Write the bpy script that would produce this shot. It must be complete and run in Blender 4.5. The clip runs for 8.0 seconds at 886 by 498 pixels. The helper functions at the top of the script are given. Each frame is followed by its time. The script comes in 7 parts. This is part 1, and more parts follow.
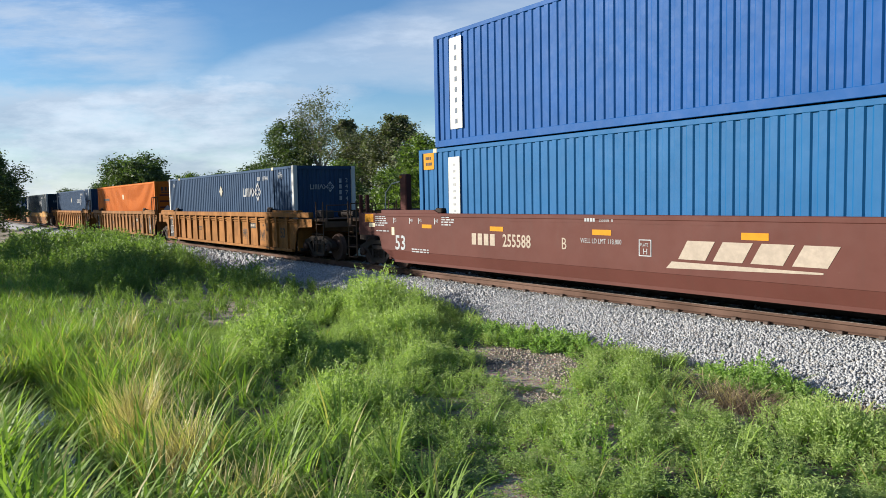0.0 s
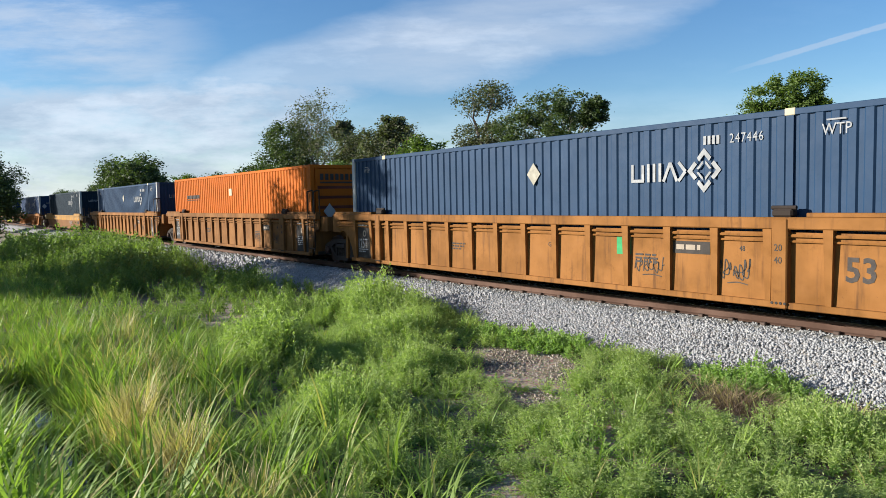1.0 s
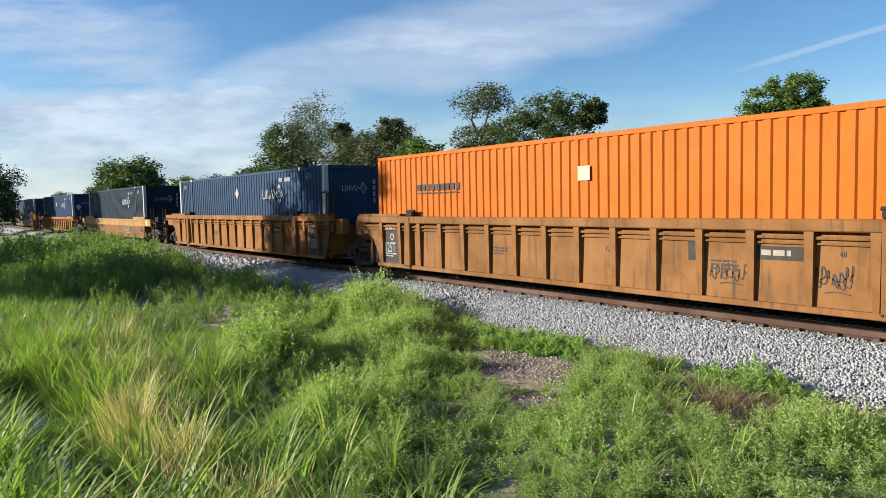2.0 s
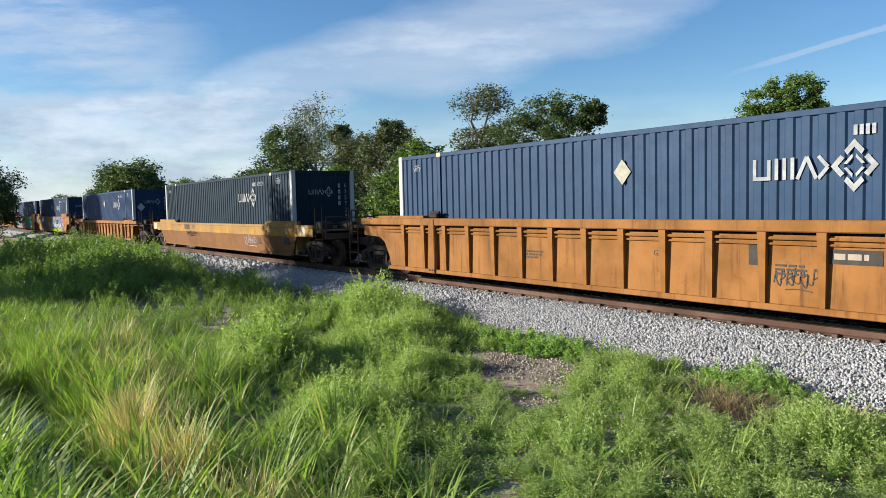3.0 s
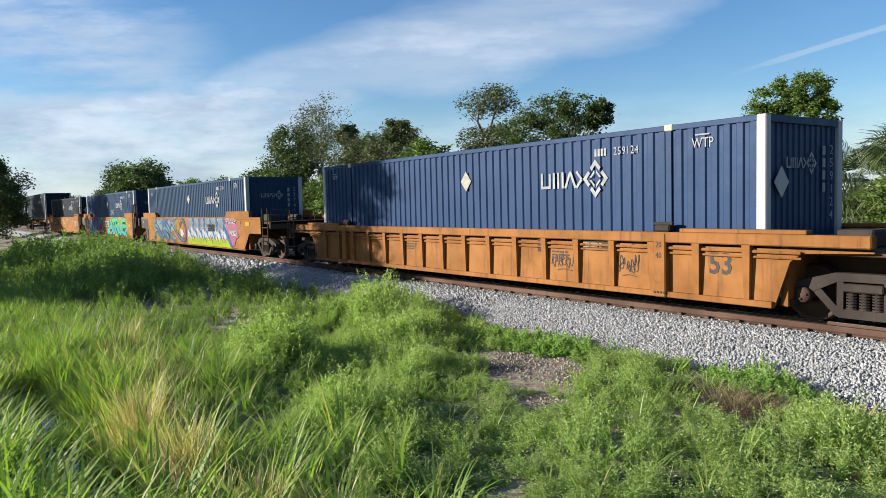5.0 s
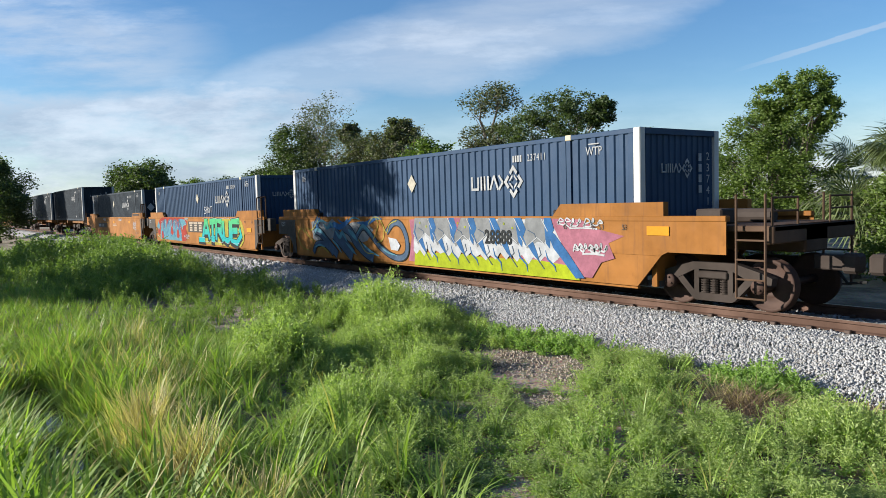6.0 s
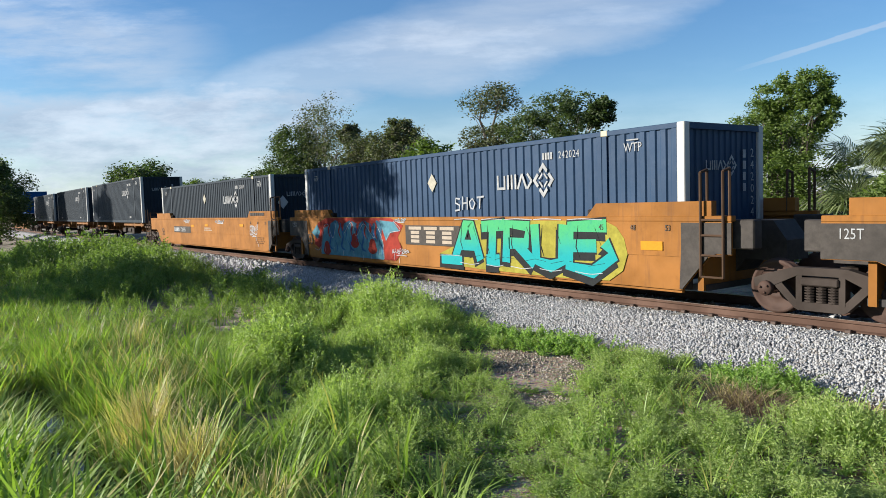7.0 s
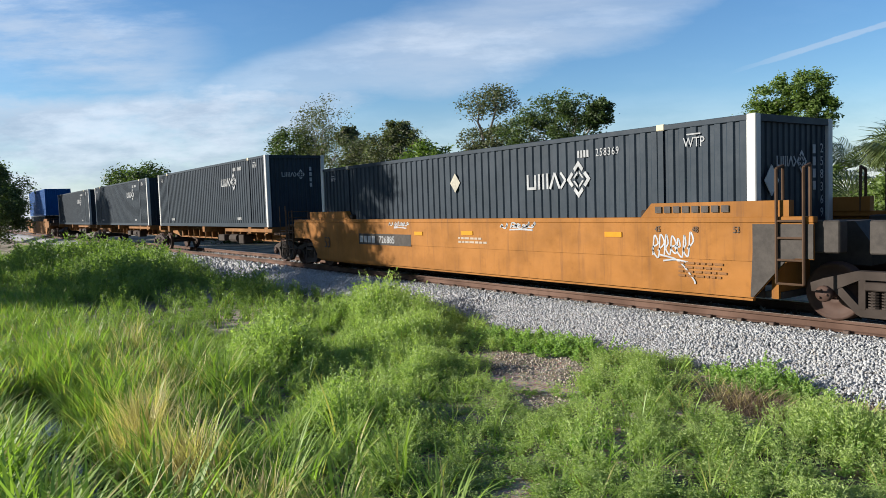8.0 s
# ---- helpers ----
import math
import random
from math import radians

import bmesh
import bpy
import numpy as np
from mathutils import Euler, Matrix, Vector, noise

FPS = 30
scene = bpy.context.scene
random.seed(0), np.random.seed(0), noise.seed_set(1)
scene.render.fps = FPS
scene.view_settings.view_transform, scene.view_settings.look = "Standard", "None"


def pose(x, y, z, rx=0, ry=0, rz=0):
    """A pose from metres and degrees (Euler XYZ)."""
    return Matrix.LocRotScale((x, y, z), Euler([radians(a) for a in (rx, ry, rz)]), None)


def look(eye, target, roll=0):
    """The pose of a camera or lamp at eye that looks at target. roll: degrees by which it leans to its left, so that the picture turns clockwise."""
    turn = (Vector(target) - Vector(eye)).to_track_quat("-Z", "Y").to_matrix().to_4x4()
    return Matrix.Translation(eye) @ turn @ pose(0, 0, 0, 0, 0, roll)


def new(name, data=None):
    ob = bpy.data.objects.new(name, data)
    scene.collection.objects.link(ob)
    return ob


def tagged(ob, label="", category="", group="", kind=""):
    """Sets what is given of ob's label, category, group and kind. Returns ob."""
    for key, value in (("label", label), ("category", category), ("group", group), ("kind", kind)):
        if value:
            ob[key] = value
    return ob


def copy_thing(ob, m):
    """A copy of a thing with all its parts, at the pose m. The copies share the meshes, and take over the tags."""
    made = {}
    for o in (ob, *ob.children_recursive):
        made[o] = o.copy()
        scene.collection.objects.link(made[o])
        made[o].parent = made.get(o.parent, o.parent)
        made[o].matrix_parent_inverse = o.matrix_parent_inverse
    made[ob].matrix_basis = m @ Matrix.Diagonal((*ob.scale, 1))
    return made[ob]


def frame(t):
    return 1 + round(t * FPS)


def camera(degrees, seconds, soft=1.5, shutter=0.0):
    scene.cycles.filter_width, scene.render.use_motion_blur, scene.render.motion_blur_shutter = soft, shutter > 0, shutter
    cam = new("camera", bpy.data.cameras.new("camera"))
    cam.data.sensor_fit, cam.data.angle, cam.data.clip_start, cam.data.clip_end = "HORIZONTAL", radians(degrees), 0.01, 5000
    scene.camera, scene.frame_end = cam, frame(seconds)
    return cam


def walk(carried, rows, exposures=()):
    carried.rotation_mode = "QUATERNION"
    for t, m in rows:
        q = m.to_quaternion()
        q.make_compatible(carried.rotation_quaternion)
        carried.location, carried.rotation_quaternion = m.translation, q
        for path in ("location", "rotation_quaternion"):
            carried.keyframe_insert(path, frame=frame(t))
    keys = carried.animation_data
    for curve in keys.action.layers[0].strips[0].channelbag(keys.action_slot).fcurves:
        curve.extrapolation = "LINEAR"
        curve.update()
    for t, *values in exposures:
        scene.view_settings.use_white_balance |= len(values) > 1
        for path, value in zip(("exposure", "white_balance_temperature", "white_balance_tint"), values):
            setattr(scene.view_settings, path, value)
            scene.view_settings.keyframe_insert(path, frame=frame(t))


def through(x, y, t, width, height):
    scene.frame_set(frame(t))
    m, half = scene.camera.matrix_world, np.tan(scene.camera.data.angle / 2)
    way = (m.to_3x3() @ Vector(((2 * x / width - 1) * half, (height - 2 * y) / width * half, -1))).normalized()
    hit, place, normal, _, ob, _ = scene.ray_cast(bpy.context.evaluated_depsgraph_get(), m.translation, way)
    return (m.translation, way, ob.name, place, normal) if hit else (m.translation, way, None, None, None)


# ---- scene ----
# World: x along the track in the direction of travel, y away from the viewer, z up from the rail head.
SPEED = 20.6
EYE = (0.0, -12.593, 2.073)

cam = camera(63.13, 8.0, soft=0.8, shutter=0.0)


def aim(turn, down, lean):
    """The hand-held camera's pose: degrees right of the track's far end, below level, and of lean."""
    a, d = radians(turn), radians(down)
    way = Vector((-math.cos(a) * math.cos(d), math.sin(a) * math.cos(d), -math.sin(d)))
    return look(EYE, Vector(EYE) + 10 * way, lean)


walk(cam, [
    (0.0, aim(36.150, 3.984, -1.136)), (0.5, aim(36.262, 3.953, -1.154)), (1.0, aim(36.366, 3.890, -1.186)),
    (1.5, aim(36.438, 3.818, -1.184)), (3.0, aim(36.487, 3.607, -1.327)), (3.5, aim(36.406, 3.544, -1.335)),
    (4.0, aim(36.236, 3.526, -1.376)), (4.5, aim(36.092, 3.576, -1.391)), (6.0, aim(35.751, 3.737, -1.710)),
    (6.5, aim(35.724, 3.746, -1.795)), (7.0, aim(35.733, 3.701, -1.826)), (7.5, aim(35.796, 3.643, -1.885)),
    (8.0, aim(35.863, 3.558, -1.974))], exposures=[(0.0, 1.2), (8.0, 1.2)])

# ---- sky and sun ----
SUN_WAY = Vector((-0.52, -0.76, 0.285)).normalized()


def sky_world():
    w = bpy.data.worlds.new("sky")
    scene.world = w
    w.use_nodes = True
    t = w.node_tree
    n, l = t.nodes, t.links
    n.clear()
    out, bg = n.new("ShaderNodeOutputWorld"), n.new("ShaderNodeBackground")
    sky = n.new("ShaderNodeTexSky")
    sky.sky_type, sky.sun_disc = "NISHITA", False
    sky.sun_elevation = math.asin(SUN_WAY.z)
    sky.sun_rotation = math.atan2(SUN_WAY.x, SUN_WAY.y) % (2 * math.pi)
    sky.air_density, sky.dust_density, sky.ozone_density = 1.0, 0.0, 3.0
    tc = n.new("ShaderNodeTexCoord")

    def m(op, a, b=None, clamp=False):
        k = n.new("ShaderNodeMath")
        k.operation, k.use_clamp = op, clamp
        for i, v in enumerate((a, b)):
            if v is None:
                continue
            if isinstance(v, (int, float)):
                k.inputs[i].default_value = v
            else:
                l.new(v, k.inputs[i])
        return k.outputs[0]

    def dot(v):
        k = n.new("ShaderNodeVectorMath")
        k.operation = "DOT_PRODUCT"
        l.new(tc.outputs["Generated"], k.inputs[0])
        k.inputs[1].default_value = v
        return k.outputs["Value"]

    def step(v, lo, hi):
        k = n.new("ShaderNodeMapRange")
        k.interpolation_type = "SMOOTHSTEP"
        l.new(v, k.inputs["Value"])
        k.inputs["From Min"].default_value, k.inputs["From Max"].default_value = lo, hi
        return k.outputs[0]

    def fbm(scale, stretch, turn, detail=7, rough=0.55, off=(0, 0, 0)):
        c = n.new("ShaderNodeCombineXYZ")
        l.new(u, c.inputs[0])
        l.new(v, c.inputs[1])
        mp = n.new("ShaderNodeMapping")
        mp.inputs["Rotation"].default_value = (0, 0, radians(turn))
        mp.inputs["Scale"].default_value = (scale * stretch, scale, 1)
        mp.inputs["Location"].default_value = off
        l.new(c.outputs[0], mp.inputs[0])
        t2 = n.new("ShaderNodeTexNoise")
        t2.inputs["Scale"].default_value = 1.0
        t2.inputs["Detail"].default_value, t2.inputs["Roughness"].default_value = detail, rough
        l.new(mp.outputs[0], t2.inputs["Vector"])
        return t2.outputs["Fac"]

    # flat chart of the sky: u to the side and v up, along one level bearing
    a = radians(36.37)
    ahead = m("MAXIMUM", dot((-math.cos(a), math.sin(a), 0)), 0.15)
    u = m("DIVIDE", dot((math.sin(a), math.cos(a), 0)), ahead)
    v = m("DIVIDE", dot((0, 0, 1)), ahead)

    # long bank rising to one side, a low layered mass, high streaks, horizon haze and a contrail
    warp = m("SUBTRACT", fbm(7, 0.35, -14, 8, 0.6, off=(3.1, 0.4, 0)), 0.5)
    right = m("MAXIMUM", u, 0.0)
    floor_v = m("ADD", m("ADD", m("MULTIPLY", right, 0.13), m("MULTIPLY", m("MULTIPLY", right, right), 0.44)), 0.146)
    roof_v = m("ADD", m("MULTIPLY", u, 0.272), 0.276)
    d = m("DIVIDE", m("SUBTRACT", v, floor_v), m("MAXIMUM", m("SUBTRACT", roof_v, floor_v), 0.03))
    d = m("ADD", d, m("MULTIPLY", warp, 0.9))
    bank = m("MULTIPLY", step(d, -0.12, 0.30), step(d, 1.30, 0.62))
    bank = m("MULTIPLY", bank, m("MULTIPLY", step(u, -0.46, -0.18), m("SUBTRACT", 1.0, m("MULTIPLY", step(u, 0.02, 0.55), 0.55))))
    thin = fbm(16, 0.16, -15, 9, 0.6, off=(1.3, 4.4, 0))
    bank = m("MULTIPLY", bank, m("ADD", m("MULTIPLY", step(thin, 0.30, 0.66), 0.34), 0.50))
    rag = m("SUBTRACT", fbm(10, 0.45, 3, 9, 0.6, off=(0.7, 1.9, 0)), 0.5)
    low = step(m("ADD", v, m("MULTIPLY", rag, 0.09)), 0.186, 0.150)
    low = m("MULTIPLY", low, step(m("ADD", m("SUBTRACT", u, m("MULTIPLY", v, 0.9)), m("MULTIPLY", rag, 0.35)), -0.17, -0.36))
    puff = fbm(22, 0.34, 4, 9, 0.62, off=(2.7, 0.9, 0))
    low = m("MULTIPLY", low, m("ADD", m("MULTIPLY", step(puff, 0.30, 0.58), 0.42), 0.55))
    high = m("MULTIPLY", step(v, 0.135, 0.19), step(m("ADD", u, m("MULTIPLY", v, 0.3)), -0.17, -0.40))
    streak = fbm(13, 0.20, 17, 9, 0.64, off=(5, 2, 0))
    high = m("MULTIPLY", high, m("ADD", m("MULTIPLY", step(streak, 0.40, 0.68), 0.62), 0.16))
    strand = m("MULTIPLY", step(fbm(6, 0.2, -16, off=(1, 7, 0)), 0.56, 0.85), 0.10)
    line = m("ABSOLUTE", m("SUBTRACT", m("SUBTRACT", v, m("MULTIPLY", u, 0.274)), 0.0582))
    frail = m("ADD", m("MULTIPLY", fbm(60, 0.5, -16), 0.006), 0.001)
    trail = m("MULTIPLY", m("MULTIPLY", step(m("SUBTRACT", line, frail), 0.0014, -0.0014), step(u, 0.35, 0.50)), 0.46)
    cover = m("MAXIMUM", m("MAXIMUM", bank, m("MULTIPLY", low, 0.95)), m("MAXIMUM", high, m("MAXIMUM", m("MAXIMUM", strand, 0.08), trail)))
    cover = m("MULTIPLY", m("MAXIMUM", cover, m("MULTIPLY", step(v, 0.19, -0.02), 0.85)), 0.90, True)

    shade = n.new("ShaderNodeMix")
    shade.data_type = "RGBA"
    body = step(fbm(17, 0.30, 5, 9, 0.62, off=(2, 5, 0)), 0.34, 0.66)
    crest = m("MULTIPLY", step(v, 0.12, 0.165), 0.55)
    l.new(m("MAXIMUM", body, crest), shade.inputs["Factor"])
    shade.inputs["A"].default_value = (3.3, 4.1, 5.3, 1)
    shade.inputs["B"].default_value = (5.9, 6.6, 7.6, 1)
    mix = n.new("ShaderNodeMix")
    mix.data_type = "RGBA"
    l.new(cover, mix.inputs["Factor"])
    rich = n.new("ShaderNodeHueSaturation")
    rich.inputs["Saturation"].default_value = 1.28
    rich.inputs["Value"].default_value = 1.18
    rich.inputs["Hue"].default_value = 0.507
    l.new(sky.outputs[0], rich.inputs["Color"])
    l.new(rich.outputs[0], mix.inputs["A"])
    l.new(shade.outputs["Result"], mix.inputs["B"])
    l.new(mix.outputs["Result"], bg.inputs["Color"])
    bg.inputs["Strength"].default_value = 0.057
    l.new(bg.outputs[0], out.inputs[0])


sky_world()
sun = new("sun", bpy.data.lights.new("sun", "SUN"))
sun.data.energy, sun.data.angle, sun.data.color = 4.8, radians(0.55), (1.0, 0.945, 0.85)
sun.matrix_world = look(SUN_WAY * 60, (0, 0, 0))


# ---- materials ----
def nodes_of(name):
    mt = bpy.data.materials.new(name)
    mt.use_nodes = True
    n, l = mt.node_tree.nodes, mt.node_tree.links
    return mt, n, l, n["Principled BSDF"]


def tex_noise(n, l, vec, scale, detail=5, rough=0.6):
    t = n.new("ShaderNodeTexNoise")
    t.inputs["Scale"].default_value, t.inputs["Detail"].default_value, t.inputs["Roughness"].default_value = scale, detail, rough
    l.new(vec, t.inputs["Vector"])
    return t.outputs["Fac"]


def scaled(n, l, vec, s):
    k = n.new("ShaderNodeMapping")
    k.inputs["Scale"].default_value = s
    l.new(vec, k.inputs[0])
    return k.outputs[0]


def ramp(n, l, fac, lo, hi, top=1.0):
    k = n.new("ShaderNodeMapRange")
    k.interpolation_type = "SMOOTHSTEP"
    k.inputs["From Min"].default_value, k.inputs["From Max"].default_value, k.inputs["To Max"].default_value = lo, hi, top
    l.new(fac, k.inputs["Value"])
    return k.outputs[0]


def blend(n, l, fac, a, b, mode="MIX"):
    k = n.new("ShaderNodeMix")
    k.data_type, k.blend_type = "RGBA", mode
    for name, v in (("Factor", fac), ("A", a), ("B", b)):
        if isinstance(v, float):
            k.inputs[name].default_value = v
        elif isinstance(v, tuple):
            k.inputs[name].default_value = (*v, 1)
        else:
            l.new(v, k.inputs[name])
    return k.outputs["Result"]


def bump(n, l, bs, height, strength, dist):
    k = n.new("ShaderNodeBump")
    k.inputs["Strength"].default_value, k.inputs["Distance"].default_value = strength, dist
    l.new(height, k.inputs["Height"])
    l.new(k.outputs[0], bs.inputs["Normal"])


def painted(name, colour, dirt=(0.10, 0.07, 0.045), wear=(0.16, 0.07, 0.03), dirty=0.5, worn=0.3, rough=0.5, fade=0.25):
    """Weathered paint on steel: faded patches, streaks running down, rust specks."""
    mt, n, l, bs = nodes_of(name)
    tc = n.new("ShaderNodeTexCoord").outputs["Object"]
    pale = tuple(min(1, c * (1 + fade) + 0.03 * fade) for c in colour)
    deep = tuple(c * (1 - fade) for c in colour)
    base = blend(n, l, ramp(n, l, tex_noise(n, l, tc, 0.9, 4), 0.32, 0.68), deep, pale)
    streak = tex_noise(n, l, scaled(n, l, tc, (5.0, 5.0, 0.35)), 1.6, 6, 0.65)
    base = blend(n, l, ramp(n, l, streak, 0.50, 0.78, dirty), base, dirt)
    grime = tex_noise(n, l, tc, 3.1, 8, 0.7)
    base = blend(n, l, ramp(n, l, grime, 0.56, 0.80, dirty * 0.7), base, dirt)
    speck = tex_noise(n, l, tc, 17.0, 4, 0.6)
    base = blend(n, l, ramp(n, l, speck, 0.66, 0.74, worn), base, wear)
    l.new(base, bs.inputs["Base Color"])
    k = n.new("ShaderNodeMapRange")
    k.inputs["To Min"].default_value, k.inputs["To Max"].default_value = rough - 0.08, min(1.0, rough + 0.25)
    l.new(grime, k.inputs["Value"])
    l.new(k.outputs[0], bs.inputs["Roughness"])
    bs.inputs["Specular IOR Level"].default_value = 0.14
    bump(n, l, bs, tex_noise(n, l, tc, 2.2, 3), 0.12, 0.02)
    return mt


def plain(name, colour, rough=0.6, metal=0.0, vary=0.2, scale=9.0, relief=0.15, dist=0.01):
    mt, n, l, bs = nodes_of(name)
    tc = n.new("ShaderNodeTexCoord").outputs["Object"]
    f = tex_noise(n, l, tc, scale, 6, 0.65)
    g = tex_noise(n, l, tc, scale * 0.15, 3)
    c = blend(n, l, ramp(n, l, f, 0.3, 0.7), tuple(v * (1 - vary) for v in colour), tuple(min(1, v * (1 + vary)) for v in colour))
    c = blend(n, l, ramp(n, l, g, 0.35, 0.7, 0.45), c, tuple(v * (1 - 1.6 * vary) for v in colour))
    l.new(c, bs.inputs["Base Color"])
    bs.inputs["Roughness"].default_value, bs.inputs["Metallic"].default_value = rough, metal
    bs.inputs["Specular IOR Level"].default_value = 0.5 if rough < 0.3 or metal else 0.18
    bump(n, l, bs, f, relief, dist)
    return mt


def leafy(name, dark, light, dry=None, through=0.35, scale=0.6, rough=0.55):
    """Leaves and blades: each one its own tone, patches over the whole, some light let through."""
    mt, n, l, bs = nodes_of(name)
    geo, tc = n.new("ShaderNodeNewGeometry"), n.new("ShaderNodeTexCoord").outputs["Object"]
    patch = tex_noise(n, l, tc, scale, 3)
    c = blend(n, l, geo.outputs["Random Per Island"], dark, light)
    c = blend(n, l, ramp(n, l, patch, 0.35, 0.65, 0.6), c, tuple(0.55 * a + 0.45 * b for a, b in zip(dark, light)))
    if dry:
        k = n.new("ShaderNodeMath")
        k.operation = "FRACT"
        k2 = n.new("ShaderNodeMath")
        k2.operation, k2.inputs[1].default_value = "MULTIPLY", 17.3
        l.new(geo.outputs["Random Per Island"], k2.inputs[0])
        l.new(k2.outputs[0], k.inputs[0])
        c = blend(n, l, ramp(n, l, k.outputs[0], 0.78, 0.95, 0.8), c, dry)
    l.new(c, bs.inputs["Base Color"])
    bs.inputs["Roughness"].default_value, bs.inputs["Specular IOR Level"].default_value = rough, 0.3
    tr, mx = n.new("ShaderNodeBsdfTranslucent"), n.new("ShaderNodeMixShader")
    bright = blend(n, l, 1.0, c, (1.3, 1.5, 0.55), "MULTIPLY")
    l.new(bright, tr.inputs["Color"])
    mx.inputs[0].default_value = through
    l.new(bs.outputs[0], mx.inputs[1])
    l.new(tr.outputs[0], mx.inputs[2])
    l.new(mx.outputs[0], n["Material Output"].inputs["Surface"])
    return mt


def stony(name, tones, scale=2.0):
    """Crushed rock: every stone its own grey, brown or white."""
    mt, n, l, bs = nodes_of(name)
    geo, tc = n.new("ShaderNodeNewGeometry"), n.new("ShaderNodeTexCoord").outputs["Object"]
    cr = n.new("ShaderNodeValToRGB")
    cr.color_ramp.interpolation = "CONSTANT"
    e = cr.color_ramp.elements
    while len(e) < len(tones):
        e.new(0.5)
    for i, c in enumerate(tones):
        e[i].position, e[i].color = i / len(tones), (*c, 1)
    l.new(geo.outputs["Random Per Island"], cr.inputs[0])
    c = blend(n, l, ramp(n, l, tex_noise(n, l, tc, 40, 4), 0.35, 0.75, 0.5), cr.outputs[0], (0.16, 0.15, 0.14))
    l.new(c, bs.inputs["Base Color"])
    bs.inputs["Roughness"].default_value = 0.85
    return mt


def earth():
    """Ground: pale gravelly dirt with darker humus and litter."""
    mt, n, l, bs = nodes_of("field_soil")
    tc = n.new("ShaderNodeTexCoord").outputs["Object"]
    a = tex_noise(n, l, tc, 0.5, 5)
    b = tex_noise(n, l, tc, 7.0, 8, 0.7)
    v = n.new("ShaderNodeTexVoronoi")
    v.inputs["Scale"].default_value = 26.0
    l.new(tc, v.inputs["Vector"])
    c = blend(n, l, ramp(n, l, a, 0.40, 0.62), (0.085, 0.070, 0.046), (0.30, 0.245, 0.17))
    c = blend(n, l, ramp(n, l, b, 0.45, 0.75, 0.7), c, (0.060, 0.055, 0.030))
    c = blend(n, l, 0.35, c, v.outputs["Color"], "SOFT_LIGHT")
    l.new(c, bs.inputs["Base Color"])
    bs.inputs["Roughness"].default_value = 0.95
    bump(n, l, bs, b, 0.6, 0.05)
    return mt


M_SOIL = earth()
M_BALLAST = stony("crushed_limestone", [(0.285, 0.290, 0.296), (0.355, 0.355, 0.355), (0.215, 0.220, 0.228), (0.375, 0.373, 0.368), (0.315, 0.315, 0.318), (0.415, 0.412, 0.405), (0.265, 0.245, 0.222), (0.335, 0.342, 0.352), (0.245, 0.250, 0.258)])
M_BED = plain("ballast_bed", (0.33, 0.325, 0.32), 0.95, 0, 0.5, 34, 0.9, 0.05)
M_DIRTSTONE = stony("dirt_stones", [(0.27, 0.22, 0.16), (0.34, 0.28, 0.21), (0.20, 0.155, 0.105), (0.30, 0.25, 0.19), (0.40, 0.35, 0.28)])
M_RAIL = painted("rail_rust", (0.082, 0.047, 0.034), (0.045, 0.028, 0.021), (0.14, 0.07, 0.04), 0.5, 0.5, 0.8)
M_HEAD = plain("rail_head", (0.35, 0.30, 0.27), 0.35, 0.8, 0.2)
M_TIE = plain("concrete_tie", (0.28, 0.27, 0.245), 0.9, 0, 0.22, 22, 0.5, 0.01)
M_CLIP = plain("clip_steel", (0.075, 0.05, 0.04), 0.7, 0.4, 0.3)
M_STEEL = painted("truck_steel", (0.030, 0.022, 0.018), (0.03, 0.022, 0.018), (0.10, 0.045, 0.025), 0.6, 0.35, 0.7)
M_WHEEL = painted("wheel_steel", (0.050, 0.028, 0.021), (0.03, 0.02, 0.018), (0.12, 0.06, 0.035), 0.6, 0.4, 0.6)
M_TREAD = plain("polished_tread", (0.42, 0.38, 0.35), 0.3, 0.9, 0.15)
# near-black: the shade under floors and wells is mixed into this colour
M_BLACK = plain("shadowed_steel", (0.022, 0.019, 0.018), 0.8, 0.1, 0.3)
M_WHITE = painted("white_paint", (0.38, 0.375, 0.36), (0.22, 0.26, 0.2), (0.25, 0.13, 0.07), 0.35, 0.15, 0.5, 0.06)
M_CREAM = painted("cream_paint", (0.44, 0.38, 0.26), (0.22, 0.22, 0.14), (0.30, 0.15, 0.07), 0.45, 0.3, 0.5, 0.08)
M_STENCIL = plain("stencil_white", (0.27, 0.275, 0.28), 0.7, 0, 0.22)
M_BUFF = plain("stencil_buff", (0.285, 0.235, 0.185), 0.7, 0, 0.12)
M_GREYMARK = plain("stencil_grey", (0.10, 0.12, 0.15), 0.7, 0, 0.2)
M_DARKMARK = plain("stencil_black", (0.05, 0.042, 0.038), 0.7, 0, 0.25)
M_PLACARD = plain("grey_panel", (0.040, 0.034, 0.030), 0.7, 0, 0.25)
M_PLAC = plain("faded_placard", (0.285, 0.265, 0.215), 0.7, 0, 0.2)
M_REFLECT = plain("reflector_yellow", (0.40, 0.168, 0.007), 0.75, 0, 0.08)
M_RUBBER = plain("black_hose", (0.02, 0.02, 0.02), 0.6)
M_WATER = plain("ditch_water", (0.018, 0.020, 0.014), 0.06, 0, 0.2, 3, 0.05, 0.01)
M_BARK = plain("bark", (0.12, 0.10, 0.08), 0.95, 0, 0.35, 14, 0.8, 0.03)
M_PALEBARK = plain("pale_bark", (0.28, 0.25, 0.21), 0.9, 0, 0.25, 12, 0.6, 0.02)
M_OAK = leafy("oak_leaf", (0.026, 0.044, 0.016), (0.088, 0.122, 0.040), None, 0.32, 0.3)
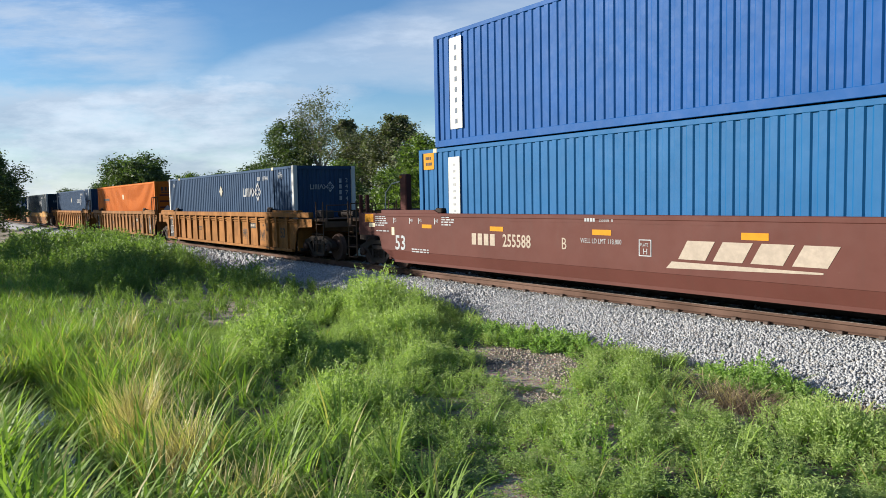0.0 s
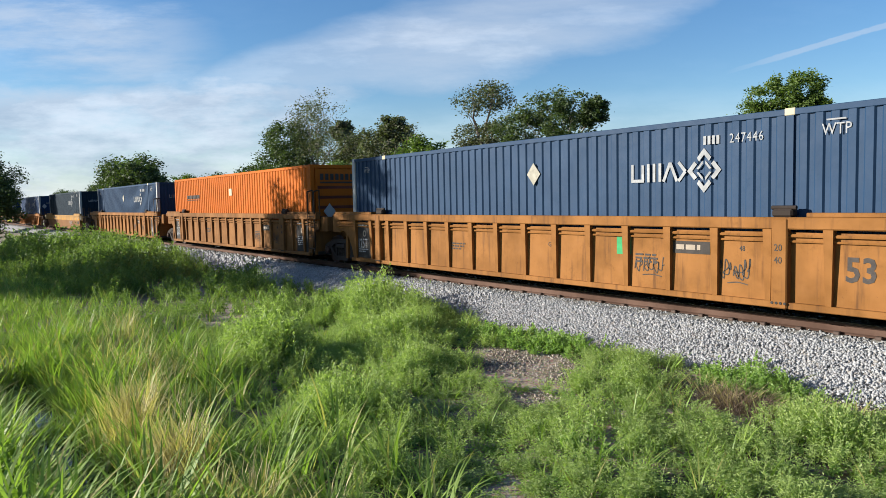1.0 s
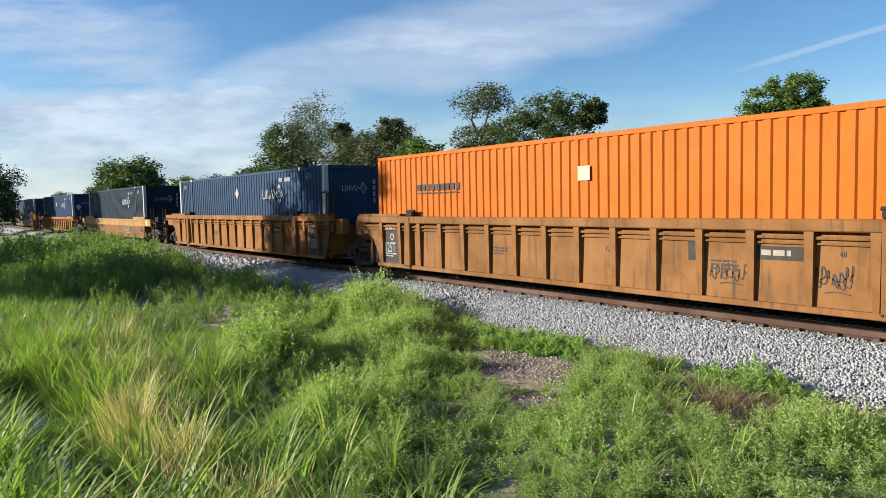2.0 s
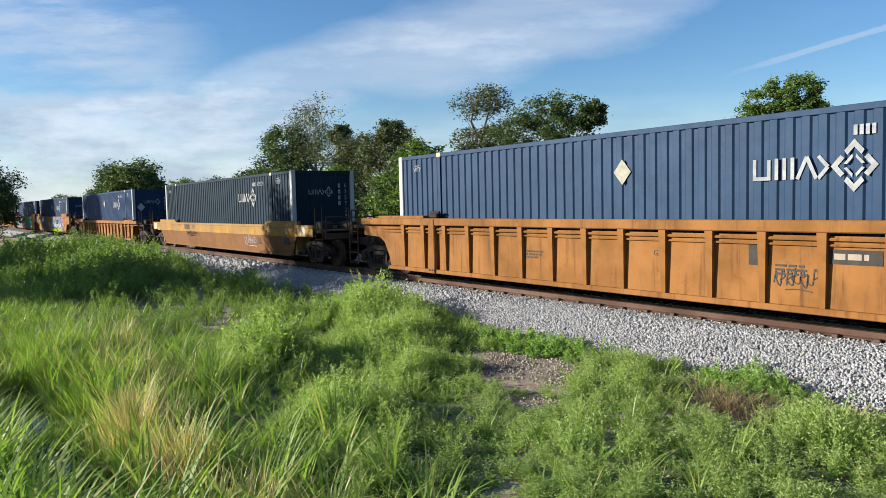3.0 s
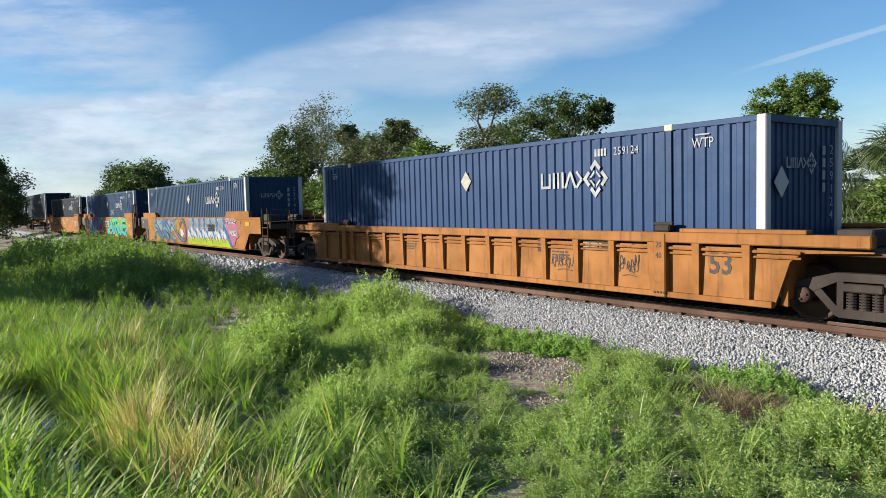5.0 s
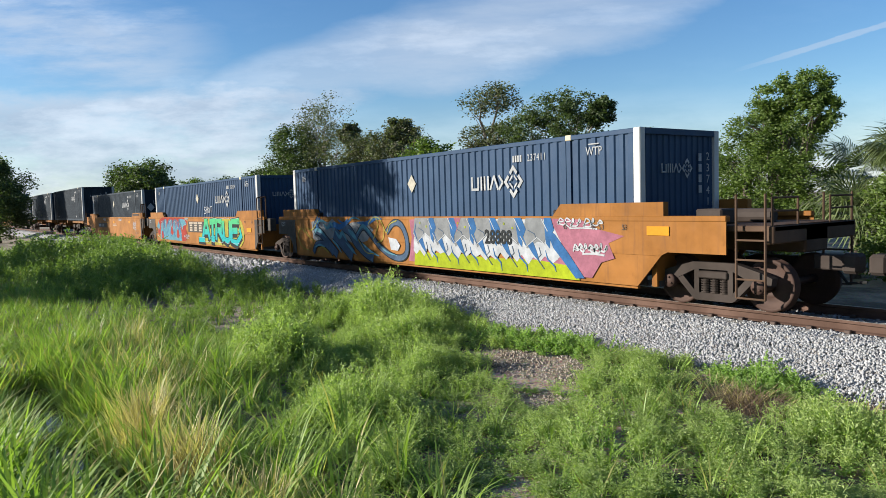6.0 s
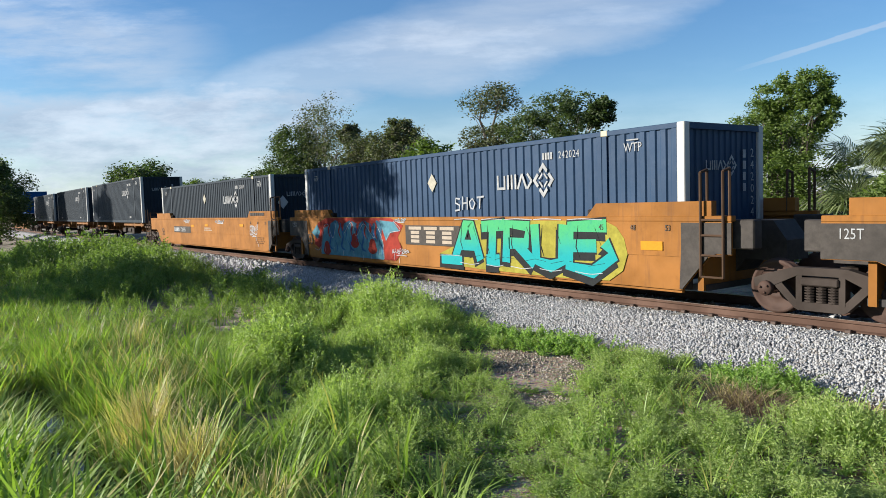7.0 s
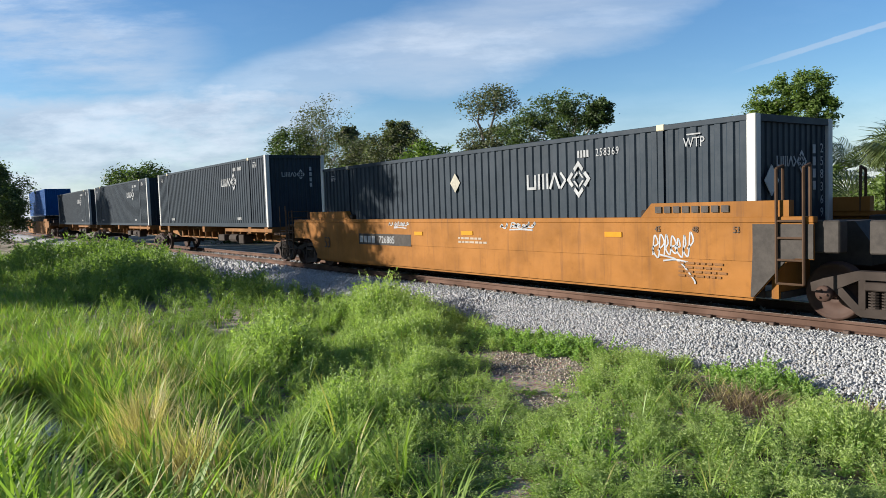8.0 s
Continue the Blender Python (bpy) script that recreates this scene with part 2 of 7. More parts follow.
M_BRUSH = leafy("shrub_leaf", (0.042, 0.074, 0.017), (0.145, 0.205, 0.044), None, 0.36, 0.35)
M_GREY = leafy("sparse_leaf", (0.050, 0.062, 0.032), (0.115, 0.130, 0.065), (0.13, 0.11, 0.075), 0.28, 0.4)
M_PALM = leafy("palm_frond", (0.080, 0.115, 0.045), (0.230, 0.270, 0.120), None, 0.22, 0.5, 0.4)
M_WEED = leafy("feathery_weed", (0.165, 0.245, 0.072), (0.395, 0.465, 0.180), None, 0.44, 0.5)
# darker copy of the weed leaf, with the far stand's shade in its colour
M_SHADYWEED = leafy("shaded_weed", (0.085, 0.140, 0.038), (0.215, 0.290, 0.085), None, 0.40, 0.3)
M_GRASS = leafy("field_grass", (0.105, 0.195, 0.032), (0.330, 0.430, 0.100), (0.36, 0.28, 0.12), 0.40, 0.5, 0.42)
M_REED = leafy("reed_blade", (0.120, 0.200, 0.035), (0.290, 0.390, 0.095), (0.42, 0.34, 0.16), 0.42, 0.5, 0.55)
M_STRAW = leafy("dry_straw", (0.34, 0.265, 0.13), (0.66, 0.56, 0.31), None, 0.3, 0.8)
M_DEAD = leafy("dead_stem", (0.085, 0.058, 0.036), (0.23, 0.165, 0.105), None, 0.1, 0.8, 0.8)
M_CREEPER = leafy("creeper_leaf", (0.130, 0.225, 0.058), (0.320, 0.440, 0.140), None, 0.45, 0.8, 0.45)
M_ENDS = painted("grimy_end_paint", (0.060, 0.034, 0.020), (0.05, 0.035, 0.025), (0.16, 0.07, 0.035), 0.8, 0.5, 0.7)
M_MAROONEND = painted("maroon_end_paint", (0.110, 0.028, 0.018), (0.06, 0.03, 0.02), (0.14, 0.07, 0.04), 0.4, 0.2, 0.6)


def spray(name, colour, mottle=0.22):
    return plain(name, colour, 0.85, 0.0, mottle, 4.0, 0.05, 0.004)


G_TURQ, G_GREEN, G_LIME = spray("turquoise_spray", (0.010, 0.205, 0.200)), spray("green_spray", (0.044, 0.266, 0.104)), spray("lime_spray", (0.225, 0.200, 0.030))
G_BLACK, G_WHITE, G_GREY = spray("black_spray", (0.013, 0.015, 0.016)), spray("white_spray", (0.285, 0.295, 0.310)), spray("grey_spray", (0.140, 0.145, 0.150))
G_SKY, G_BLUE, G_NAVY = spray("pale_blue_spray", (0.060, 0.165, 0.210)), spray("blue_spray", (0.020, 0.078, 0.190)), spray("slate_blue_spray", (0.040, 0.066, 0.108))
G_STEEL = spray("steel_blue_spray", (0.028, 0.090, 0.140))


def faded_spray():
    """Green at the letter tops running down into turquoise, as it was sprayed."""
    mt, n, l, bs = nodes_of("green_to_turquoise_spray")
    tc = n.new("ShaderNodeTexCoord").outputs["Object"]
    sep = n.new("ShaderNodeSeparateXYZ")
    l.new(tc, sep.inputs[0])
    rough = n.new("ShaderNodeMath")
    rough.operation = "MULTIPLY_ADD"
    l.new(tex_noise(n, l, tc, 3.0, 5), rough.inputs[0])
    rough.inputs[1].default_value = 0.35
    l.new(sep.outputs[2], rough.inputs[2])
    c = blend(n, l, ramp(n, l, rough.outputs[0], 0.95, 1.65), (0.008, 0.225, 0.235), (0.045, 0.270, 0.110))
    c = blend(n, l, ramp(n, l, tex_noise(n, l, tc, 7.0, 5), 0.5, 0.8, 0.35), c, (0.006, 0.130, 0.140))
    l.new(c, bs.inputs["Base Color"])
    bs.inputs["Roughness"].default_value, bs.inputs["Specular IOR Level"].default_value = 0.85, 0.18
    return mt


G_FADE = faded_spray()
G_RED, G_PINK, G_YELLOW = spray("red_spray", (0.205, 0.022, 0.013)), spray("pink_spray", (0.215, 0.080, 0.110)), spray("yellow_spray", (0.205, 0.245, 0.006))


# ---- building tools ----
def finish(name, bm, material, parent=None, label="", smooth=False):
    me = bpy.data.meshes.new(name)
    bmesh.ops.recalc_face_normals(bm, faces=bm.faces)
    bm.to_mesh(me)
    bm.free()
    if smooth:
        me.shade_smooth()
    me.materials.append(material)
    ob = new(name, me)
    if parent:
        ob.parent = parent
    if label:
        tagged(ob, label)
    return ob


def part(name, bm, material, parent, label="", smooth=False):
    return finish(name, bm, material, parent, label, smooth)


def shared(name, ob, parent, m=None):
    """One more part on the same mesh."""
    o = new(name, ob.data)
    o.parent = parent
    if m is not None:
        o.matrix_basis = m
    return o


def box(bm, x0, x1, y0, y1, z0, z1, bevel=0.0):
    vs = [bm.verts.new((x, y, z)) for x in (x0, x1) for y in (y0, y1) for z in (z0, z1)]
    fs = [bm.faces.new([vs[i] for i in q]) for q in ((0, 1, 3, 2), (4, 6, 7, 5), (0, 4, 5, 1), (2, 3, 7, 6), (0, 2, 6, 4), (1, 5, 7, 3))]
    if bevel:
        es = {e for f in fs for e in f.edges}
        bmesh.ops.bevel(bm, geom=list(es), offset=bevel, segments=1, affect="EDGES", profile=0.5)
    return bm


def prism(bm, outline, y0, y1):
    """An outline in x and z, given thickness along y."""
    a = [bm.verts.new((x, y0, z)) for x, z in outline]
    b = [bm.verts.new((x, y1, z)) for x, z in outline]
    bm.faces.new(a)
    bm.faces.new(b[::-1])
    k = len(a)
    for i in range(k):
        bm.faces.new((a[i], b[i], b[(i + 1) % k], a[(i + 1) % k]))
    return bm


def rod(bm, p, q, r, seg=6, r2=None):
    p, q = Vector(p), Vector(q)
    d = (q - p).normalized()
    s = d.orthogonal().normalized()
    c = d.cross(s)
    r2 = r if r2 is None else r2
    rings = []
    for o, k in ((p, r), (q, r2)):
        rings.append([bm.verts.new(o + k * (math.cos(2 * math.pi * i / seg) * s + math.sin(2 * math.pi * i / seg) * c)) for i in range(seg)])
    for i in range(seg):
        j = (i + 1) % seg
        bm.faces.new((rings[0][i], rings[0][j], rings[1][j], rings[1][i]))
    bm.faces.new(rings[0][::-1])
    bm.faces.new(rings[1])
    return bm


def bent(bm, points, r, seg=6):
    for a, b in zip(points, points[1:]):
        rod(bm, a, b, r, seg)
    return bm


def lathe(bm, profile, seg=28, centre=(0, 0, 0)):
    """A profile of (radius, y) turned about the y axis."""
    rings = []
    for r, y in profile:
        rings.append([bm.verts.new((centre[0] + r * math.cos(2 * math.pi * i / seg), centre[1] + y, centre[2] + r * math.sin(2 * math.pi * i / seg))) for i in range(seg)])
    for a, b in zip(rings, rings[1:]):
        for i in range(seg):
            j = (i + 1) % seg
            bm.faces.new((a[i], a[j], b[j], b[i]))
    return bm


def lettering(name, text, size, material, parent, m, wide=1.0, spacing=1.0, label="", bold=0.0):
    """Painted characters, a thin mesh that reads along x of m and stands along its y."""
    cu = bpy.data.curves.new(name, "FONT")
    cu.body, cu.size, cu.extrude, cu.resolution_u, cu.space_character = text, size, 0.0015, 2, spacing
    cu.offset = bold
    tmp = bpy.data.objects.new(name, cu)
    me = bpy.data.meshes.new_from_object(tmp)
    bpy.data.objects.remove(tmp)
    me.materials.clear()
    me.materials.append(material)
    o = new(name, me)
    o.parent = parent
    o.matrix_basis = m @ Matrix.Diagonal((wide, 1, 1, 1))
    if label:
        tagged(o, label)
    return o


def on_side(x, y, z):
    """A pose for writing on the side that faces the viewer: reads along x, stands along z."""
    return pose(x, y, z, 90, 0, 0)


def on_end(x, y, z):
    """A pose for writing on an end wall that faces along x."""
    return pose(x, y, z, 90, 0, 90)


def from_arrays(name, verts, tris, material, kind="stuff", label="", category=""):
    me = bpy.data.meshes.new(name)
    nv, nt = len(verts), len(tris)
    me.vertices.add(nv)
    me.vertices.foreach_set("co", np.asarray(verts, np.float32).ravel())
    me.loops.add(nt * 3)
    me.loops.foreach_set("vertex_index", np.asarray(tris, np.int32).ravel())
    me.polygons.add(nt)
    me.polygons.foreach_set("loop_start", np.arange(0, nt * 3, 3, dtype=np.int32))
    me.polygons.foreach_set("loop_total", np.full(nt, 3, np.int32))
    me.update()
    me.validate()
    me.materials.append(material)
    return tagged(new(name, me), label, category, "", kind)


# ---- ground and track ----
def wave(x, y, s, k):
    return math.sin(x * s + 1.7 * k) * math.cos(y * s * 1.3 + 2.1 * k) + 0.5 * math.sin(x * s * 2.3 + y * s * 1.9 + k)


def ground_z(x, y):
    """Height of the soil: the bed under the track, its toe, the field, the ditch and the bank to stand on."""
    a = abs(y)
    if a < 1.45:
        return -0.27
    if a < 2.75:
        z = -0.27 - 0.40 * (a - 1.45) / 1.3
    else:
        z = -0.67
    far = min(1.0, max(0.0, (a - 2.75) / 2.0))
    z += far * (0.05 * wave(x, y, 0.55, 1) + 0.025 * wave(x, y, 1.7, 2))
    if y < -3:
        z -= 0.18 * min(1.0, (-3 - y) / 4)
        d = math.hypot((x + 11.3) / 6.3, (y + 11.25) / 1.0)
        z -= 0.38 * max(0.0, 1 - d * d)
        z += 1.9 * math.exp(-((x - 1.5) ** 2 / 12.0 + (y + 14.0) ** 2 / 8.0))
    return z


def make_ground():
    def axis(edges):
        out = []
        for a, b, s in edges:
            out += list(np.arange(a, b, s))
        return out + [edges[-1][1]]
    xs = axis([(-2500, -300, 200), (-300, -60, 12), (-60, 12, 0.5), (12, 60, 6), (60, 300, 30), (300, 2500, 200)])
    ys = axis([(-2500, -300, 200), (-300, -30, 15), (-30, -16, 2), (-16, -3, 0.4), (-3, 3, 0.25), (3, 20, 1), (20, 60, 5), (60, 300, 30), (300, 2500, 200)])
    verts = [(x, y, ground_z(x, y)) for x in xs for y in ys]
    m = len(ys)
    faces = [(i * m + j, (i + 1) * m + j, (i + 1) * m + j + 1, i * m + j + 1) for i in range(len(xs) - 1) for j in range(m - 1)]
    me = bpy.data.meshes.new("ground")
    me.from_pydata(verts, [], faces)
    me.shade_smooth()
    me.materials.append(M_SOIL)
    tagged(new("ground", me), "weedy field of pale gravelly soil beside the railway", "ground", "", "structure")
    bm = bmesh.new()
    edge = [(-2.80, -0.90), (-2.80, -0.675), (-1.50, -0.235), (1.50, -0.235), (2.80, -0.675), (2.80, -0.90)]
    rows = [[bm.verts.new((x, y, z)) for y, z in edge] for x in (-320, 45)]
    for i in range(5):
        bm.faces.new((rows[0][i], rows[0][i + 1], rows[1][i + 1], rows[1][i]))
    for r in rows:
        bm.faces.new(r)
    tagged(finish("ballast_bed", bm, M_BED), "grey crushed-stone track bed under the ties", "track bed", "", "structure")
    bm = bmesh.new()
    vs = [bm.verts.new((-11.3 + 5.6 * math.cos(a) * (1 + 0.06 * math.sin(3 * a)), -11.25 + 0.9 * math.sin(a), -1.06)) for a in np.linspace(0, 2 * math.pi, 28, endpoint=False)]
    bm.faces.new(vs)
    tagged(finish("ditch_water", bm, M_WATER), "dark standing water in a reedy ditch", "water", "", "structure")


RAIL_Y = 0.7525
RAIL_PROFILE = [(-0.075, -0.18), (0.075, -0.18), (0.075, -0.168), (0.012, -0.148), (0.009, -0.06), (0.036, -0.042), (0.037, -0.008), (0.028, 0.0),
                (-0.028, 0.0), (-0.037, -0.008), (-0.036, -0.042), (-0.009, -0.06), (-0.012, -0.148), (-0.075, -0.168)]


def make_rail(y):
    bm = bmesh.new()
    ends = [[bm.verts.new((x, y + p, z)) for p, z in RAIL_PROFILE] for x in (-330, 45)]
    k = len(RAIL_PROFILE)
    for i in range(k):
        bm.faces.new((ends[0][i], ends[0][(i + 1) % k], ends[1][(i + 1) % k], ends[1][i]))
    for e in ends:
        bm.faces.new(e)
    rail = tagged(finish("rail", bm, M_RAIL), "rust-brown steel rail with a worn bright head", "rail", "rails of the track", "structure")
    bm = bmesh.new()
    box(bm, -330, 45, y - 0.024, y + 0.024, 0.0005, 0.003)
    part("running_surface", bm, M_HEAD, rail, "bright worn running surface")


def make_ties():
    bm = bmesh.new()
    prism(bm, [(-0.13, -0.42), (0.13, -0.42), (0.105, -0.19), (-0.105, -0.19)], -1.30, 1.30)
    tie = tagged(finish("crosstie", bm, M_TIE), "pale concrete crosstie half sunk in grey ballast", "crosstie", "crossties under the rails")
    clip = None
    for ry in (-RAIL_Y, RAIL_Y):
        for s in (-1, 1):
            at = pose(0, ry + s * 0.115, -0.165)
            if clip is None:
                bm = bmesh.new()
                box(bm, -0.05, 0.05, -0.045, 0.045, -0.03, 0.03, 0.012)
                clip = part("rail_clip", bm, M_CLIP, tie, "dark spring rail clip")
                clip.matrix_basis = at
            else:
                shared("rail_clip", clip, tie, at)
    tie.matrix_basis = pose(8.0, 0, 0)
    for i in range(1, 170):
        copy_thing(tie, pose(8.0 - 0.61 * i, random.uniform(-0.015, 0.015), random.uniform(-0.006, 0.004), 0, 0, random.uniform(-0.5, 0.5)))


make_ground()
make_rail(-RAIL_Y)
make_rail(RAIL_Y)
make_ties()


# ---- loose stone ----
BLOCK = np.array([(1, 0.2, 0), (-1, -0.2, 0.1), (0.2, 1, 0), (-0.1, -1, 0.1), (0.3, 0.2, 1), (-0.2, -0.3, -1)], float)
BLOCK_T = np.array([(0, 2, 4), (2, 1, 4), (1, 3, 4), (3, 0, 4), (2, 0, 5), (1, 2, 5), (3, 1, 5), (0, 3, 5)])


def turns(rng, n):
    q = rng.normal(size=(n, 4))
    q /= np.linalg.norm(q, axis=1)[:, None]
    w, x, y, z = q.T
    return np.stack([1 - 2 * (y * y + z * z), 2 * (x * y - w * z), 2 * (x * z + w * y), 2 * (x * y + w * z), 1 - 2 * (x * x + z * z), 2 * (y * z - w * x),
                     2 * (x * z - w * y), 2 * (y * z + w * x), 1 - 2 * (x * x + y * y)], 1).reshape(n, 3, 3)


def stones(rng, places, size):
    """Angular broken stones at the places given, one jittered block each."""
    n = len(places)
    v = BLOCK[None] * rng.uniform(0.45, 0.85, (n, 6, 3)) * size[:, None, None] * np.array([1.1, 0.95, 0.8])
    v = np.einsum("nij,nkj->nki", turns(rng, n), v) + places[:, None]
    t = BLOCK_T[None] + 6 * np.arange(n)[:, None, None]
    return v.reshape(-1, 3), t.reshape(-1, 3)


def bed_z(y):
    a = np.abs(y)
    return np.where(a < 1.5, -0.205, np.where(a < 2.85, -0.205 - 0.44 * (a - 1.5) / 1.35, -0.655))


def make_ballast():
    rng = np.random.default_rng(4)
    vs, ts, k = [], [], 0
    for x0, x1, y0, y1, n, s in ((-13, 4, -2.95, -0.86, 76000, 0.036), (-26, -13, -2.95, -0.86, 22000, 0.050), (-85, -26, -2.95, -0.86, 11000, 0.11), (-40, 4, -0.66, 0.66, 6000, 0.08), (-40, 4, 0.9, 2.9, 3000, 0.10)):
        p = np.stack([rng.uniform(x0, x1, n), rng.uniform(y0, y1, n), np.zeros(n)], 1)
        edge = 2.72 + 0.22 * np.sin(p[:, 0] * 1.3) + 0.15 * np.sin(p[:, 0] * 3.7 + 1)
        p = p[np.abs(p[:, 1]) < edge + rng.uniform(-0.1, 0.22, n)]
        over = (np.abs((p[:, 0] - 8.0 + 0.305) % 0.61 - 0.305) < 0.09) & (np.abs(p[:, 1]) < 1.27) & (rng.uniform(0, 1, len(p)) < 0.85)
        p = p[~over]
        p[:, 2] = bed_z(p[:, 1]) + rng.normal(0, 0.010, len(p))
        v, t = stones(rng, p, s * rng.uniform(0.65, 1.35, len(p)))
        vs.append(v)
        ts.append(t + k)
        k += len(v)
    from_arrays("ballast_stones", np.concatenate(vs), np.concatenate(ts), M_BALLAST, "stuff", "pale grey crushed-stone ballast sloping from the track", "ballast")
    vs, ts, k = [], [], 0
    for cx, cy, r, n in ((-8.9, -4.25, 1.1, 2200), (-7.6, -5.6, 0.5, 600), (-5.5, -3.7, 0.8, 900), (-4.4, -2.75, 0.9, 1100), (-8.5, -3.1, 0.9, 500), (-11.5, -2.9, 0.8, 400), (-6.7, -2.9, 0.8, 420), (-2.6, -3.2, 1.0, 500)):
        a, d = rng.uniform(0, 2 * math.pi, n), r * np.sqrt(rng.uniform(0, 1, n))
        p = np.stack([cx + 1.25 * d * np.cos(a), cy + 0.8 * d * np.sin(a), np.zeros(n)], 1)
        p[:, 2] = [ground_z(q[0], q[1]) + 0.005 for q in p]
        v, t = stones(rng, p, 0.010 + 0.038 * rng.uniform(0, 1, n) ** 3)
        vs.append(v)
        ts.append(t + k)
        k += len(v)
    from_arrays("dirt_stones", np.concatenate(vs), np.concatenate(ts), M_DIRTSTONE, "stuff", "brown gravel and pebbles on bare dirt patches", "gravel")


make_ballast()


# ---- containers ----
def corrugated(bm, x0, x1, y, z0, z1, out, pitch=0.26, depth=0.030):
    """A pressed-steel wall along x at y, its ridges towards out (+1 or -1 along y)."""
    n = max(1, round((x1 - x0) / pitch))
    p = (x1 - x0) / n
    xs, ds = [], []
    for i in range(n):
        for f, d in ((0.0, 0), (0.30, 0), (0.42, 1), (0.88, 1)):
            xs.append(x0 + (i + f) * p)
            ds.append(d)
    xs.append(x1)
    ds.append(0)
    lo = [bm.verts.new((x, y - out * depth * (1 - d), z0)) for x, d in zip(xs, ds)]
    hi = [bm.verts.new((x, y - out * depth * (1 - d), z1)) for x, d in zip(xs, ds)]
    for i in range(len(xs) - 1):
        bm.faces.new((lo[i], lo[i + 1], hi[i + 1], hi[i]))


def corrugated_end(bm, x, y0, y1, z0, z1, out, pitch=0.26, depth=0.036):
    n = round((y1 - y0) / pitch)
    p = (y1 - y0) / n
    row = []
    for i in range(n):
        for f, d in ((0.0, 0), (0.30, 0), (0.42, 1), (0.88, 1)):
            row.append((y0 + (i + f) * p, d))
    row.append((y1, 0))
    lo = [bm.verts.new((x - out * depth * (1 - d), y, z0)) for y, d in row]
    hi = [bm.verts.new((x - out * depth * (1 - d), y, z1)) for y, d in row]
    for i in range(len(row) - 1):
        bm.faces.new((lo[i], lo[i + 1], hi[i + 1], hi[i]))


def ring(bm, cx, cz, r0, r1, y, h=0.004, sides=4, wide=1.0):
    """A flat diamond ring standing on the wall at y."""
    a, b = [], []
    for i in range(sides):
        t = 2 * math.pi * i / sides + math.pi / 2
        a.append((cx + wide * r0 * math.cos(t), cz + r0 * math.sin(t)))
        b.append((cx + wide * r1 * math.cos(t), cz + r1 * math.sin(t)))
    for i in range(sides):
        j = (i + 1) % sides
        prism(bm, [a[i], a[j], b[j], b[i]], y - h, y)


def bars(bm, x, z, count, w, h, y, gap=0.35, depth=0.004):
    for i in range(count):
        box(bm, x + i * w * (1 + gap), x + i * w * (1 + gap) + w, y - depth, y, z, z + h)
    return bm


def bar(bm, p, q, w, y, d=0.004):
    """A painted bar from p to q, each (x, z)."""
    n = (Vector(q) - Vector(p)).normalized() * w / 2
    prism(bm, [(p[0] - n.y, p[1] + n.x), (q[0] - n.y, q[1] + n.x), (q[0] + n.y, q[1] - n.x), (p[0] + n.y, p[1] - n.x)], y - d, y)


def emblem_marks(bm, x, z, h, y):
    """A maker's emblem as plain shapes: bracket, bars, peak, chevron and a notched diamond."""
    k, d = h * 0.17, 0.004
    box(bm, x, x + k, y - d, y, z, z + h)
    box(bm, x + k, x + 0.88 * h, y - d, y, z, z + k)
    box(bm, x + 0.88 * h - k, x + 0.88 * h, y - d, y, z + k, z + 0.95 * h)
    for i in range(3):
        box(bm, x + h * (1.08 + 0.38 * i), x + h * (1.08 + 0.38 * i) + k, y - d, y, z, z + h)
    bar(bm, (x + 2.15 * h, z), (x + 2.58 * h, z + h), k, y)
    bar(bm, (x + 2.58 * h, z + h), (x + 3.01 * h, z), k, y - 0.001)
    bar(bm, (x + 3.10 * h, z + h), (x + 3.52 * h, z + h / 2), k, y)
    bar(bm, (x + 3.10 * h, z), (x + 3.52 * h, z + h / 2), k, y - 0.001)
    cx, cz = x + 4.62 * h, z + h / 2
    for r0, r1, gaps in ((0.80, 1.14, ((0.0, 0.42), (0.58, 1.0))), (0.42, 0.60, ((0.16, 0.84),))):
        for i in range(4):
            t0, t1 = math.pi / 2 * i, math.pi / 2 * (i + 1)
            for f0, f1 in gaps:
                q = []
                for rr, f in ((r0, f0), (r0, f1), (r1, f1), (r1, f0)):
                    q.append((cx + 0.86 * h * rr * ((1 - f) * math.cos(t0) + f * math.cos(t1)), cz + h * rr * ((1 - f) * math.sin(t0) + f * math.sin(t1))))
                prism(bm, q, y - d, y)


W2 = 1.295


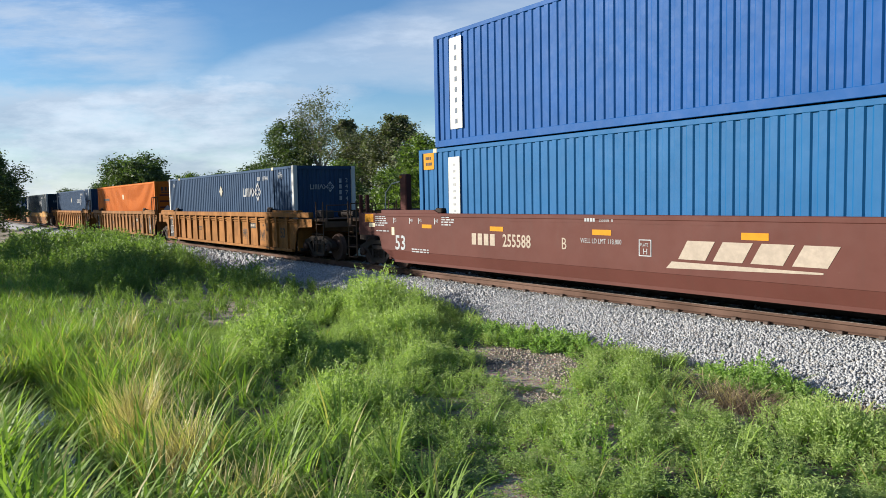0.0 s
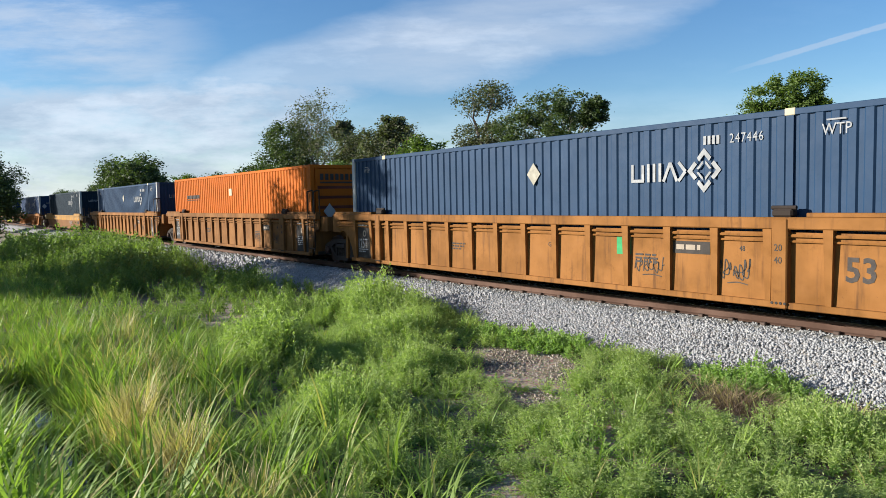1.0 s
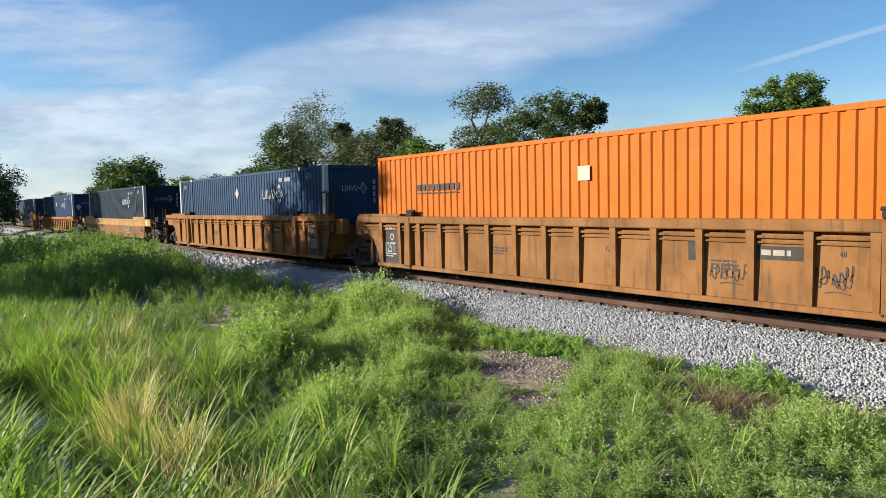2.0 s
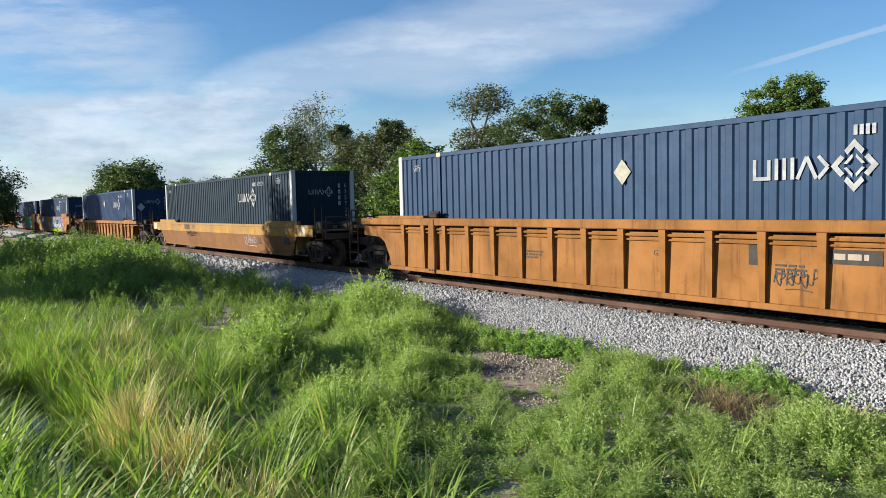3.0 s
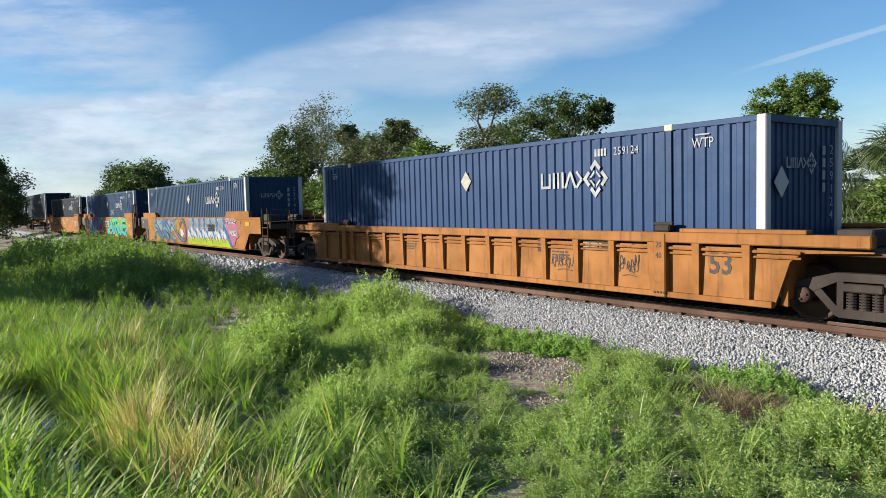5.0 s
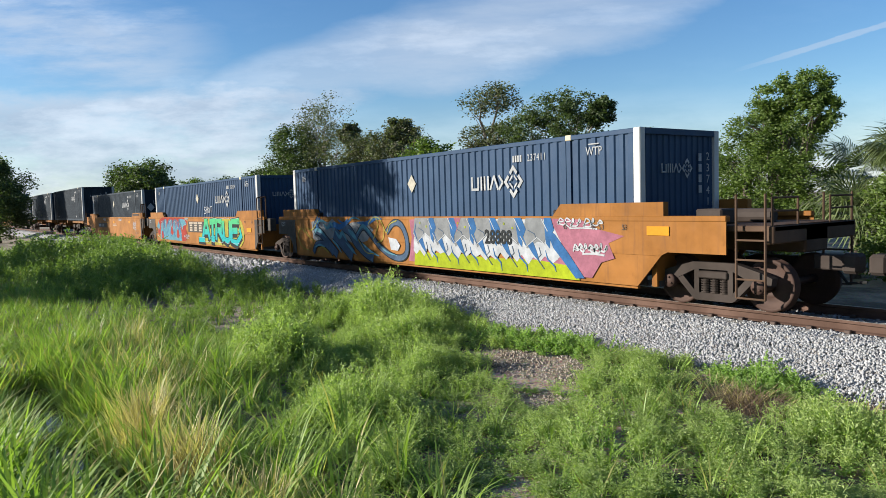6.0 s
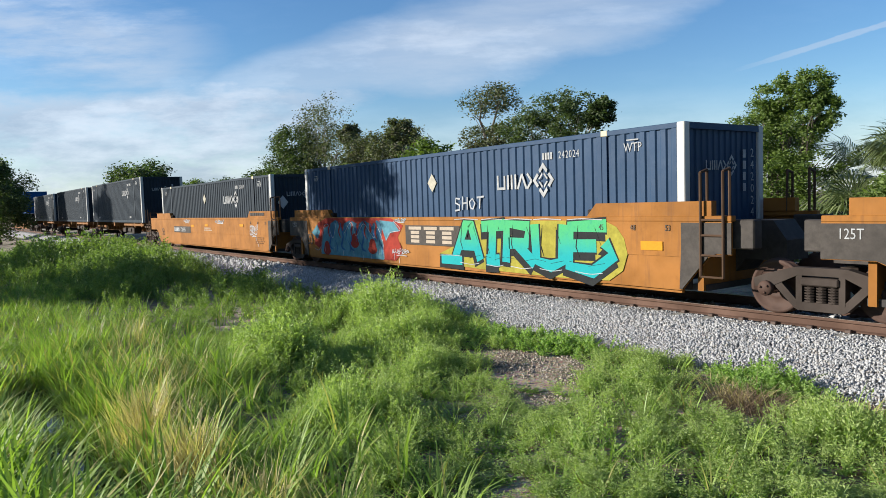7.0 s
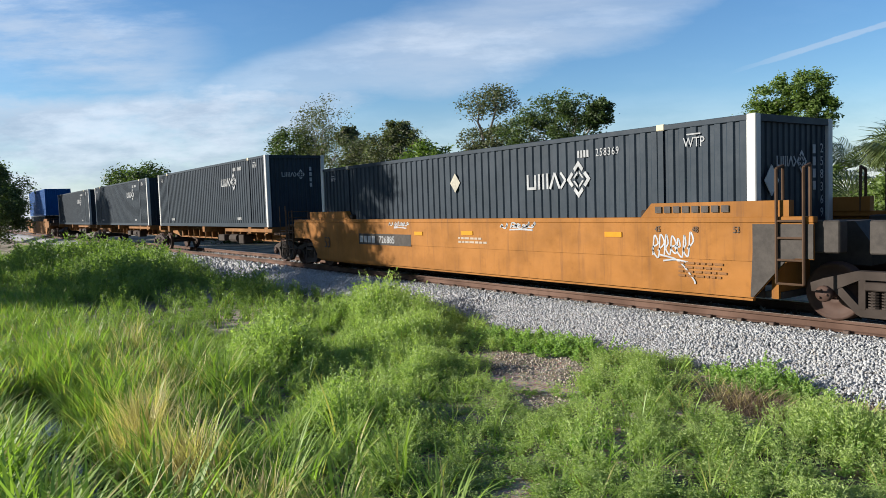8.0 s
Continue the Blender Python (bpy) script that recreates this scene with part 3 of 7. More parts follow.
def box_container(name, label, material, length, height=2.896, post=None, end_post=None, mid=True, end_marks=True, seal=None, words=True, placard=0.0, wordmark="emblem", end_text="", shift=0.0):
    """A freight container, its base at z = 0 and its middle at x = 0."""
    c = tagged(new(name), label, "container", "freight containers on the train")
    h2, post, end_post = length / 2, post or material, end_post or material
    for s, nm in ((-1, "side_wall"), (1, "side_wall")):
        bm = bmesh.new()
        if mid:
            m40 = 6.096
            for a, b in ((-h2 + 0.15, -m40 - 0.06), (-m40 + 0.06, m40 - 0.06), (m40 + 0.06, h2 - 0.15)):
                corrugated(bm, a, b, s * (W2 - 0.012), 0.17, height - 0.10, s)
        else:
            corrugated(bm, -h2 + 0.15, h2 - 0.15, s * (W2 - 0.012), 0.17, height - 0.10, s)
        part(nm, bm, material, c)
        bm = bmesh.new()
        box(bm, -h2 + 0.1, h2 - 0.1, min(s * W2, s * (W2 - 0.06)), max(s * W2, s * (W2 - 0.06)), 0.0, 0.17, 0.008)
        part("bottom_rail", bm, material, c)
        bm = bmesh.new()
        box(bm, -h2 + 0.1, h2 - 0.1, min(s * W2, s * (W2 - 0.06)), max(s * W2, s * (W2 - 0.06)), height - 0.10, height, 0.008)
        part("top_rail", bm, material, c)
        if mid:
            for mx in (-6.096, 6.096):
                bm = bmesh.new()
                box(bm, mx - 0.06, mx + 0.06, min(s * (W2 - 0.004), s * (W2 - 0.10)), max(s * (W2 - 0.004), s * (W2 - 0.10)), 0.17, height - 0.10)
                part("stacking_post", bm, material, c)
                bm = bmesh.new()
                box(bm, mx - 0.09, mx + 0.09, min(s * (W2 + 0.006), s * (W2 - 0.16)), max(s * (W2 + 0.006), s * (W2 - 0.16)), height - 0.105, height + 0.012, 0.012)
                part("corner_casting", bm, M_CREAM, c, "cream corner casting")
    for e in (-1, 1):
        bm = bmesh.new()
        corrugated_end(bm, e * (h2 - 0.05), -W2 + 0.16, W2 - 0.16, 0.16, height - 0.12, e, 0.19, 0.025)
        box(bm, min(e * h2, e * (h2 - 0.1)), max(e * h2, e * (h2 - 0.1)), -W2 + 0.16, W2 - 0.16, 0.0, 0.16)
        box(bm, min(e * h2, e * (h2 - 0.1)), max(e * h2, e * (h2 - 0.1)), -W2 + 0.16, W2 - 0.16, height - 0.12, height)
        part("end_wall", bm, material, c)
    bm = bmesh.new()
    box(bm, -h2 + 0.1, h2 - 0.1, -W2 + 0.06, W2 - 0.06, height - 0.05, height - 0.02)
    part("roof", bm, material, c)
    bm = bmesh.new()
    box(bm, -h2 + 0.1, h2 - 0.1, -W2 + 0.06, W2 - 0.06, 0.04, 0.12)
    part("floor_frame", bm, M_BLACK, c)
    for ex in (-1, 1):
        for sy in (-1, 1):
            bm = bmesh.new()
            box(bm, min(ex * (h2 + 0.004), ex * (h2 - 0.17)), max(ex * (h2 + 0.004), ex * (h2 - 0.17)), min(sy * (W2 + 0.004), sy * (W2 - 0.16)), max(sy * (W2 + 0.004), sy * (W2 - 0.16)), 0.0, height + 0.005, 0.014)
            part("corner_post", bm, end_post, c, "white corner post" if end_post is M_WHITE else "")
    yv = -W2 - 0.002
    if words:
        if wordmark == "emblem":
            bm = bmesh.new()
            emblem_marks(bm, 2.72 + shift, 1.82, 0.345, yv)
            part("emblem", bm, M_STENCIL, c, "white block emblem with a cut diamond")
        bm = bmesh.new()
        bars(bm, 4.30 + shift, 2.44, 4, 0.055, 0.15, yv, 0.55)
        part("owner_code", bm, M_STENCIL, c, "four small white code marks")
        if end_text:
            lettering("serial_number", end_text, 0.225, M_STENCIL, c, on_side(4.80 + shift, yv, 2.44), 0.78, 1.2)
        else:
            bm = bmesh.new()
            bars(bm, 4.82 + shift, 2.44, 6, 0.055, 0.15, yv, 0.55)
            part("serial_number", bm, M_STENCIL, c, "row of small white serial marks")
        for cx, big in ((6.60, 1.0), (-7.25, 0.75)):
            lettering("stencil_code", "WTP", 0.25 * big, M_STENCIL, c, on_side(cx, yv, 2.44), 0.82)
            bm = bmesh.new()
            box(bm, cx + 0.07 * big, cx + 0.36 * big, yv - 0.004, yv, 2.44 + 0.215 * big, 2.44 + 0.24 * big)
            part("code_bar", bm, M_STENCIL, c)
        for cx, n in ((4.6, 3), (-5.6, 4)):
            bm = bmesh.new()
            bars(bm, cx, 0.30, n, 0.11, 0.12, yv, 0.5)
            part("code_line", bm, M_STENCIL, c, "short white code marks")
    if placard:
        bm = bmesh.new()
        ring(bm, shift, 2.10, 0.001, 0.25, yv, 0.012, 4, 0.85)
        part("placard", bm, M_PLAC, c, "pale diamond placard")
    if end_marks:
        x = h2 - 0.02
        bm = bmesh.new()
        emblem_marks(bm, -0.62, 2.02, 0.18, 0)
        bmesh.ops.rotate(bm, verts=bm.verts, matrix=Matrix.Rotation(math.pi / 2, 3, "Z"))
        bmesh.ops.translate(bm, verts=bm.verts, vec=(x, 0, 0))
        part("end_emblem", bm, M_STENCIL, c, "small white emblem on the end wall")
        if end_text:
            for i, ch in enumerate(end_text):
                lettering("end_digit", ch, 0.24, M_STENCIL, c, on_end(x + 0.004, 0.86, 2.28 - 0.235 * i))
        bm = bmesh.new()
        for i in range(4):
            box(bm, x, x + 0.004, 0.60, 0.70, 2.26 - 0.22 * i, 2.42 - 0.22 * i)
        part("end_line", bm, M_STENCIL, c, "column of small white marks")
        if placard == 2:
            bm = bmesh.new()
            ring(bm, -0.80, 1.78, 0.001, 0.27, 0, 0.012, 4, 0.85)
            bmesh.ops.rotate(bm, verts=bm.verts, matrix=Matrix.Rotation(math.pi / 2, 3, "Z"))
            bmesh.ops.translate(bm, verts=bm.verts, vec=(x + 0.006, 0, 0))
            part("placard", bm, M_WHITE, c, "pale diamond placard")
    return c


# ---- trucks ----
WHEEL_R, AXLE = 0.46, 0.889
wheelsets = []


def make_truck(parent, x):
    """A three-piece freight truck under a car: bolster, side frames, springs, turning wheelsets."""
    bm = bmesh.new()
    box(bm, -0.22, 0.22, -0.98, 0.98, 0.42, 0.66, 0.03)
    lathe(bm, [(0.001, 0.0), (0.001, 0.001)], 6)
    rod(bm, (0, 0, 0.66), (0, 0, 0.78), 0.2, 12)
    truck = part("truck", bm, M_STEEL, parent, "dirty brown cast-steel freight truck")
    truck.matrix_basis = pose(x, 0, 0)
    for s in (-1, 1):
        y0, y1 = (-1.12, -0.94) if s < 0 else (0.94, 1.12)
        bm = bmesh.new()
        prism(bm, [(-1.12, 0.62), (-1.10, 0.48), (-0.80, 0.50), (-0.36, 0.71), (0.36, 0.71), (0.80, 0.50), (1.10, 0.48), (1.12, 0.62), (0.92, 0.70), (0.42, 0.84), (-0.42, 0.84), (-0.92, 0.70)], y0, y1)
        prism(bm, [(-0.80, 0.56), (-0.42, 0.17), (-0.36, 0.14), (0.36, 0.14), (0.42, 0.17), (0.80, 0.56), (0.66, 0.60), (0.36, 0.28), (-0.36, 0.28), (-0.66, 0.60)], y0 + 0.01, y1 - 0.01)
        for cx in (-0.34, 0.34):
            box(bm, cx - 0.05, cx + 0.05, y0 + 0.005, y1 - 0.005, 0.26, 0.74)
        part("side_frame", bm, M_STEEL, truck)
        spring = None
        for cx in (-0.19, 0.0, 0.19):
            if spring is None:
                bm = bmesh.new()
                for k in range(6):
                    rod(bm, (0, 0, 0.043 * k), (0, 0, 0.022 + 0.043 * k), 0.088, 10)
                rod(bm, (0, 0, -0.005), (0, 0, 0.265), 0.055, 8)
                spring = part("coil_spring", bm, M_STEEL, truck, "rusty coil spring")
                spring.matrix_basis = pose(cx, s * 1.04, 0.285)
            else:
                shared("coil_spring", spring, truck, pose(cx, s * 1.04, 0.285))
        bm = bmesh.new()
        box(bm, -0.30, 0.30, s * 1.04 - 0.12, s * 1.04 + 0.12, 0.55, 0.68, 0.02)
        part("spring_cap", bm, M_STEEL, truck)
    for wx in (-AXLE, AXLE):
        bm = bmesh.new()
        rod(bm, (0, -1.16, 0), (0, 1.16, 0), 0.075, 10)
        for s in (-1, 1):
            yb = s * 0.7525
            lathe(bm, [(0.08, yb - s * 0.04), (0.13, yb + s * 0.07), (0.20, yb + s * 0.055), (0.36, yb + s * 0.0), (0.40, yb + s * 0.065), (0.455, yb + s * 0.068),
                       (WHEEL_R, yb + s * 0.05), (WHEEL_R + 0.002, yb - s * 0.03), (WHEEL_R + 0.026, yb - s * 0.05), (WHEEL_R + 0.024, yb - s * 0.07), (0.38, yb - s * 0.07), (0.2, yb - s * 0.06), (0.08, yb - s * 0.06)], 32)
            lathe(bm, [(0.001, s * 1.20), (0.115, s * 1.20), (0.13, s * 1.17), (0.13, s * 1.10), (0.08, s * 1.08)], 14)
            for k in range(3):
                a = 2 * math.pi * k / 3
                rod(bm, (0.07 * math.cos(a), s * 1.19, 0.07 * math.sin(a)), (0.07 * math.cos(a), s * 1.225, 0.07 * math.sin(a)), 0.02, 6)
        w = part("wheelset", bm, M_WHEEL, truck, "rusty wheelset with bright treads", True)
        w.matrix_basis = pose(wx, 0, WHEEL_R)
        wheelsets.append((w, wx))
    return truck


# ---- well cars ----
def end_platform(car, e, x0, x1, z, paint, tall=2.05, rails=True):
    """A car's end beyond the well: deck, sill, coupler, steps, grab irons, brake gear."""
    lo, hi = min(e * x0, e * x1), max(e * x0, e * x1)
    bm = bmesh.new()
    box(bm, lo, hi, -0.38, 0.38, z - 0.62, z - 0.16, 0.03)
    box(bm, lo, hi, -1.36, 1.36, z - 0.22, z - 0.12, 0.015)
    box(bm, min(e * (x1 - 0.16), e * x1), max(e * (x1 - 0.16), e * x1), -1.40, 1.40, z - 0.42, z - 0.12, 0.02)
    part("end_deck", bm, M_ENDS, car)
    bm = bmesh.new()
    box(bm, min(e * x1, e * (x1 + 0.55)), max(e * x1, e * (x1 + 0.55)), -0.13, 0.13, 0.72, 0.98, 0.02)
    box(bm, min(e * (x1 + 0.50), e * (x1 + 0.78)), max(e * (x1 + 0.50), e * (x1 + 0.78)), -0.22, 0.10, 0.68, 1.02, 0.05)
    part("coupler", bm, M_STEEL, car, "rusty knuckle coupler")
    bm = bmesh.new()
    bent(bm, [(e * (x1 + 0.1), 0.35, 0.8), (e * (x1 + 0.35), 0.36, 0.45), (e * (x1 + 0.7), 0.30, 0.50)], 0.025)
    part("air_hose", bm, M_RUBBER, car, "black rubber air hose")
    if rails:
        for s in (-1, 1):
            bm = bmesh.new()
            for xx in (x1 - 0.10, x1 - 0.62):
                bent(bm, [(e * xx, s * 1.47, 0.30), (e * xx, s * 1.47, tall)], 0.022)
            for zz in (0.30, 0.62, 0.95, 1.28):
                rod(bm, (e * (x1 - 0.10), s * 1.47, zz), (e * (x1 - 0.62), s * 1.47, zz), 0.018)
            part("side_ladder", bm, M_ENDS, car)
            bm = bmesh.new()
            for zz in (z + 0.12, z + 0.34):
                rod(bm, (e * (x1 - 0.05), s * 0.55, zz), (e * (x1 - 0.05), s * 1.35, zz), 0.018)
            for yy in (0.55, 1.35):
                rod(bm, (e * (x1 - 0.05), s * yy, z - 0.12), (e * (x1 - 0.05), s * yy, z + 0.36), 0.02)
            part("grab_iron", bm, M_ENDS, car)
    bm = bmesh.new()
    box(bm, min(e * (x0 + 0.55), e * (x0 + 1.1)), max(e * (x0 + 0.55), e * (x0 + 1.1)), -0.95, -0.45, z - 0.12, z + 0.16, 0.03)
    part("brake_reservoir", bm, M_STEEL, car, "brake air reservoir")
    bm = bmesh.new()
    rod(bm, (e * (x0 + 0.3), 0.25, z), (e * (x0 + 1.4), 0.25, z), 0.14, 10)
    part("brake_cylinder", bm, M_STEEL, car, "brake cylinder")


def joint_end(car, e, x0, x1, z, paint):
    """A unit's end over a shared truck."""
    bm = bmesh.new()
    prism(bm, [(e * x0, z - 0.10), (e * x0, 0.62), (e * (x0 + 0.2), 0.86), (e * x1, 0.86), (e * x1, z - 0.45), (e * (x1 - 0.25), z - 0.10)], -0.36, 0.36)
    part("joint_arm", bm, paint, car)
    for s in (-1, 1):
        bm = bmesh.new()
        box(bm, min(e * (x0 + 0.30), e * (x1 - 0.02)), max(e * (x0 + 0.30), e * (x1 - 0.02)), min(s * 1.10, s * 1.36), max(s * 1.10, s * 1.36), z - 0.55, z - 0.05, 0.02)
        part("end_step", bm, paint, car)


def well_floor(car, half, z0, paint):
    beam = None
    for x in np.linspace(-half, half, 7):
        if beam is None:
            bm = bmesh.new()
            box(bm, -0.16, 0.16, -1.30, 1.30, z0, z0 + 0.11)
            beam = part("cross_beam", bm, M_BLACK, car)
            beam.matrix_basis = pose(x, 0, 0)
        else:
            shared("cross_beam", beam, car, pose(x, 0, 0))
    for sy in (-1, 1):
        for e in (-1, 1):
            bm = bmesh.new()
            box(bm, e * 8.0 - 0.16, e * 8.0 + 0.16, min(sy * 1.31, sy * 1.35), max(sy * 1.31, sy * 1.35), z0, 1.25)
            part("end_gusset", bm, M_STEEL, car)
    for e in (-1, 1):
        bm = bmesh.new()
        box(bm, min(e * half, e * (half + 0.12)), max(e * half, e * (half + 0.12)), -1.36, 1.36, z0, 1.36)
        part("bulkhead", bm, paint, car)


def ribbed_car(name, label, paint, front, rear, x_front=11.35, top=1.69):
    """A ribbed well car or unit. front and rear: 'truck', 'joint' or 'joint_truck'."""
    car = tagged(new(name), label, "well car", "well cars of the train")
    half, z0 = 8.42, 0.27
    cf, cr = 8.25, 7.72 if rear == "joint_truck" else 8.25
    ext = {1: 8.84 if front != "truck" else 9.75, -1: 8.84 if rear != "truck" else 9.75}
    for s in (-1, 1):
        y = s * 1.44
        bm = bmesh.new()
        arch = [(-ext[-1], top - 0.24), (-ext[-1], 1.18), (-cr - 0.62, 1.14), (-cr - 0.36, 1.0), (-cr - 0.12, 0.62), (-cr, z0), (cf, z0), (cf + 0.12, 0.62), (cf + 0.25, 1.0), (cf + 0.44, 1.14), (ext[1], 1.18), (ext[1], top - 0.24)]
        prism(bm, arch, y - 0.02, y + 0.02)
        part("side_plate", bm, paint, car)
        bm = bmesh.new()
        box(bm, -ext[-1], ext[1], min(y - s * 0.06, y + s * 0.13), max(y - s * 0.06, y + s * 0.13), top - 0.19, top, 0.018)
        part("top_chord", bm, paint, car)
        bm = bmesh.new()
        box(bm, -cr, cf, min(y, y + s * 0.11), max(y, y + s * 0.11), z0 - 0.03, z0 + 0.075, 0.012)
        part("bottom_chord", bm, paint, car)
        bm = bmesh.new()
        rod(bm, (-8.7, y + s * 0.06, top - 0.29), (8.7, y + s * 0.06, top - 0.29), 0.028)
        rod(bm, (-8.7, y + s * 0.05, top - 0.38), (8.7, y + s * 0.05, top - 0.38), 0.02)
        part("brake_pipe", bm, paint, car)
        rib = None
        for i in range(17):
            x = -7.5 + 15.3 * i / 16
            if rib is None:
                bm = bmesh.new()
                a = s * 0.0
                vs = []
                for zz, d, w in ((top - 0.19, 0.125, 0.075), (z0 + 0.05, 0.085, 0.045)):
                    vs.append([bm.verts.new((k * w, y + s * dd, zz)) for k, dd in ((-1, 0.015), (-1, d), (1, d), (1, 0.015))])
                for j in range(4):
                    bm.faces.new((vs[0][j], vs[0][(j + 1) % 4], vs[1][(j + 1) % 4], vs[1][j]))
                bm.faces.new(vs[0])
                bm.faces.new(vs[1])
                rib = part("rib", bm, paint, car)
                rib.matrix_basis = pose(x, 0, 0)
            else:
                shared("rib", rib, car, pose(x, 0, 0))
        for x in (-6.1, 6.1):
            bm = bmesh.new()
            box(bm, x - 0.13, x + 0.13, min(y, y + s * 0.15), max(y, y + s * 0.15), z0 - 0.03, top - 0.02, 0.02)
            part("lift_post", bm, paint, car)
            bm = bmesh.new()
            box(bm, x - 0.17, x + 0.17, min(y - s * 0.10, y + s * 0.08), max(y - s * 0.10, y + s * 0.08), top, top + 0.13, 0.03)
            rod(bm, (x - 0.2, y, top + 0.15), (x + 0.2, y, top + 0.15), 0.035, 8)
            part("container_guide", bm, M_STEEL, car, "rusty container guide")
        for e in (-1, 1):
            bm = bmesh.new()
            box(bm, min(e * 6.5, e * 8.8), max(e * 6.5, e * 8.8), min(y - s * 0.10, y + s * 0.10), max(y - s * 0.10, y + s * 0.10), top, top + 0.07, 0.012)
            part("walkway_strip", bm, paint, car)
    well_floor(car, 8.3, z0, paint)
    for e, kind in ((1, front), (-1, rear)):
        if kind == "truck":
            end_platform(car, e, 8.42, 10.75, top - 0.10, paint)
            make_truck(car, e * 9.45)
        else:
            joint_end(car, e, 8.42, 9.30, top - 0.05, paint)
            if kind == "joint_truck":
                make_truck(car, e * 9.22)
    return car


def smooth_car(name, label, paint, front, rear, top=1.69, mid=1.69, fold=0.95, lower=None, arch_paint=None, tilt=0.10, lift=0.26):
    """A plate-sided well car: a folded side sheet, raised ends, cut away over the trucks."""
    car = tagged(new(name), label, "well car", "well cars of the train")
    z0 = 0.34
    cr = 7.55 if rear == "joint_truck" else 8.05
    ext = {1: 9.05 if front != "truck" else 9.95, -1: 9.05 if rear != "truck" else 9.95}
    for s in (-1, 1):
        y = s * 1.47
        bm = bmesh.new()
        prism(bm, [(-ext[-1], mid - 0.1), (-ext[-1], 1.02), (-cr - 0.70, 1.02), (-cr - 0.55, fold), (8.60, fold), (8.75, 1.02), (ext[1], 1.02), (ext[1], mid - 0.1)], y - 0.015, y + 0.015)
        part("side_sheet", bm, paint, car)
        bm = bmesh.new()
        vs = [(-cr - 0.55, y, fold), (8.60, y, fold), (8.05, y - s * tilt, z0), (-cr, y - s * tilt, z0)]
        a = [bm.verts.new(v) for v in vs]
        b = [bm.verts.new((v[0], v[1] - s * 0.03, v[2])) for v in vs]
        bm.faces.new(a)
        bm.faces.new(b[::-1])
        for i in range(4):
            bm.faces.new((a[i], b[i], b[(i + 1) % 4], a[(i + 1) % 4]))
        part("lower_sheet", bm, lower or paint, car)
        bm = bmesh.new()
        box(bm, -cr, 8.0, min(y - s * 0.14, y - s * 0.06), max(y - s * 0.14, y - s * 0.06), z0 - 0.06, z0 + 0.01)
        part("bottom_chord", bm, lower or paint, car)
        bm = bmesh.new()
        box(bm, -ext[-1], ext[1], min(y - s * 0.12, y + s * 0.02), max(y - s * 0.12, y + s * 0.02), mid - 0.10, mid, 0.012)
        part("top_chord", bm, paint, car)
        for e in (-1, 1):
            bm = bmesh.new()
            prism(bm, [(e * 5.75, mid), (e * 6.0, mid + lift), (e * (min(ext[e], 9.0) - 0.35), mid + lift), (e * (min(ext[e], 9.0) - 0.35), mid)], min(y - s * 0.16, y - s * 0.01), max(y - s * 0.16, y - s * 0.01))
            part("raised_end", bm, paint, car)
            bm = bmesh.new()
            box(bm, e * 5.85 - 0.15, e * 5.85 + 0.15, min(y - s * 0.24, y - s * 0.06), max(y - s * 0.24, y - s * 0.06), mid, mid + 0.14, 0.03)
            part("container_guide", bm, M_STEEL, car, "rusty container guide")
            if arch_paint and (front, rear)[e < 0] != "truck":
                bm = bmesh.new()
                k = 8.05 if e > 0 else cr
                prism(bm, [(e * (k - 0.04), 0.36), (e * (k + 0.01), 0.36), (e * (k + 0.55), 0.97), (e * (k + 0.71), 1.03), (e * ext[e], 1.03), (e * ext[e], mid - 0.12), (e * k, mid - 0.12), (e * k, 1.1)], min(y + s * 0.016, y + s * 0.028), max(y + s * 0.016, y + s * 0.028))
                part("end_panel", bm, arch_paint, car, "dark grey end panel")
                if e > 0:
                    bm = bmesh.new()
                    for xx in (8.48, 8.92):
                        bent(bm, [(xx, s * 1.53, 0.62), (xx, s * 1.53, 2.45), (xx, s * 1.33, 2.50), (xx, s * 1.33, mid)], 0.026)
                    for zz in (0.62, 1.0, 1.35, 1.62):
                        rod(bm, (8.48, s * 1.53, zz), (8.92, s * 1.53, zz), 0.02)
                    part("side_ladder", bm, M_ENDS, car, "rusty side ladder with bent grab rails")
    well_floor(car, 8.3, z0, paint)
    for e, kind in ((1, front), (-1, rear)):
        if kind == "truck":
            end_platform(car, e, 8.42, 10.75, mid - 0.05, paint)
            make_truck(car, e * 9.45)
        else:
            joint_end(car, e, 8.42, 9.40, mid - 0.02, arch_paint or paint)
            if kind == "joint_truck":
                make_truck(car, e * 9.25)
    return car


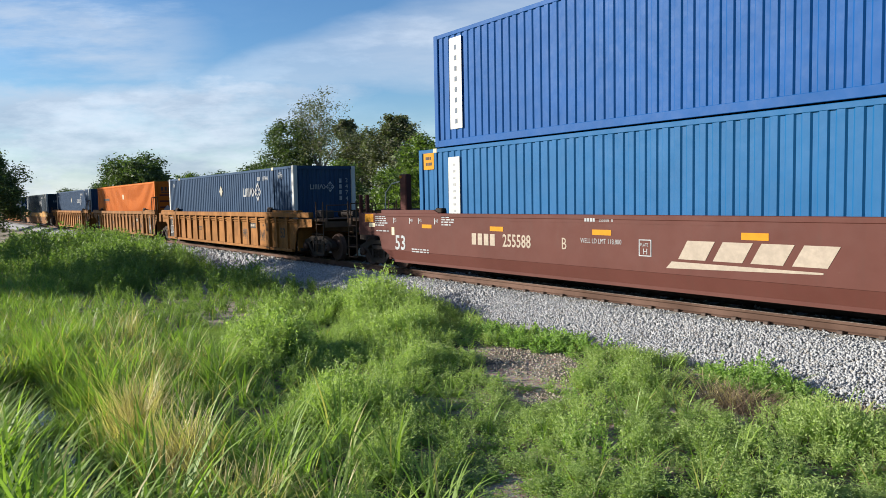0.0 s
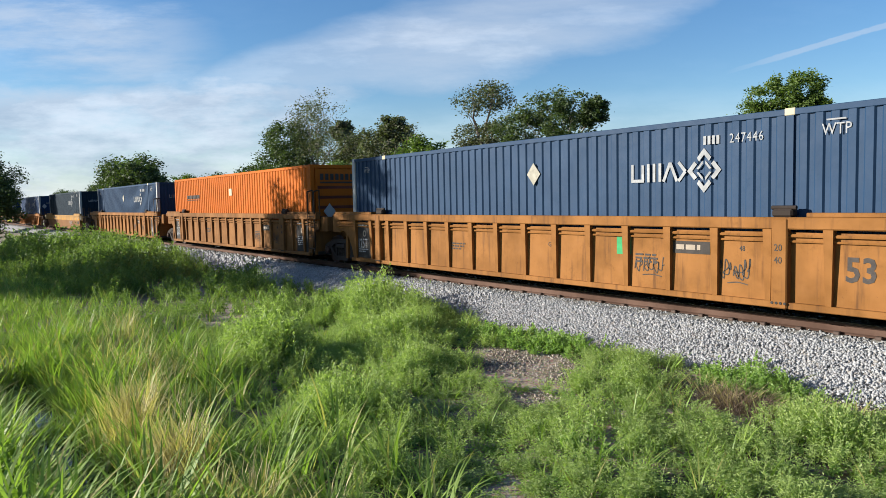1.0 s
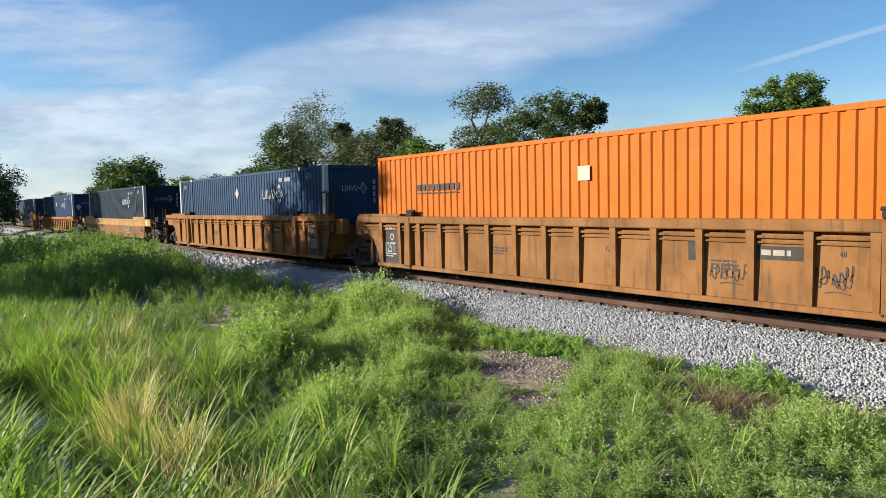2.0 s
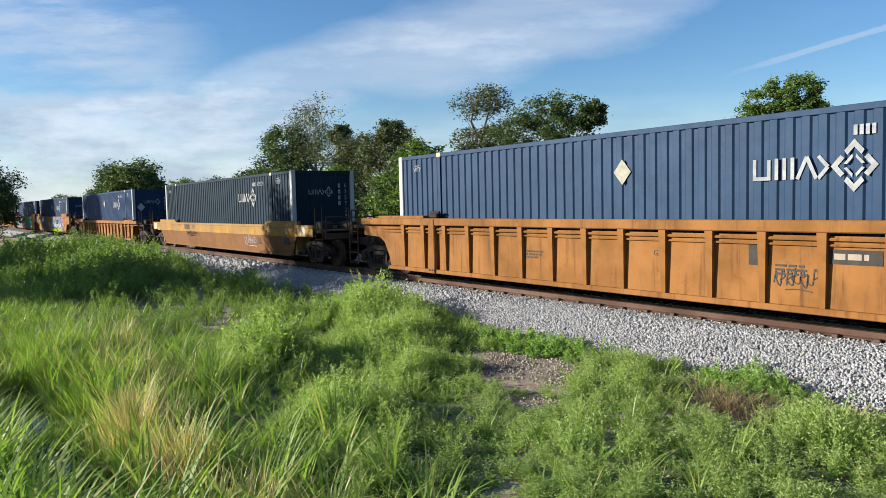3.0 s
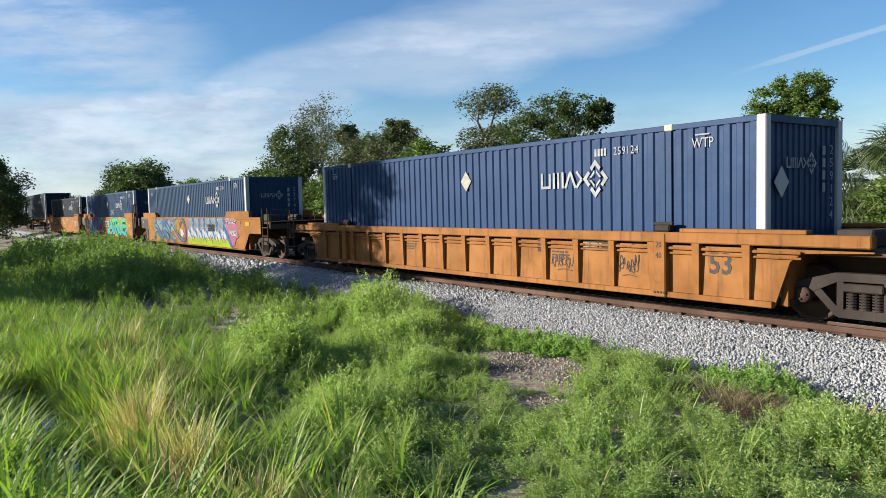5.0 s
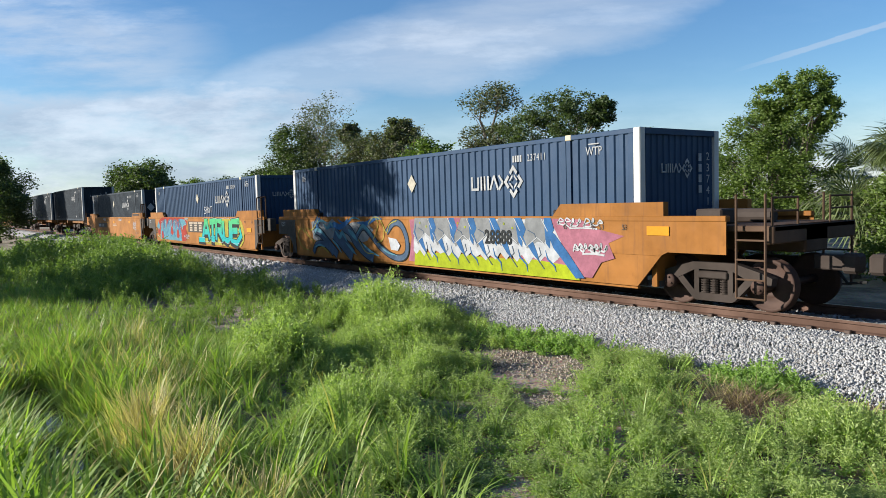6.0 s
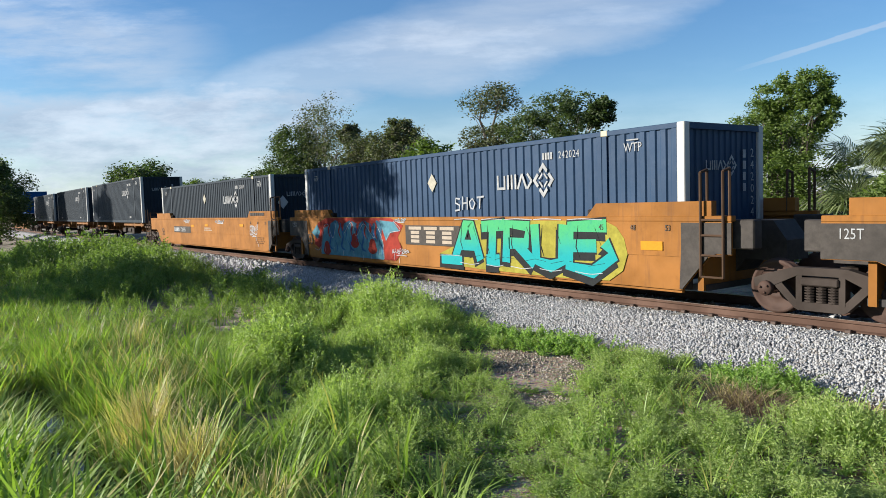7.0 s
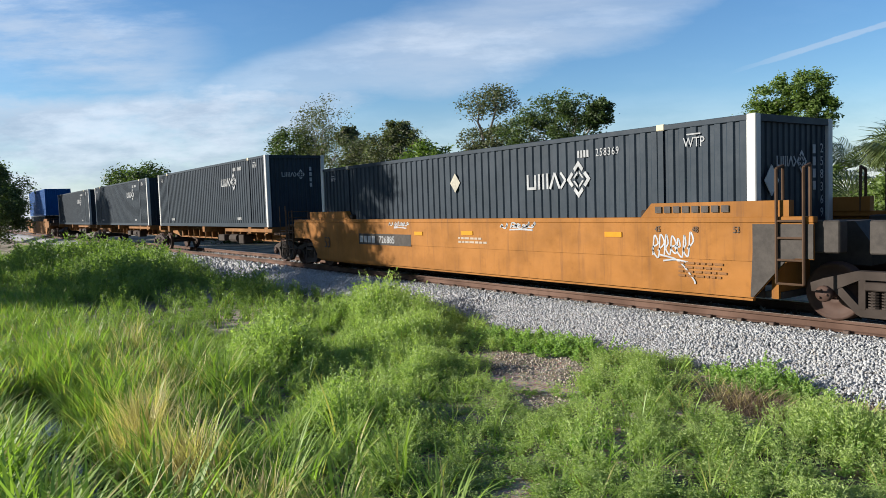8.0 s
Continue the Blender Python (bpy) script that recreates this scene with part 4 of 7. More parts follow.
def spine_car(name, label, paint, front, rear):
    """A low skeleton car: one spine beam with cross-arms that carry the container's corners."""
    car = tagged(new(name), label, "spine car", "spine cars of the train")
    bm = bmesh.new()
    prism(bm, [(-8.9, 1.28), (-8.9, 0.95), (-7.2, 0.72), (7.2, 0.72), (8.9, 0.95), (8.9, 1.28)], -0.36, 0.36)
    part("spine_beam", bm, paint, car)
    for x in (-7.9, -6.1, 0.0, 6.1, 7.9):
        bm = bmesh.new()
        prism(bm, [(x - 0.14, 1.12), (x + 0.14, 1.12), (x + 0.17, 1.38), (x - 0.17, 1.38)], -1.36, 1.36)
        part("cross_arm", bm, paint, car)
    for s in (-1, 1):
        bm = bmesh.new()
        box(bm, 3.2, 8.6, min(s * 1.28, s * 1.40), max(s * 1.28, s * 1.40), 1.18, 1.32, 0.015)
        part("side_walkway", bm, paint, car)
        bm = bmesh.new()
        box(bm, -0.03, 0.03, min(s * 0.36, s * 0.62), max(s * 0.36, s * 0.62), 0.80, 1.20)
        gusset = part("gusset", bm, paint, car)
        gusset.matrix_basis = pose(-6, 0, 0)
        for x in np.arange(-5, 6.5, 1.0):
            shared("gusset", gusset, car, pose(x, 0, 0))
    bm = bmesh.new()
    rod(bm, (2.6, -0.85, 0.85), (3.5, -0.85, 0.85), 0.19, 12)
    part("brake_cylinder", bm, M_STEEL, car, "brake cylinder")
    for a, b, e, f in ((3.9, 4.5, 0.62, 1.02), (1.2, 2.0, 0.7, 1.0)):
        bm = bmesh.new()
        box(bm, a, b, -1.05, -0.6, e, f, 0.03)
        part("brake_reservoir", bm, M_STEEL, car)
    for e, kind in ((1, front), (-1, rear)):
        if kind == "truck":
            end_platform(car, e, 8.7, 10.2, 1.30, paint, 2.2)
            make_truck(car, e * 9.2)
        elif kind == "joint_truck":
            make_truck(car, e * 9.05)
    return car


import itertools

# ---- the train, car by car; moving lists each thing with its place along the track at the start ----
moving = []


def rolling(thing, x, z=0.0):
    thing.matrix_basis = pose(x, 0, z)
    moving.append((thing, x, z))
    return thing


BASE = 0.505
LEN = 16.0
P_NAVY = painted("navy_paint", (0.0135, 0.0365, 0.0780), (0.014, 0.026, 0.046), (0.08, 0.07, 0.06), 0.22, 0.06, 0.5, 0.07)
P_ROYAL = painted("royal_navy_paint", (0.0100, 0.0320, 0.0850), (0.012, 0.025, 0.05), (0.08, 0.07, 0.06), 0.20, 0.06, 0.45, 0.07)
P_TEAL = painted("dark_teal_paint", (0.0042, 0.0165, 0.0300), (0.006, 0.016, 0.024), (0.07, 0.06, 0.05), 0.20, 0.06, 0.5, 0.09)
P_SLATE = painted("slate_paint", (0.0115, 0.0195, 0.0290), (0.012, 0.018, 0.024), (0.07, 0.06, 0.05), 0.20, 0.05, 0.5, 0.09)
P_BLUE = painted("bright_blue_paint", (0.0010, 0.050, 0.178), (0.002, 0.040, 0.12), (0.10, 0.15, 0.22), 0.15, 0.10, 0.5, 0.05)
P_BLUE2 = painted("faded_blue_paint", (0.0050, 0.070, 0.178), (0.006, 0.050, 0.12), (0.10, 0.15, 0.22), 0.18, 0.10, 0.5, 0.05)
P_ORANGE = painted("orange_paint", (0.375, 0.089, 0.0035), (0.20, 0.045, 0.008), (0.16, 0.05, 0.02), 0.35, 0.10, 0.55, 0.06)
P_TAN = painted("weathered_ochre_paint", (0.188, 0.078, 0.0175), (0.058, 0.026, 0.012), (0.07, 0.030, 0.015), 0.85, 0.45, 0.65, 0.22)
P_TAN2 = painted("sooty_ochre_paint", (0.165, 0.072, 0.020), (0.048, 0.030, 0.019), (0.07, 0.030, 0.016), 0.95, 0.5, 0.65, 0.22)
P_LOWTAN = painted("rusty_orange_paint", (0.210, 0.084, 0.021), (0.060, 0.029, 0.015), (0.08, 0.034, 0.016), 0.8, 0.5, 0.65, 0.22)
P_TTX = painted("orange_yellow_paint", (0.200, 0.079, 0.0130), (0.095, 0.042, 0.017), (0.10, 0.042, 0.017), 0.70, 0.35, 0.6, 0.18)
P_FEC = painted("dull_yellow_paint", (0.245, 0.135, 0.040), (0.14, 0.070, 0.030), (0.12, 0.05, 0.022), 0.6, 0.3, 0.6, 0.14)
P_FECLOW = painted("brown_grimed_paint", (0.150, 0.070, 0.026), (0.095, 0.046, 0.023), (0.12, 0.05, 0.025), 0.55, 0.3, 0.7, 0.12)
P_MAROON = painted("maroon_paint", (0.072, 0.0225, 0.0165), (0.058, 0.028, 0.021), (0.12, 0.075, 0.055), 0.35, 0.15, 0.55, 0.06)

maroon = rolling(smooth_car("well_car", "maroon-brown well car carrying two stacked blue containers", P_MAROON, "truck", "truck", 1.69, 1.69, 0.62, tilt=0.07, lift=0.09), -9.65)
low_box = rolling(box_container("freight_container", "pale weathered blue corrugated container at the bottom of a stack", P_BLUE2, 13.716, words=False, end_marks=False), -9.65, BASE)
top_box = rolling(box_container("freight_container", "bright blue corrugated container on top of a stack", P_BLUE, 12.192, mid=False, words=False, end_marks=False), -9.62, BASE + 2.93)

ROWS = [
    ("A", -24.70, ribbed_car, dict(front="truck", rear="joint_truck"), P_TAN, P_NAVY, "rust-streaked ochre ribbed well car with end ladders", "navy corrugated container with white corner posts", "247446"),
    ("O", -43.65, ribbed_car, dict(front="joint", rear="joint_truck"), P_TAN2, P_ORANGE, "sooty ochre ribbed middle unit of a well car", "orange corrugated container with maroon stripes on its end", ""),
    ("B", -63.10, ribbed_car, dict(front="joint", rear="truck"), P_TAN, P_NAVY, "ochre ribbed well car with stencilled grey panels", "navy corrugated container with white corner posts", ""),
    ("C", -86.26, smooth_car, dict(front="truck", rear="truck", mid=1.42, fold=1.00, lower=P_FECLOW, lift=0.14), P_FEC, P_TEAL, "low dull-yellow plate-sided well car with a brown lower half", "dark teal corrugated container with white corner posts", "635729"),
    ("F", -109.49, ribbed_car, dict(front="truck", rear="truck", top=1.44), P_LOWTAN, P_ROYAL, "rusty orange ribbed well car with low sides", "royal navy corrugated container with white corner posts", "259124"),
    ("G", -132.70, smooth_car, dict(front="truck", rear="joint_truck", tilt=0.0, arch_paint=M_PLACARD), P_TTX, P_NAVY, "orange-yellow well car covered in white and yellow graffiti", "navy corrugated container with white corner posts", "237411"),
    ("D", -152.30, smooth_car, dict(front="joint", rear="joint_truck", tilt=0.0, arch_paint=M_PLACARD), P_TTX, P_NAVY, "orange-yellow well car unit with turquoise and red graffiti", "navy corrugated container with white corner posts and a scrawl", "242024"),
    ("E", -171.48, smooth_car, dict(front="joint", rear="truck", tilt=0.0, arch_paint=M_PLACARD), P_TTX, P_SLATE, "orange-yellow well car with a few white scrawls", "dark slate corrugated container with white corner posts", "258369"),
]
things = {}
for key, front_x, make, how, paint, colour, car_label, box_label, digits in ROWS:
    mid_x = front_x - LEN / 2
    car = rolling(make("well_car", car_label, paint, **how), mid_x)
    orange = key == "O"
    cont = rolling(box_container("freight_container", box_label, colour, LEN, 2.896, None, None if orange else M_WHITE, not orange,
                                 not orange, None, not orange, 0 if orange or key == "C" else (2 if key in "EF" else 1), "emblem", digits, {"A": 0.25, "E": -0.3}.get(key, 0.0)), mid_x, BASE)
    things[key] = (car, cont)
for i, x in enumerate((-192.3, -210.9, -229.6)):
    rolling(spine_car("spine_car", "rusty brown spine car under a dark container", P_TAN2, "truck" if i == 0 else "joint", "joint_truck"), x - LEN / 2)
    rolling(box_container("freight_container", "dark slate corrugated container riding high", P_SLATE, LEN, 2.896, None, M_WHITE, True, True, None, True, 0), x - LEN / 2, 1.385)
rolling(smooth_car("well_car", "rusty brown well car with a stacked load", P_TAN2, "truck", "truck", tilt=0.0), -261.5)
rolling(box_container("freight_container", "dark grey corrugated container at the bottom of a stack", P_SLATE, 12.192, 1.80, mid=False, words=False, end_marks=False), -261.5, BASE)
rolling(box_container("freight_container", "bright blue corrugated container on top of a stack", P_BLUE, 13.716, mid=False, words=False, end_marks=False), -261.5, 2.34)


# ---- writing and marks on the cars ----
def mark(name, car, material, x0, x1, z0, z1, y, label="", depth=0.004):
    bm = bmesh.new()
    box(bm, x0, x1, y - depth, y, z0, z1)
    return part(name, bm, material, car, label)


def text_on(car, text, x0, z0, high, y, material=M_STENCIL, wide=1.0, name="stencil_text", bold=0.0):
    return lettering(name, text, high / 0.70, material, car, on_side(x0, y, z0), wide, bold=bold)


def small_lines(name, car, x, z, rows, length, y, material=M_STENCIL, high=0.035):
    bm = bmesh.new()
    rnd = random.Random(int(1000 * (x + z)))
    for i in range(rows):
        a = x
        while a < x + length * rnd.uniform(0.7, 1.0):
            w = rnd.uniform(0.06, 0.2)
            box(bm, a, a + w, y - 0.003, y, z - i * high * 1.9, z - i * high * 1.9 + high)
            a += w + 0.035
    part(name, bm, material, car, "rows of tiny illegible stencil")


def maroon_marks():
    c, y = maroon, -1.487
    text_on(c, "53", -7.88, 0.66, 0.40, y - 0.004, M_STENCIL, 1.0, bold=0.010)
    bm = bmesh.new()
    bars(bm, -4.33, 0.93, 4, 0.17, 0.28, y, 0.38)
    part("wordmark", bm, M_BUFF, c, "row of plain buff blocks")
    text_on(c, "255588", -3.18, 0.93, 0.29, y, M_BUFF, 0.78, bold=0.006)
    text_on(c, "B", -1.27, 0.95, 0.25, y, M_BUFF, 0.8)
    text_on(c, "WELL LD LMT 118,800", -0.72, 1.11, 0.10, y, M_STENCIL, 0.78)
    bm = bmesh.new()
    bars(bm, -0.6, 1.55, 4, 0.055, 0.07, y)
    part("wordmark", bm, M_STENCIL, c, "row of small white blocks")
    text_on(c, "255588  B", -0.22, 1.55, 0.07, y, M_STENCIL, 0.9)
    bm = bmesh.new()
    for a, b, e, f in ((0.78, 1.07, 0.91, 0.93), (0.78, 1.07, 1.21, 1.23), (0.78, 0.80, 0.93, 1.21), (1.05, 1.07, 0.93, 1.21)):
        box(bm, a, b, y - 0.004, y, e, f)
    part("plate_frame", bm, M_STENCIL, c, "white outlined square")
    text_on(c, "PLATE", 0.81, 1.10, 0.06, y, M_STENCIL, 0.8)
    text_on(c, "H", 0.87, 0.95, 0.11, y, M_STENCIL, 1.0)
    bm = bmesh.new()
    for i in range(4):
        x, w, lean = 1.66 + 0.70 * i, 0.60, 0.14
        prism(bm, [(x, 0.90), (x + w * 0.92, 0.90), (x + w + lean, 1.24), (x + lean + 0.05, 1.24)], y - 0.004, y)
    prism(bm, [(1.40, 0.72), (4.25, 0.80), (4.25, 0.83), (1.52, 0.85)], y - 0.004, y)
    part("owner_emblem", bm, M_BUFF, c, "big buff emblem of slanted blocks over a bar")
    for a, b, e, f in ((-3.63, -3.15, 1.28, 1.39), (-0.39, 0.10, 1.28, 1.39), (2.89, 3.37, 1.29, 1.41), (-6.50, -6.05, 1.29, 1.39), (-9.56, -9.06, 1.42, 1.66)):
        mark("reflector", c, M_REFLECT, a, b, e, f, y, "yellow reflective strip")
    for i, x in enumerate((-7.95, -7.12, -6.68, -5.92)):
        mark("stack_mark", c, M_STENCIL, x, x + 0.035, 1.40, 1.56, y)
        text_on(c, ("53", "48", "45", "40")[i], x + 0.05, 1.45, 0.09, y, M_STENCIL, 0.9)
    mark("tag_plate", c, M_CREAM, -8.05, -7.90, 1.06, 1.28, y, "cream tag plate")
    mark("tag_plate", c, M_CREAM, -9.33, -8.98, 1.27, 1.39, y, "cream tag plate")
    for x, z, n, ln in ((-8.95, 1.58, 5, 0.65), (-5.6, 1.58, 4, 0.5), (-7.02, 0.68, 2, 0.85), (-8.9, 1.15, 1, 0.7)):
        small_lines("small_stencil", c, x, z, n, ln, y)
    bm = bmesh.new()
    prism(bm, [(-0.9 - 2, 1.52), (0.9 + 2, 1.52), (2.6, 1.535), (-2.6, 1.535)], y - 0.003, y)
    part("weld_seam", bm, P_MAROON, c)
    bm = bmesh.new()
    box(bm, -8.92, -8.58, -0.62, -0.40, 1.30, 2.84, 0.03)
    part("brake_stand", bm, P_MAROON, c, "tall maroon brake stand with a yellow top")
    mark("stand_cap", c, M_REFLECT, -8.91, -8.79, 2.72, 2.80, -0.624, "yellow cap")
    bm = bmesh.new()
    bent(bm, [(-8.8, -0.7, 2.62), (-9.25, -0.7, 2.56), (-9.6, -0.7, 2.30), (-9.66, -0.7, 1.62)], 0.019)
    part("hand_rail", bm, M_WHITE, c, "bent pale hand rail")
    for x in (-10.25, -9.85):
        bm = bmesh.new()
        box(bm, x, x + 0.09, -1.30, -1.20, 1.3, 2.25, 0.01)
        part("end_post", bm, P_MAROON, c)
    yv = -W2 - 0.004
    b = low_box
    mark("name_strip", b, M_WHITE, -5.50, -5.02, 1.10, 2.64, yv, "upright white panel with dark marks")
    bm = bmesh.new()
    for i in range(8):
        box(bm, -5.30, -5.20, yv - 0.008, yv - 0.004, 1.22 + 0.17 * i, 1.28 + 0.17 * i)
    part("strip_text", bm, M_STENCIL, b, "column of worn pale marks")
    mark("caution_plate", b, M_REFLECT, -6.62, -6.14, 2.36, 2.80, yv, "yellow plate")
    small_lines("plate_text", b, -6.52, 2.62, 2, 0.3, yv - 0.006, M_DARKMARK, 0.08)
    b = top_box
    mark("name_strip", b, M_WHITE, -5.40, -4.90, 0.42, 2.72, yv, "upright white panel with dark marks")
    bm = bmesh.new()
    for i in range(8):
        box(bm, -5.19, -5.10, yv - 0.008, yv - 0.004, 0.55 + 0.265 * i, 0.67 + 0.265 * i)
    part("strip_text", bm, M_GREYMARK, b, "column of dark marks")


def ribbed_marks(car, paint, y=-1.464, top=1.69):
    text_on(car, "53", 7.05, 0.74, 0.36, y, M_DARKMARK, 0.9, bold=0.012)
    for i, t in enumerate(("20", "40")):
        text_on(car, t, 6.02, 1.16 - 0.2 * i, 0.11, -1.594, M_DARKMARK, 0.85)
    for x, t in ((4.4, "45"), (5.35, "48")):
        text_on(car, t, x, 1.12, 0.09, y, M_DARKMARK, 0.8)
    text_on(car, "G33A", 0.85, 1.02, 0.10, y, M_DARKMARK, 0.9)
    small_lines("faded_stencil", car, 3.2, 0.95, 3, 0.6, y, M_DARKMARK)
    small_lines("faded_stencil", car, -2.7, 0.95, 3, 0.6, y, M_DARKMARK)
    mark("patched_panel", car, M_PLACARD, 4.05, 4.80, 1.03, 1.25, y, "grey repaint patch")
    small_lines("faded_stencil", car, 4.12, 1.10, 1, 0.6, y - 0.005, M_BUFF, 0.09)
    bm = bmesh.new()
    scrawl(bm, 3.15, 0.78, 0.72, 0.34, y, 41, 0.018)
    part("scrawl", bm, M_DARKMARK, car, "faint dark scrawl")
    bm = bmesh.new()
    scrawl(bm, 4.95, 0.80, 0.62, 0.40, y, 42, 0.018)
    part("scrawl", bm, M_DARKMARK, car, "faint dark scrawl")
    for x in (-6.1, 6.1):
        for k in range(4):
            bm = bmesh.new()
            rod(bm, (x - 0.105 + 0.07 * k, -1.585, 0.33), (x - 0.105 + 0.07 * k, -1.600, 0.33), 0.022, 8)
            part("bolt", bm, M_BLACK, car)
    mark("patched_panel", car, G_GREEN if paint is P_TAN else M_PLACARD, 2.75, 3.1, 0.95, 1.3, y, "faded repaint patch")


def panel_marks(car, e, text):
    y = -1.464
    x0, x1 = (7.12, 8.02) if e > 0 else (-7.48, -6.58)
    mark("stencil_panel", car, M_PLACARD, x0, x1, 0.36, 1.42, y, "dark grey stencil panel")
    if text:
        text_on(car, text, x0 + 0.04, 0.66, 0.29, y - 0.005, M_STENCIL, 0.66)
    small_lines("panel_stencil", car, x0 + 0.1, 0.60 if text else 0.85, 2 if text else 5, 0.5, y - 0.005)
    small_lines("panel_stencil", car, x0 + 0.08, 1.30, 1, 0.6, y - 0.005, M_STENCIL, 0.08)
    bm = bmesh.new()
    ring(bm, (x0 + x1) / 2, 1.10, 0.06, 0.10, y - 0.004, 0.004, 12)
    part("round_mark", bm, M_BUFF, car, "round buff mark")


def orange_marks():
    car, cont = things["O"]
    x, y = LEN / 2, -W2 - 0.002
    bm = bmesh.new()
    box(bm, x, x + 0.03, -1.12, 1.12, 0.18, 2.74)
    part("door_leaf", bm, P_ORANGE, cont, "orange end door")
    bm = bmesh.new()
    for z in (1.0, 1.35, 1.7, 2.05):
        box(bm, x + 0.03, x + 0.045, -1.05, 1.05, z, z + 0.10)
    part("door_rib", bm, M_MAROONEND, cont, "maroon horizontal ribs")
    bm = bmesh.new()
    for i in range(9):
        box(bm, x + 0.045, x + 0.05, -0.95 + 0.2 * i, -0.82 + 0.2 * i, 2.36, 2.58)
    box(bm, x + 0.045, x + 0.05, -0.95, 0.8, 2.24, 2.30)
    part("wordmark", bm, M_DARKMARK, cont, "row of plain dark blocks")
    bm = bmesh.new()
    ring(bm, -0.62, 1.25, 0.001, 0.28, 0, 0.012, 4, 0.85)
    bmesh.ops.rotate(bm, verts=bm.verts, matrix=Matrix.Rotation(math.pi / 2, 3, "Z"))
    bmesh.ops.translate(bm, verts=bm.verts, vec=(x + 0.06, 0, 0))
    part("placard", bm, M_WHITE, cont, "grey diamond placard")
    bm = bmesh.new()
    bars(bm, -5.95, 1.88, 9, 0.16, 0.17, y, 0.35)
    box(bm, -5.95, -4.1, y - 0.004, y, 1.80, 1.83)
    part("wordmark", bm, M_DARKMARK, cont, "row of plain dark blocks")
    mark("placard", cont, M_CREAM, -0.03, 0.30, 1.95, 2.25, y, "grey plate")


def dull_yellow_marks():
    c, y = things["C"][0], -1.487
    for a, b, e, f in ((-9.1, -8.58, 0.98, 1.13), (-7.1, -6.55, 1.02, 1.13), (-4.78, -4.46, 1.02, 1.16), (-2.0, -1.6, 1.06, 1.16), (1.6, 2.0, 1.04, 1.14), (4.47, 4.77, 1.03, 1.22), (6.65, 7.13, 1.03, 1.16), (8.0, 8.5, 1.05, 1.16), (0.2, 0.9, 1.02, 1.12)):
        mark("reflector", c, M_REFLECT, a, b, e, f, y, "yellow reflective patch")
    bm = bmesh.new()
    bars(bm, -4.28, 1.10, 3, 0.22, 0.24, y, 0.3)
    part("wordmark", bm, M_DARKMARK, c, "row of plain faded blocks")
    text_on(c, "7191", -3.2, 1.10, 0.24, y, M_DARKMARK, 0.8)
    for x, t in ((6.3, "45"), (6.75, "48"), (-6.3, "45"), (-5.2, "48")):
        text_on(c, t, x, 1.24, 0.09, y, M_DARKMARK, 0.8)
    mark("lamp_plate", c, M_STENCIL, 7.75, 8.05, 1.10, 1.16, y, "white plate in a dark slot")
    mark("stencil_panel", c, M_DARKMARK, 7.5, 7.95, 0.70, 0.93, -1.43, "small dark stencil panel", 0.034)
    mark("end_plate", c, M_CREAM, 8.95, 9.35, 1.05, 1.35, y, "cream plate")
    mark("end_plate", c, M_CREAM, -9.75, -9.3, 1.05, 1.35, y, "cream plate")
    bm = bmesh.new()
    scrawl(bm, 3.55, -0.24, 1.35, 0.40, 0.0, 5, 0.022)
    slope = pose(0, -1.473, 1.0, 8.6)
    part("scrawl", bm, G_WHITE, c, "white sprayed scrawl").matrix_basis = slope
    lettering("stencil_text", "53", 0.37, M_DARKMARK, c, slope @ on_side(5.0, -0.002, -0.36), 0.9, bold=0.008)
    bm = bmesh.new()
    scrawl(bm, -4.0, 0.95, 1.6, 0.26, -1.489, 8, 0.025)
    part("scrawl", bm, G_BLACK, c, "black sprayed scrawl")


# ---- graffiti: layers of sprayed shapes on the flat sides ----
def smooth_line(points, steps=6):
    """A smooth line through the points."""
    pts = [Vector(p) for p in points]
    pts = [2 * pts[0] - pts[1]] + pts + [2 * pts[-1] - pts[-2]]
    out = []
    for i in range(1, len(pts) - 2):
        p0, p1, p2, p3 = pts[i - 1:i + 3]
        for k in range(steps):
            t = k / steps
            out.append(0.5 * ((2 * p1) + (p2 - p0) * t + (2 * p0 - 5 * p1 + 4 * p2 - p3) * t * t + (3 * p1 - p0 - 3 * p2 + p3) * t ** 3))
    out.append(pts[-2])
    return out


COATS = itertools.cycle(range(14))


def stroke(bm, points, width, y, depth=0.002, taper=False):
    """A band of paint along a line of (x, z), each a hair above the one before."""
    depth += 0.00018 * next(COATS)
    n = len(points)
    left, right = [], []
    for i, p in enumerate(points):
        a, b = points[max(0, i - 1)], points[min(n - 1, i + 1)]
        d = (Vector(b) - Vector(a))
        d = d.normalized() if d.length else Vector((1, 0))
        w = width / 2 * ((0.25 + 0.75 * math.sin(math.pi * i / (n - 1))) if taper else 1)
        left.append(bm.verts.new((p[0] - d.y * w, y - depth, p[1] + d.x * w)))
        right.append(bm.verts.new((p[0] + d.y * w, y - depth, p[1] - d.x * w)))
    for i in range(n - 1):
        bm.faces.new((left[i], left[i + 1], right[i + 1], right[i]))


def patch(bm, points, y, depth=0.002):
    depth += 0.00018 * next(COATS)
    bm.faces.new([bm.verts.new((x, y - depth, z)) for x, z in points])


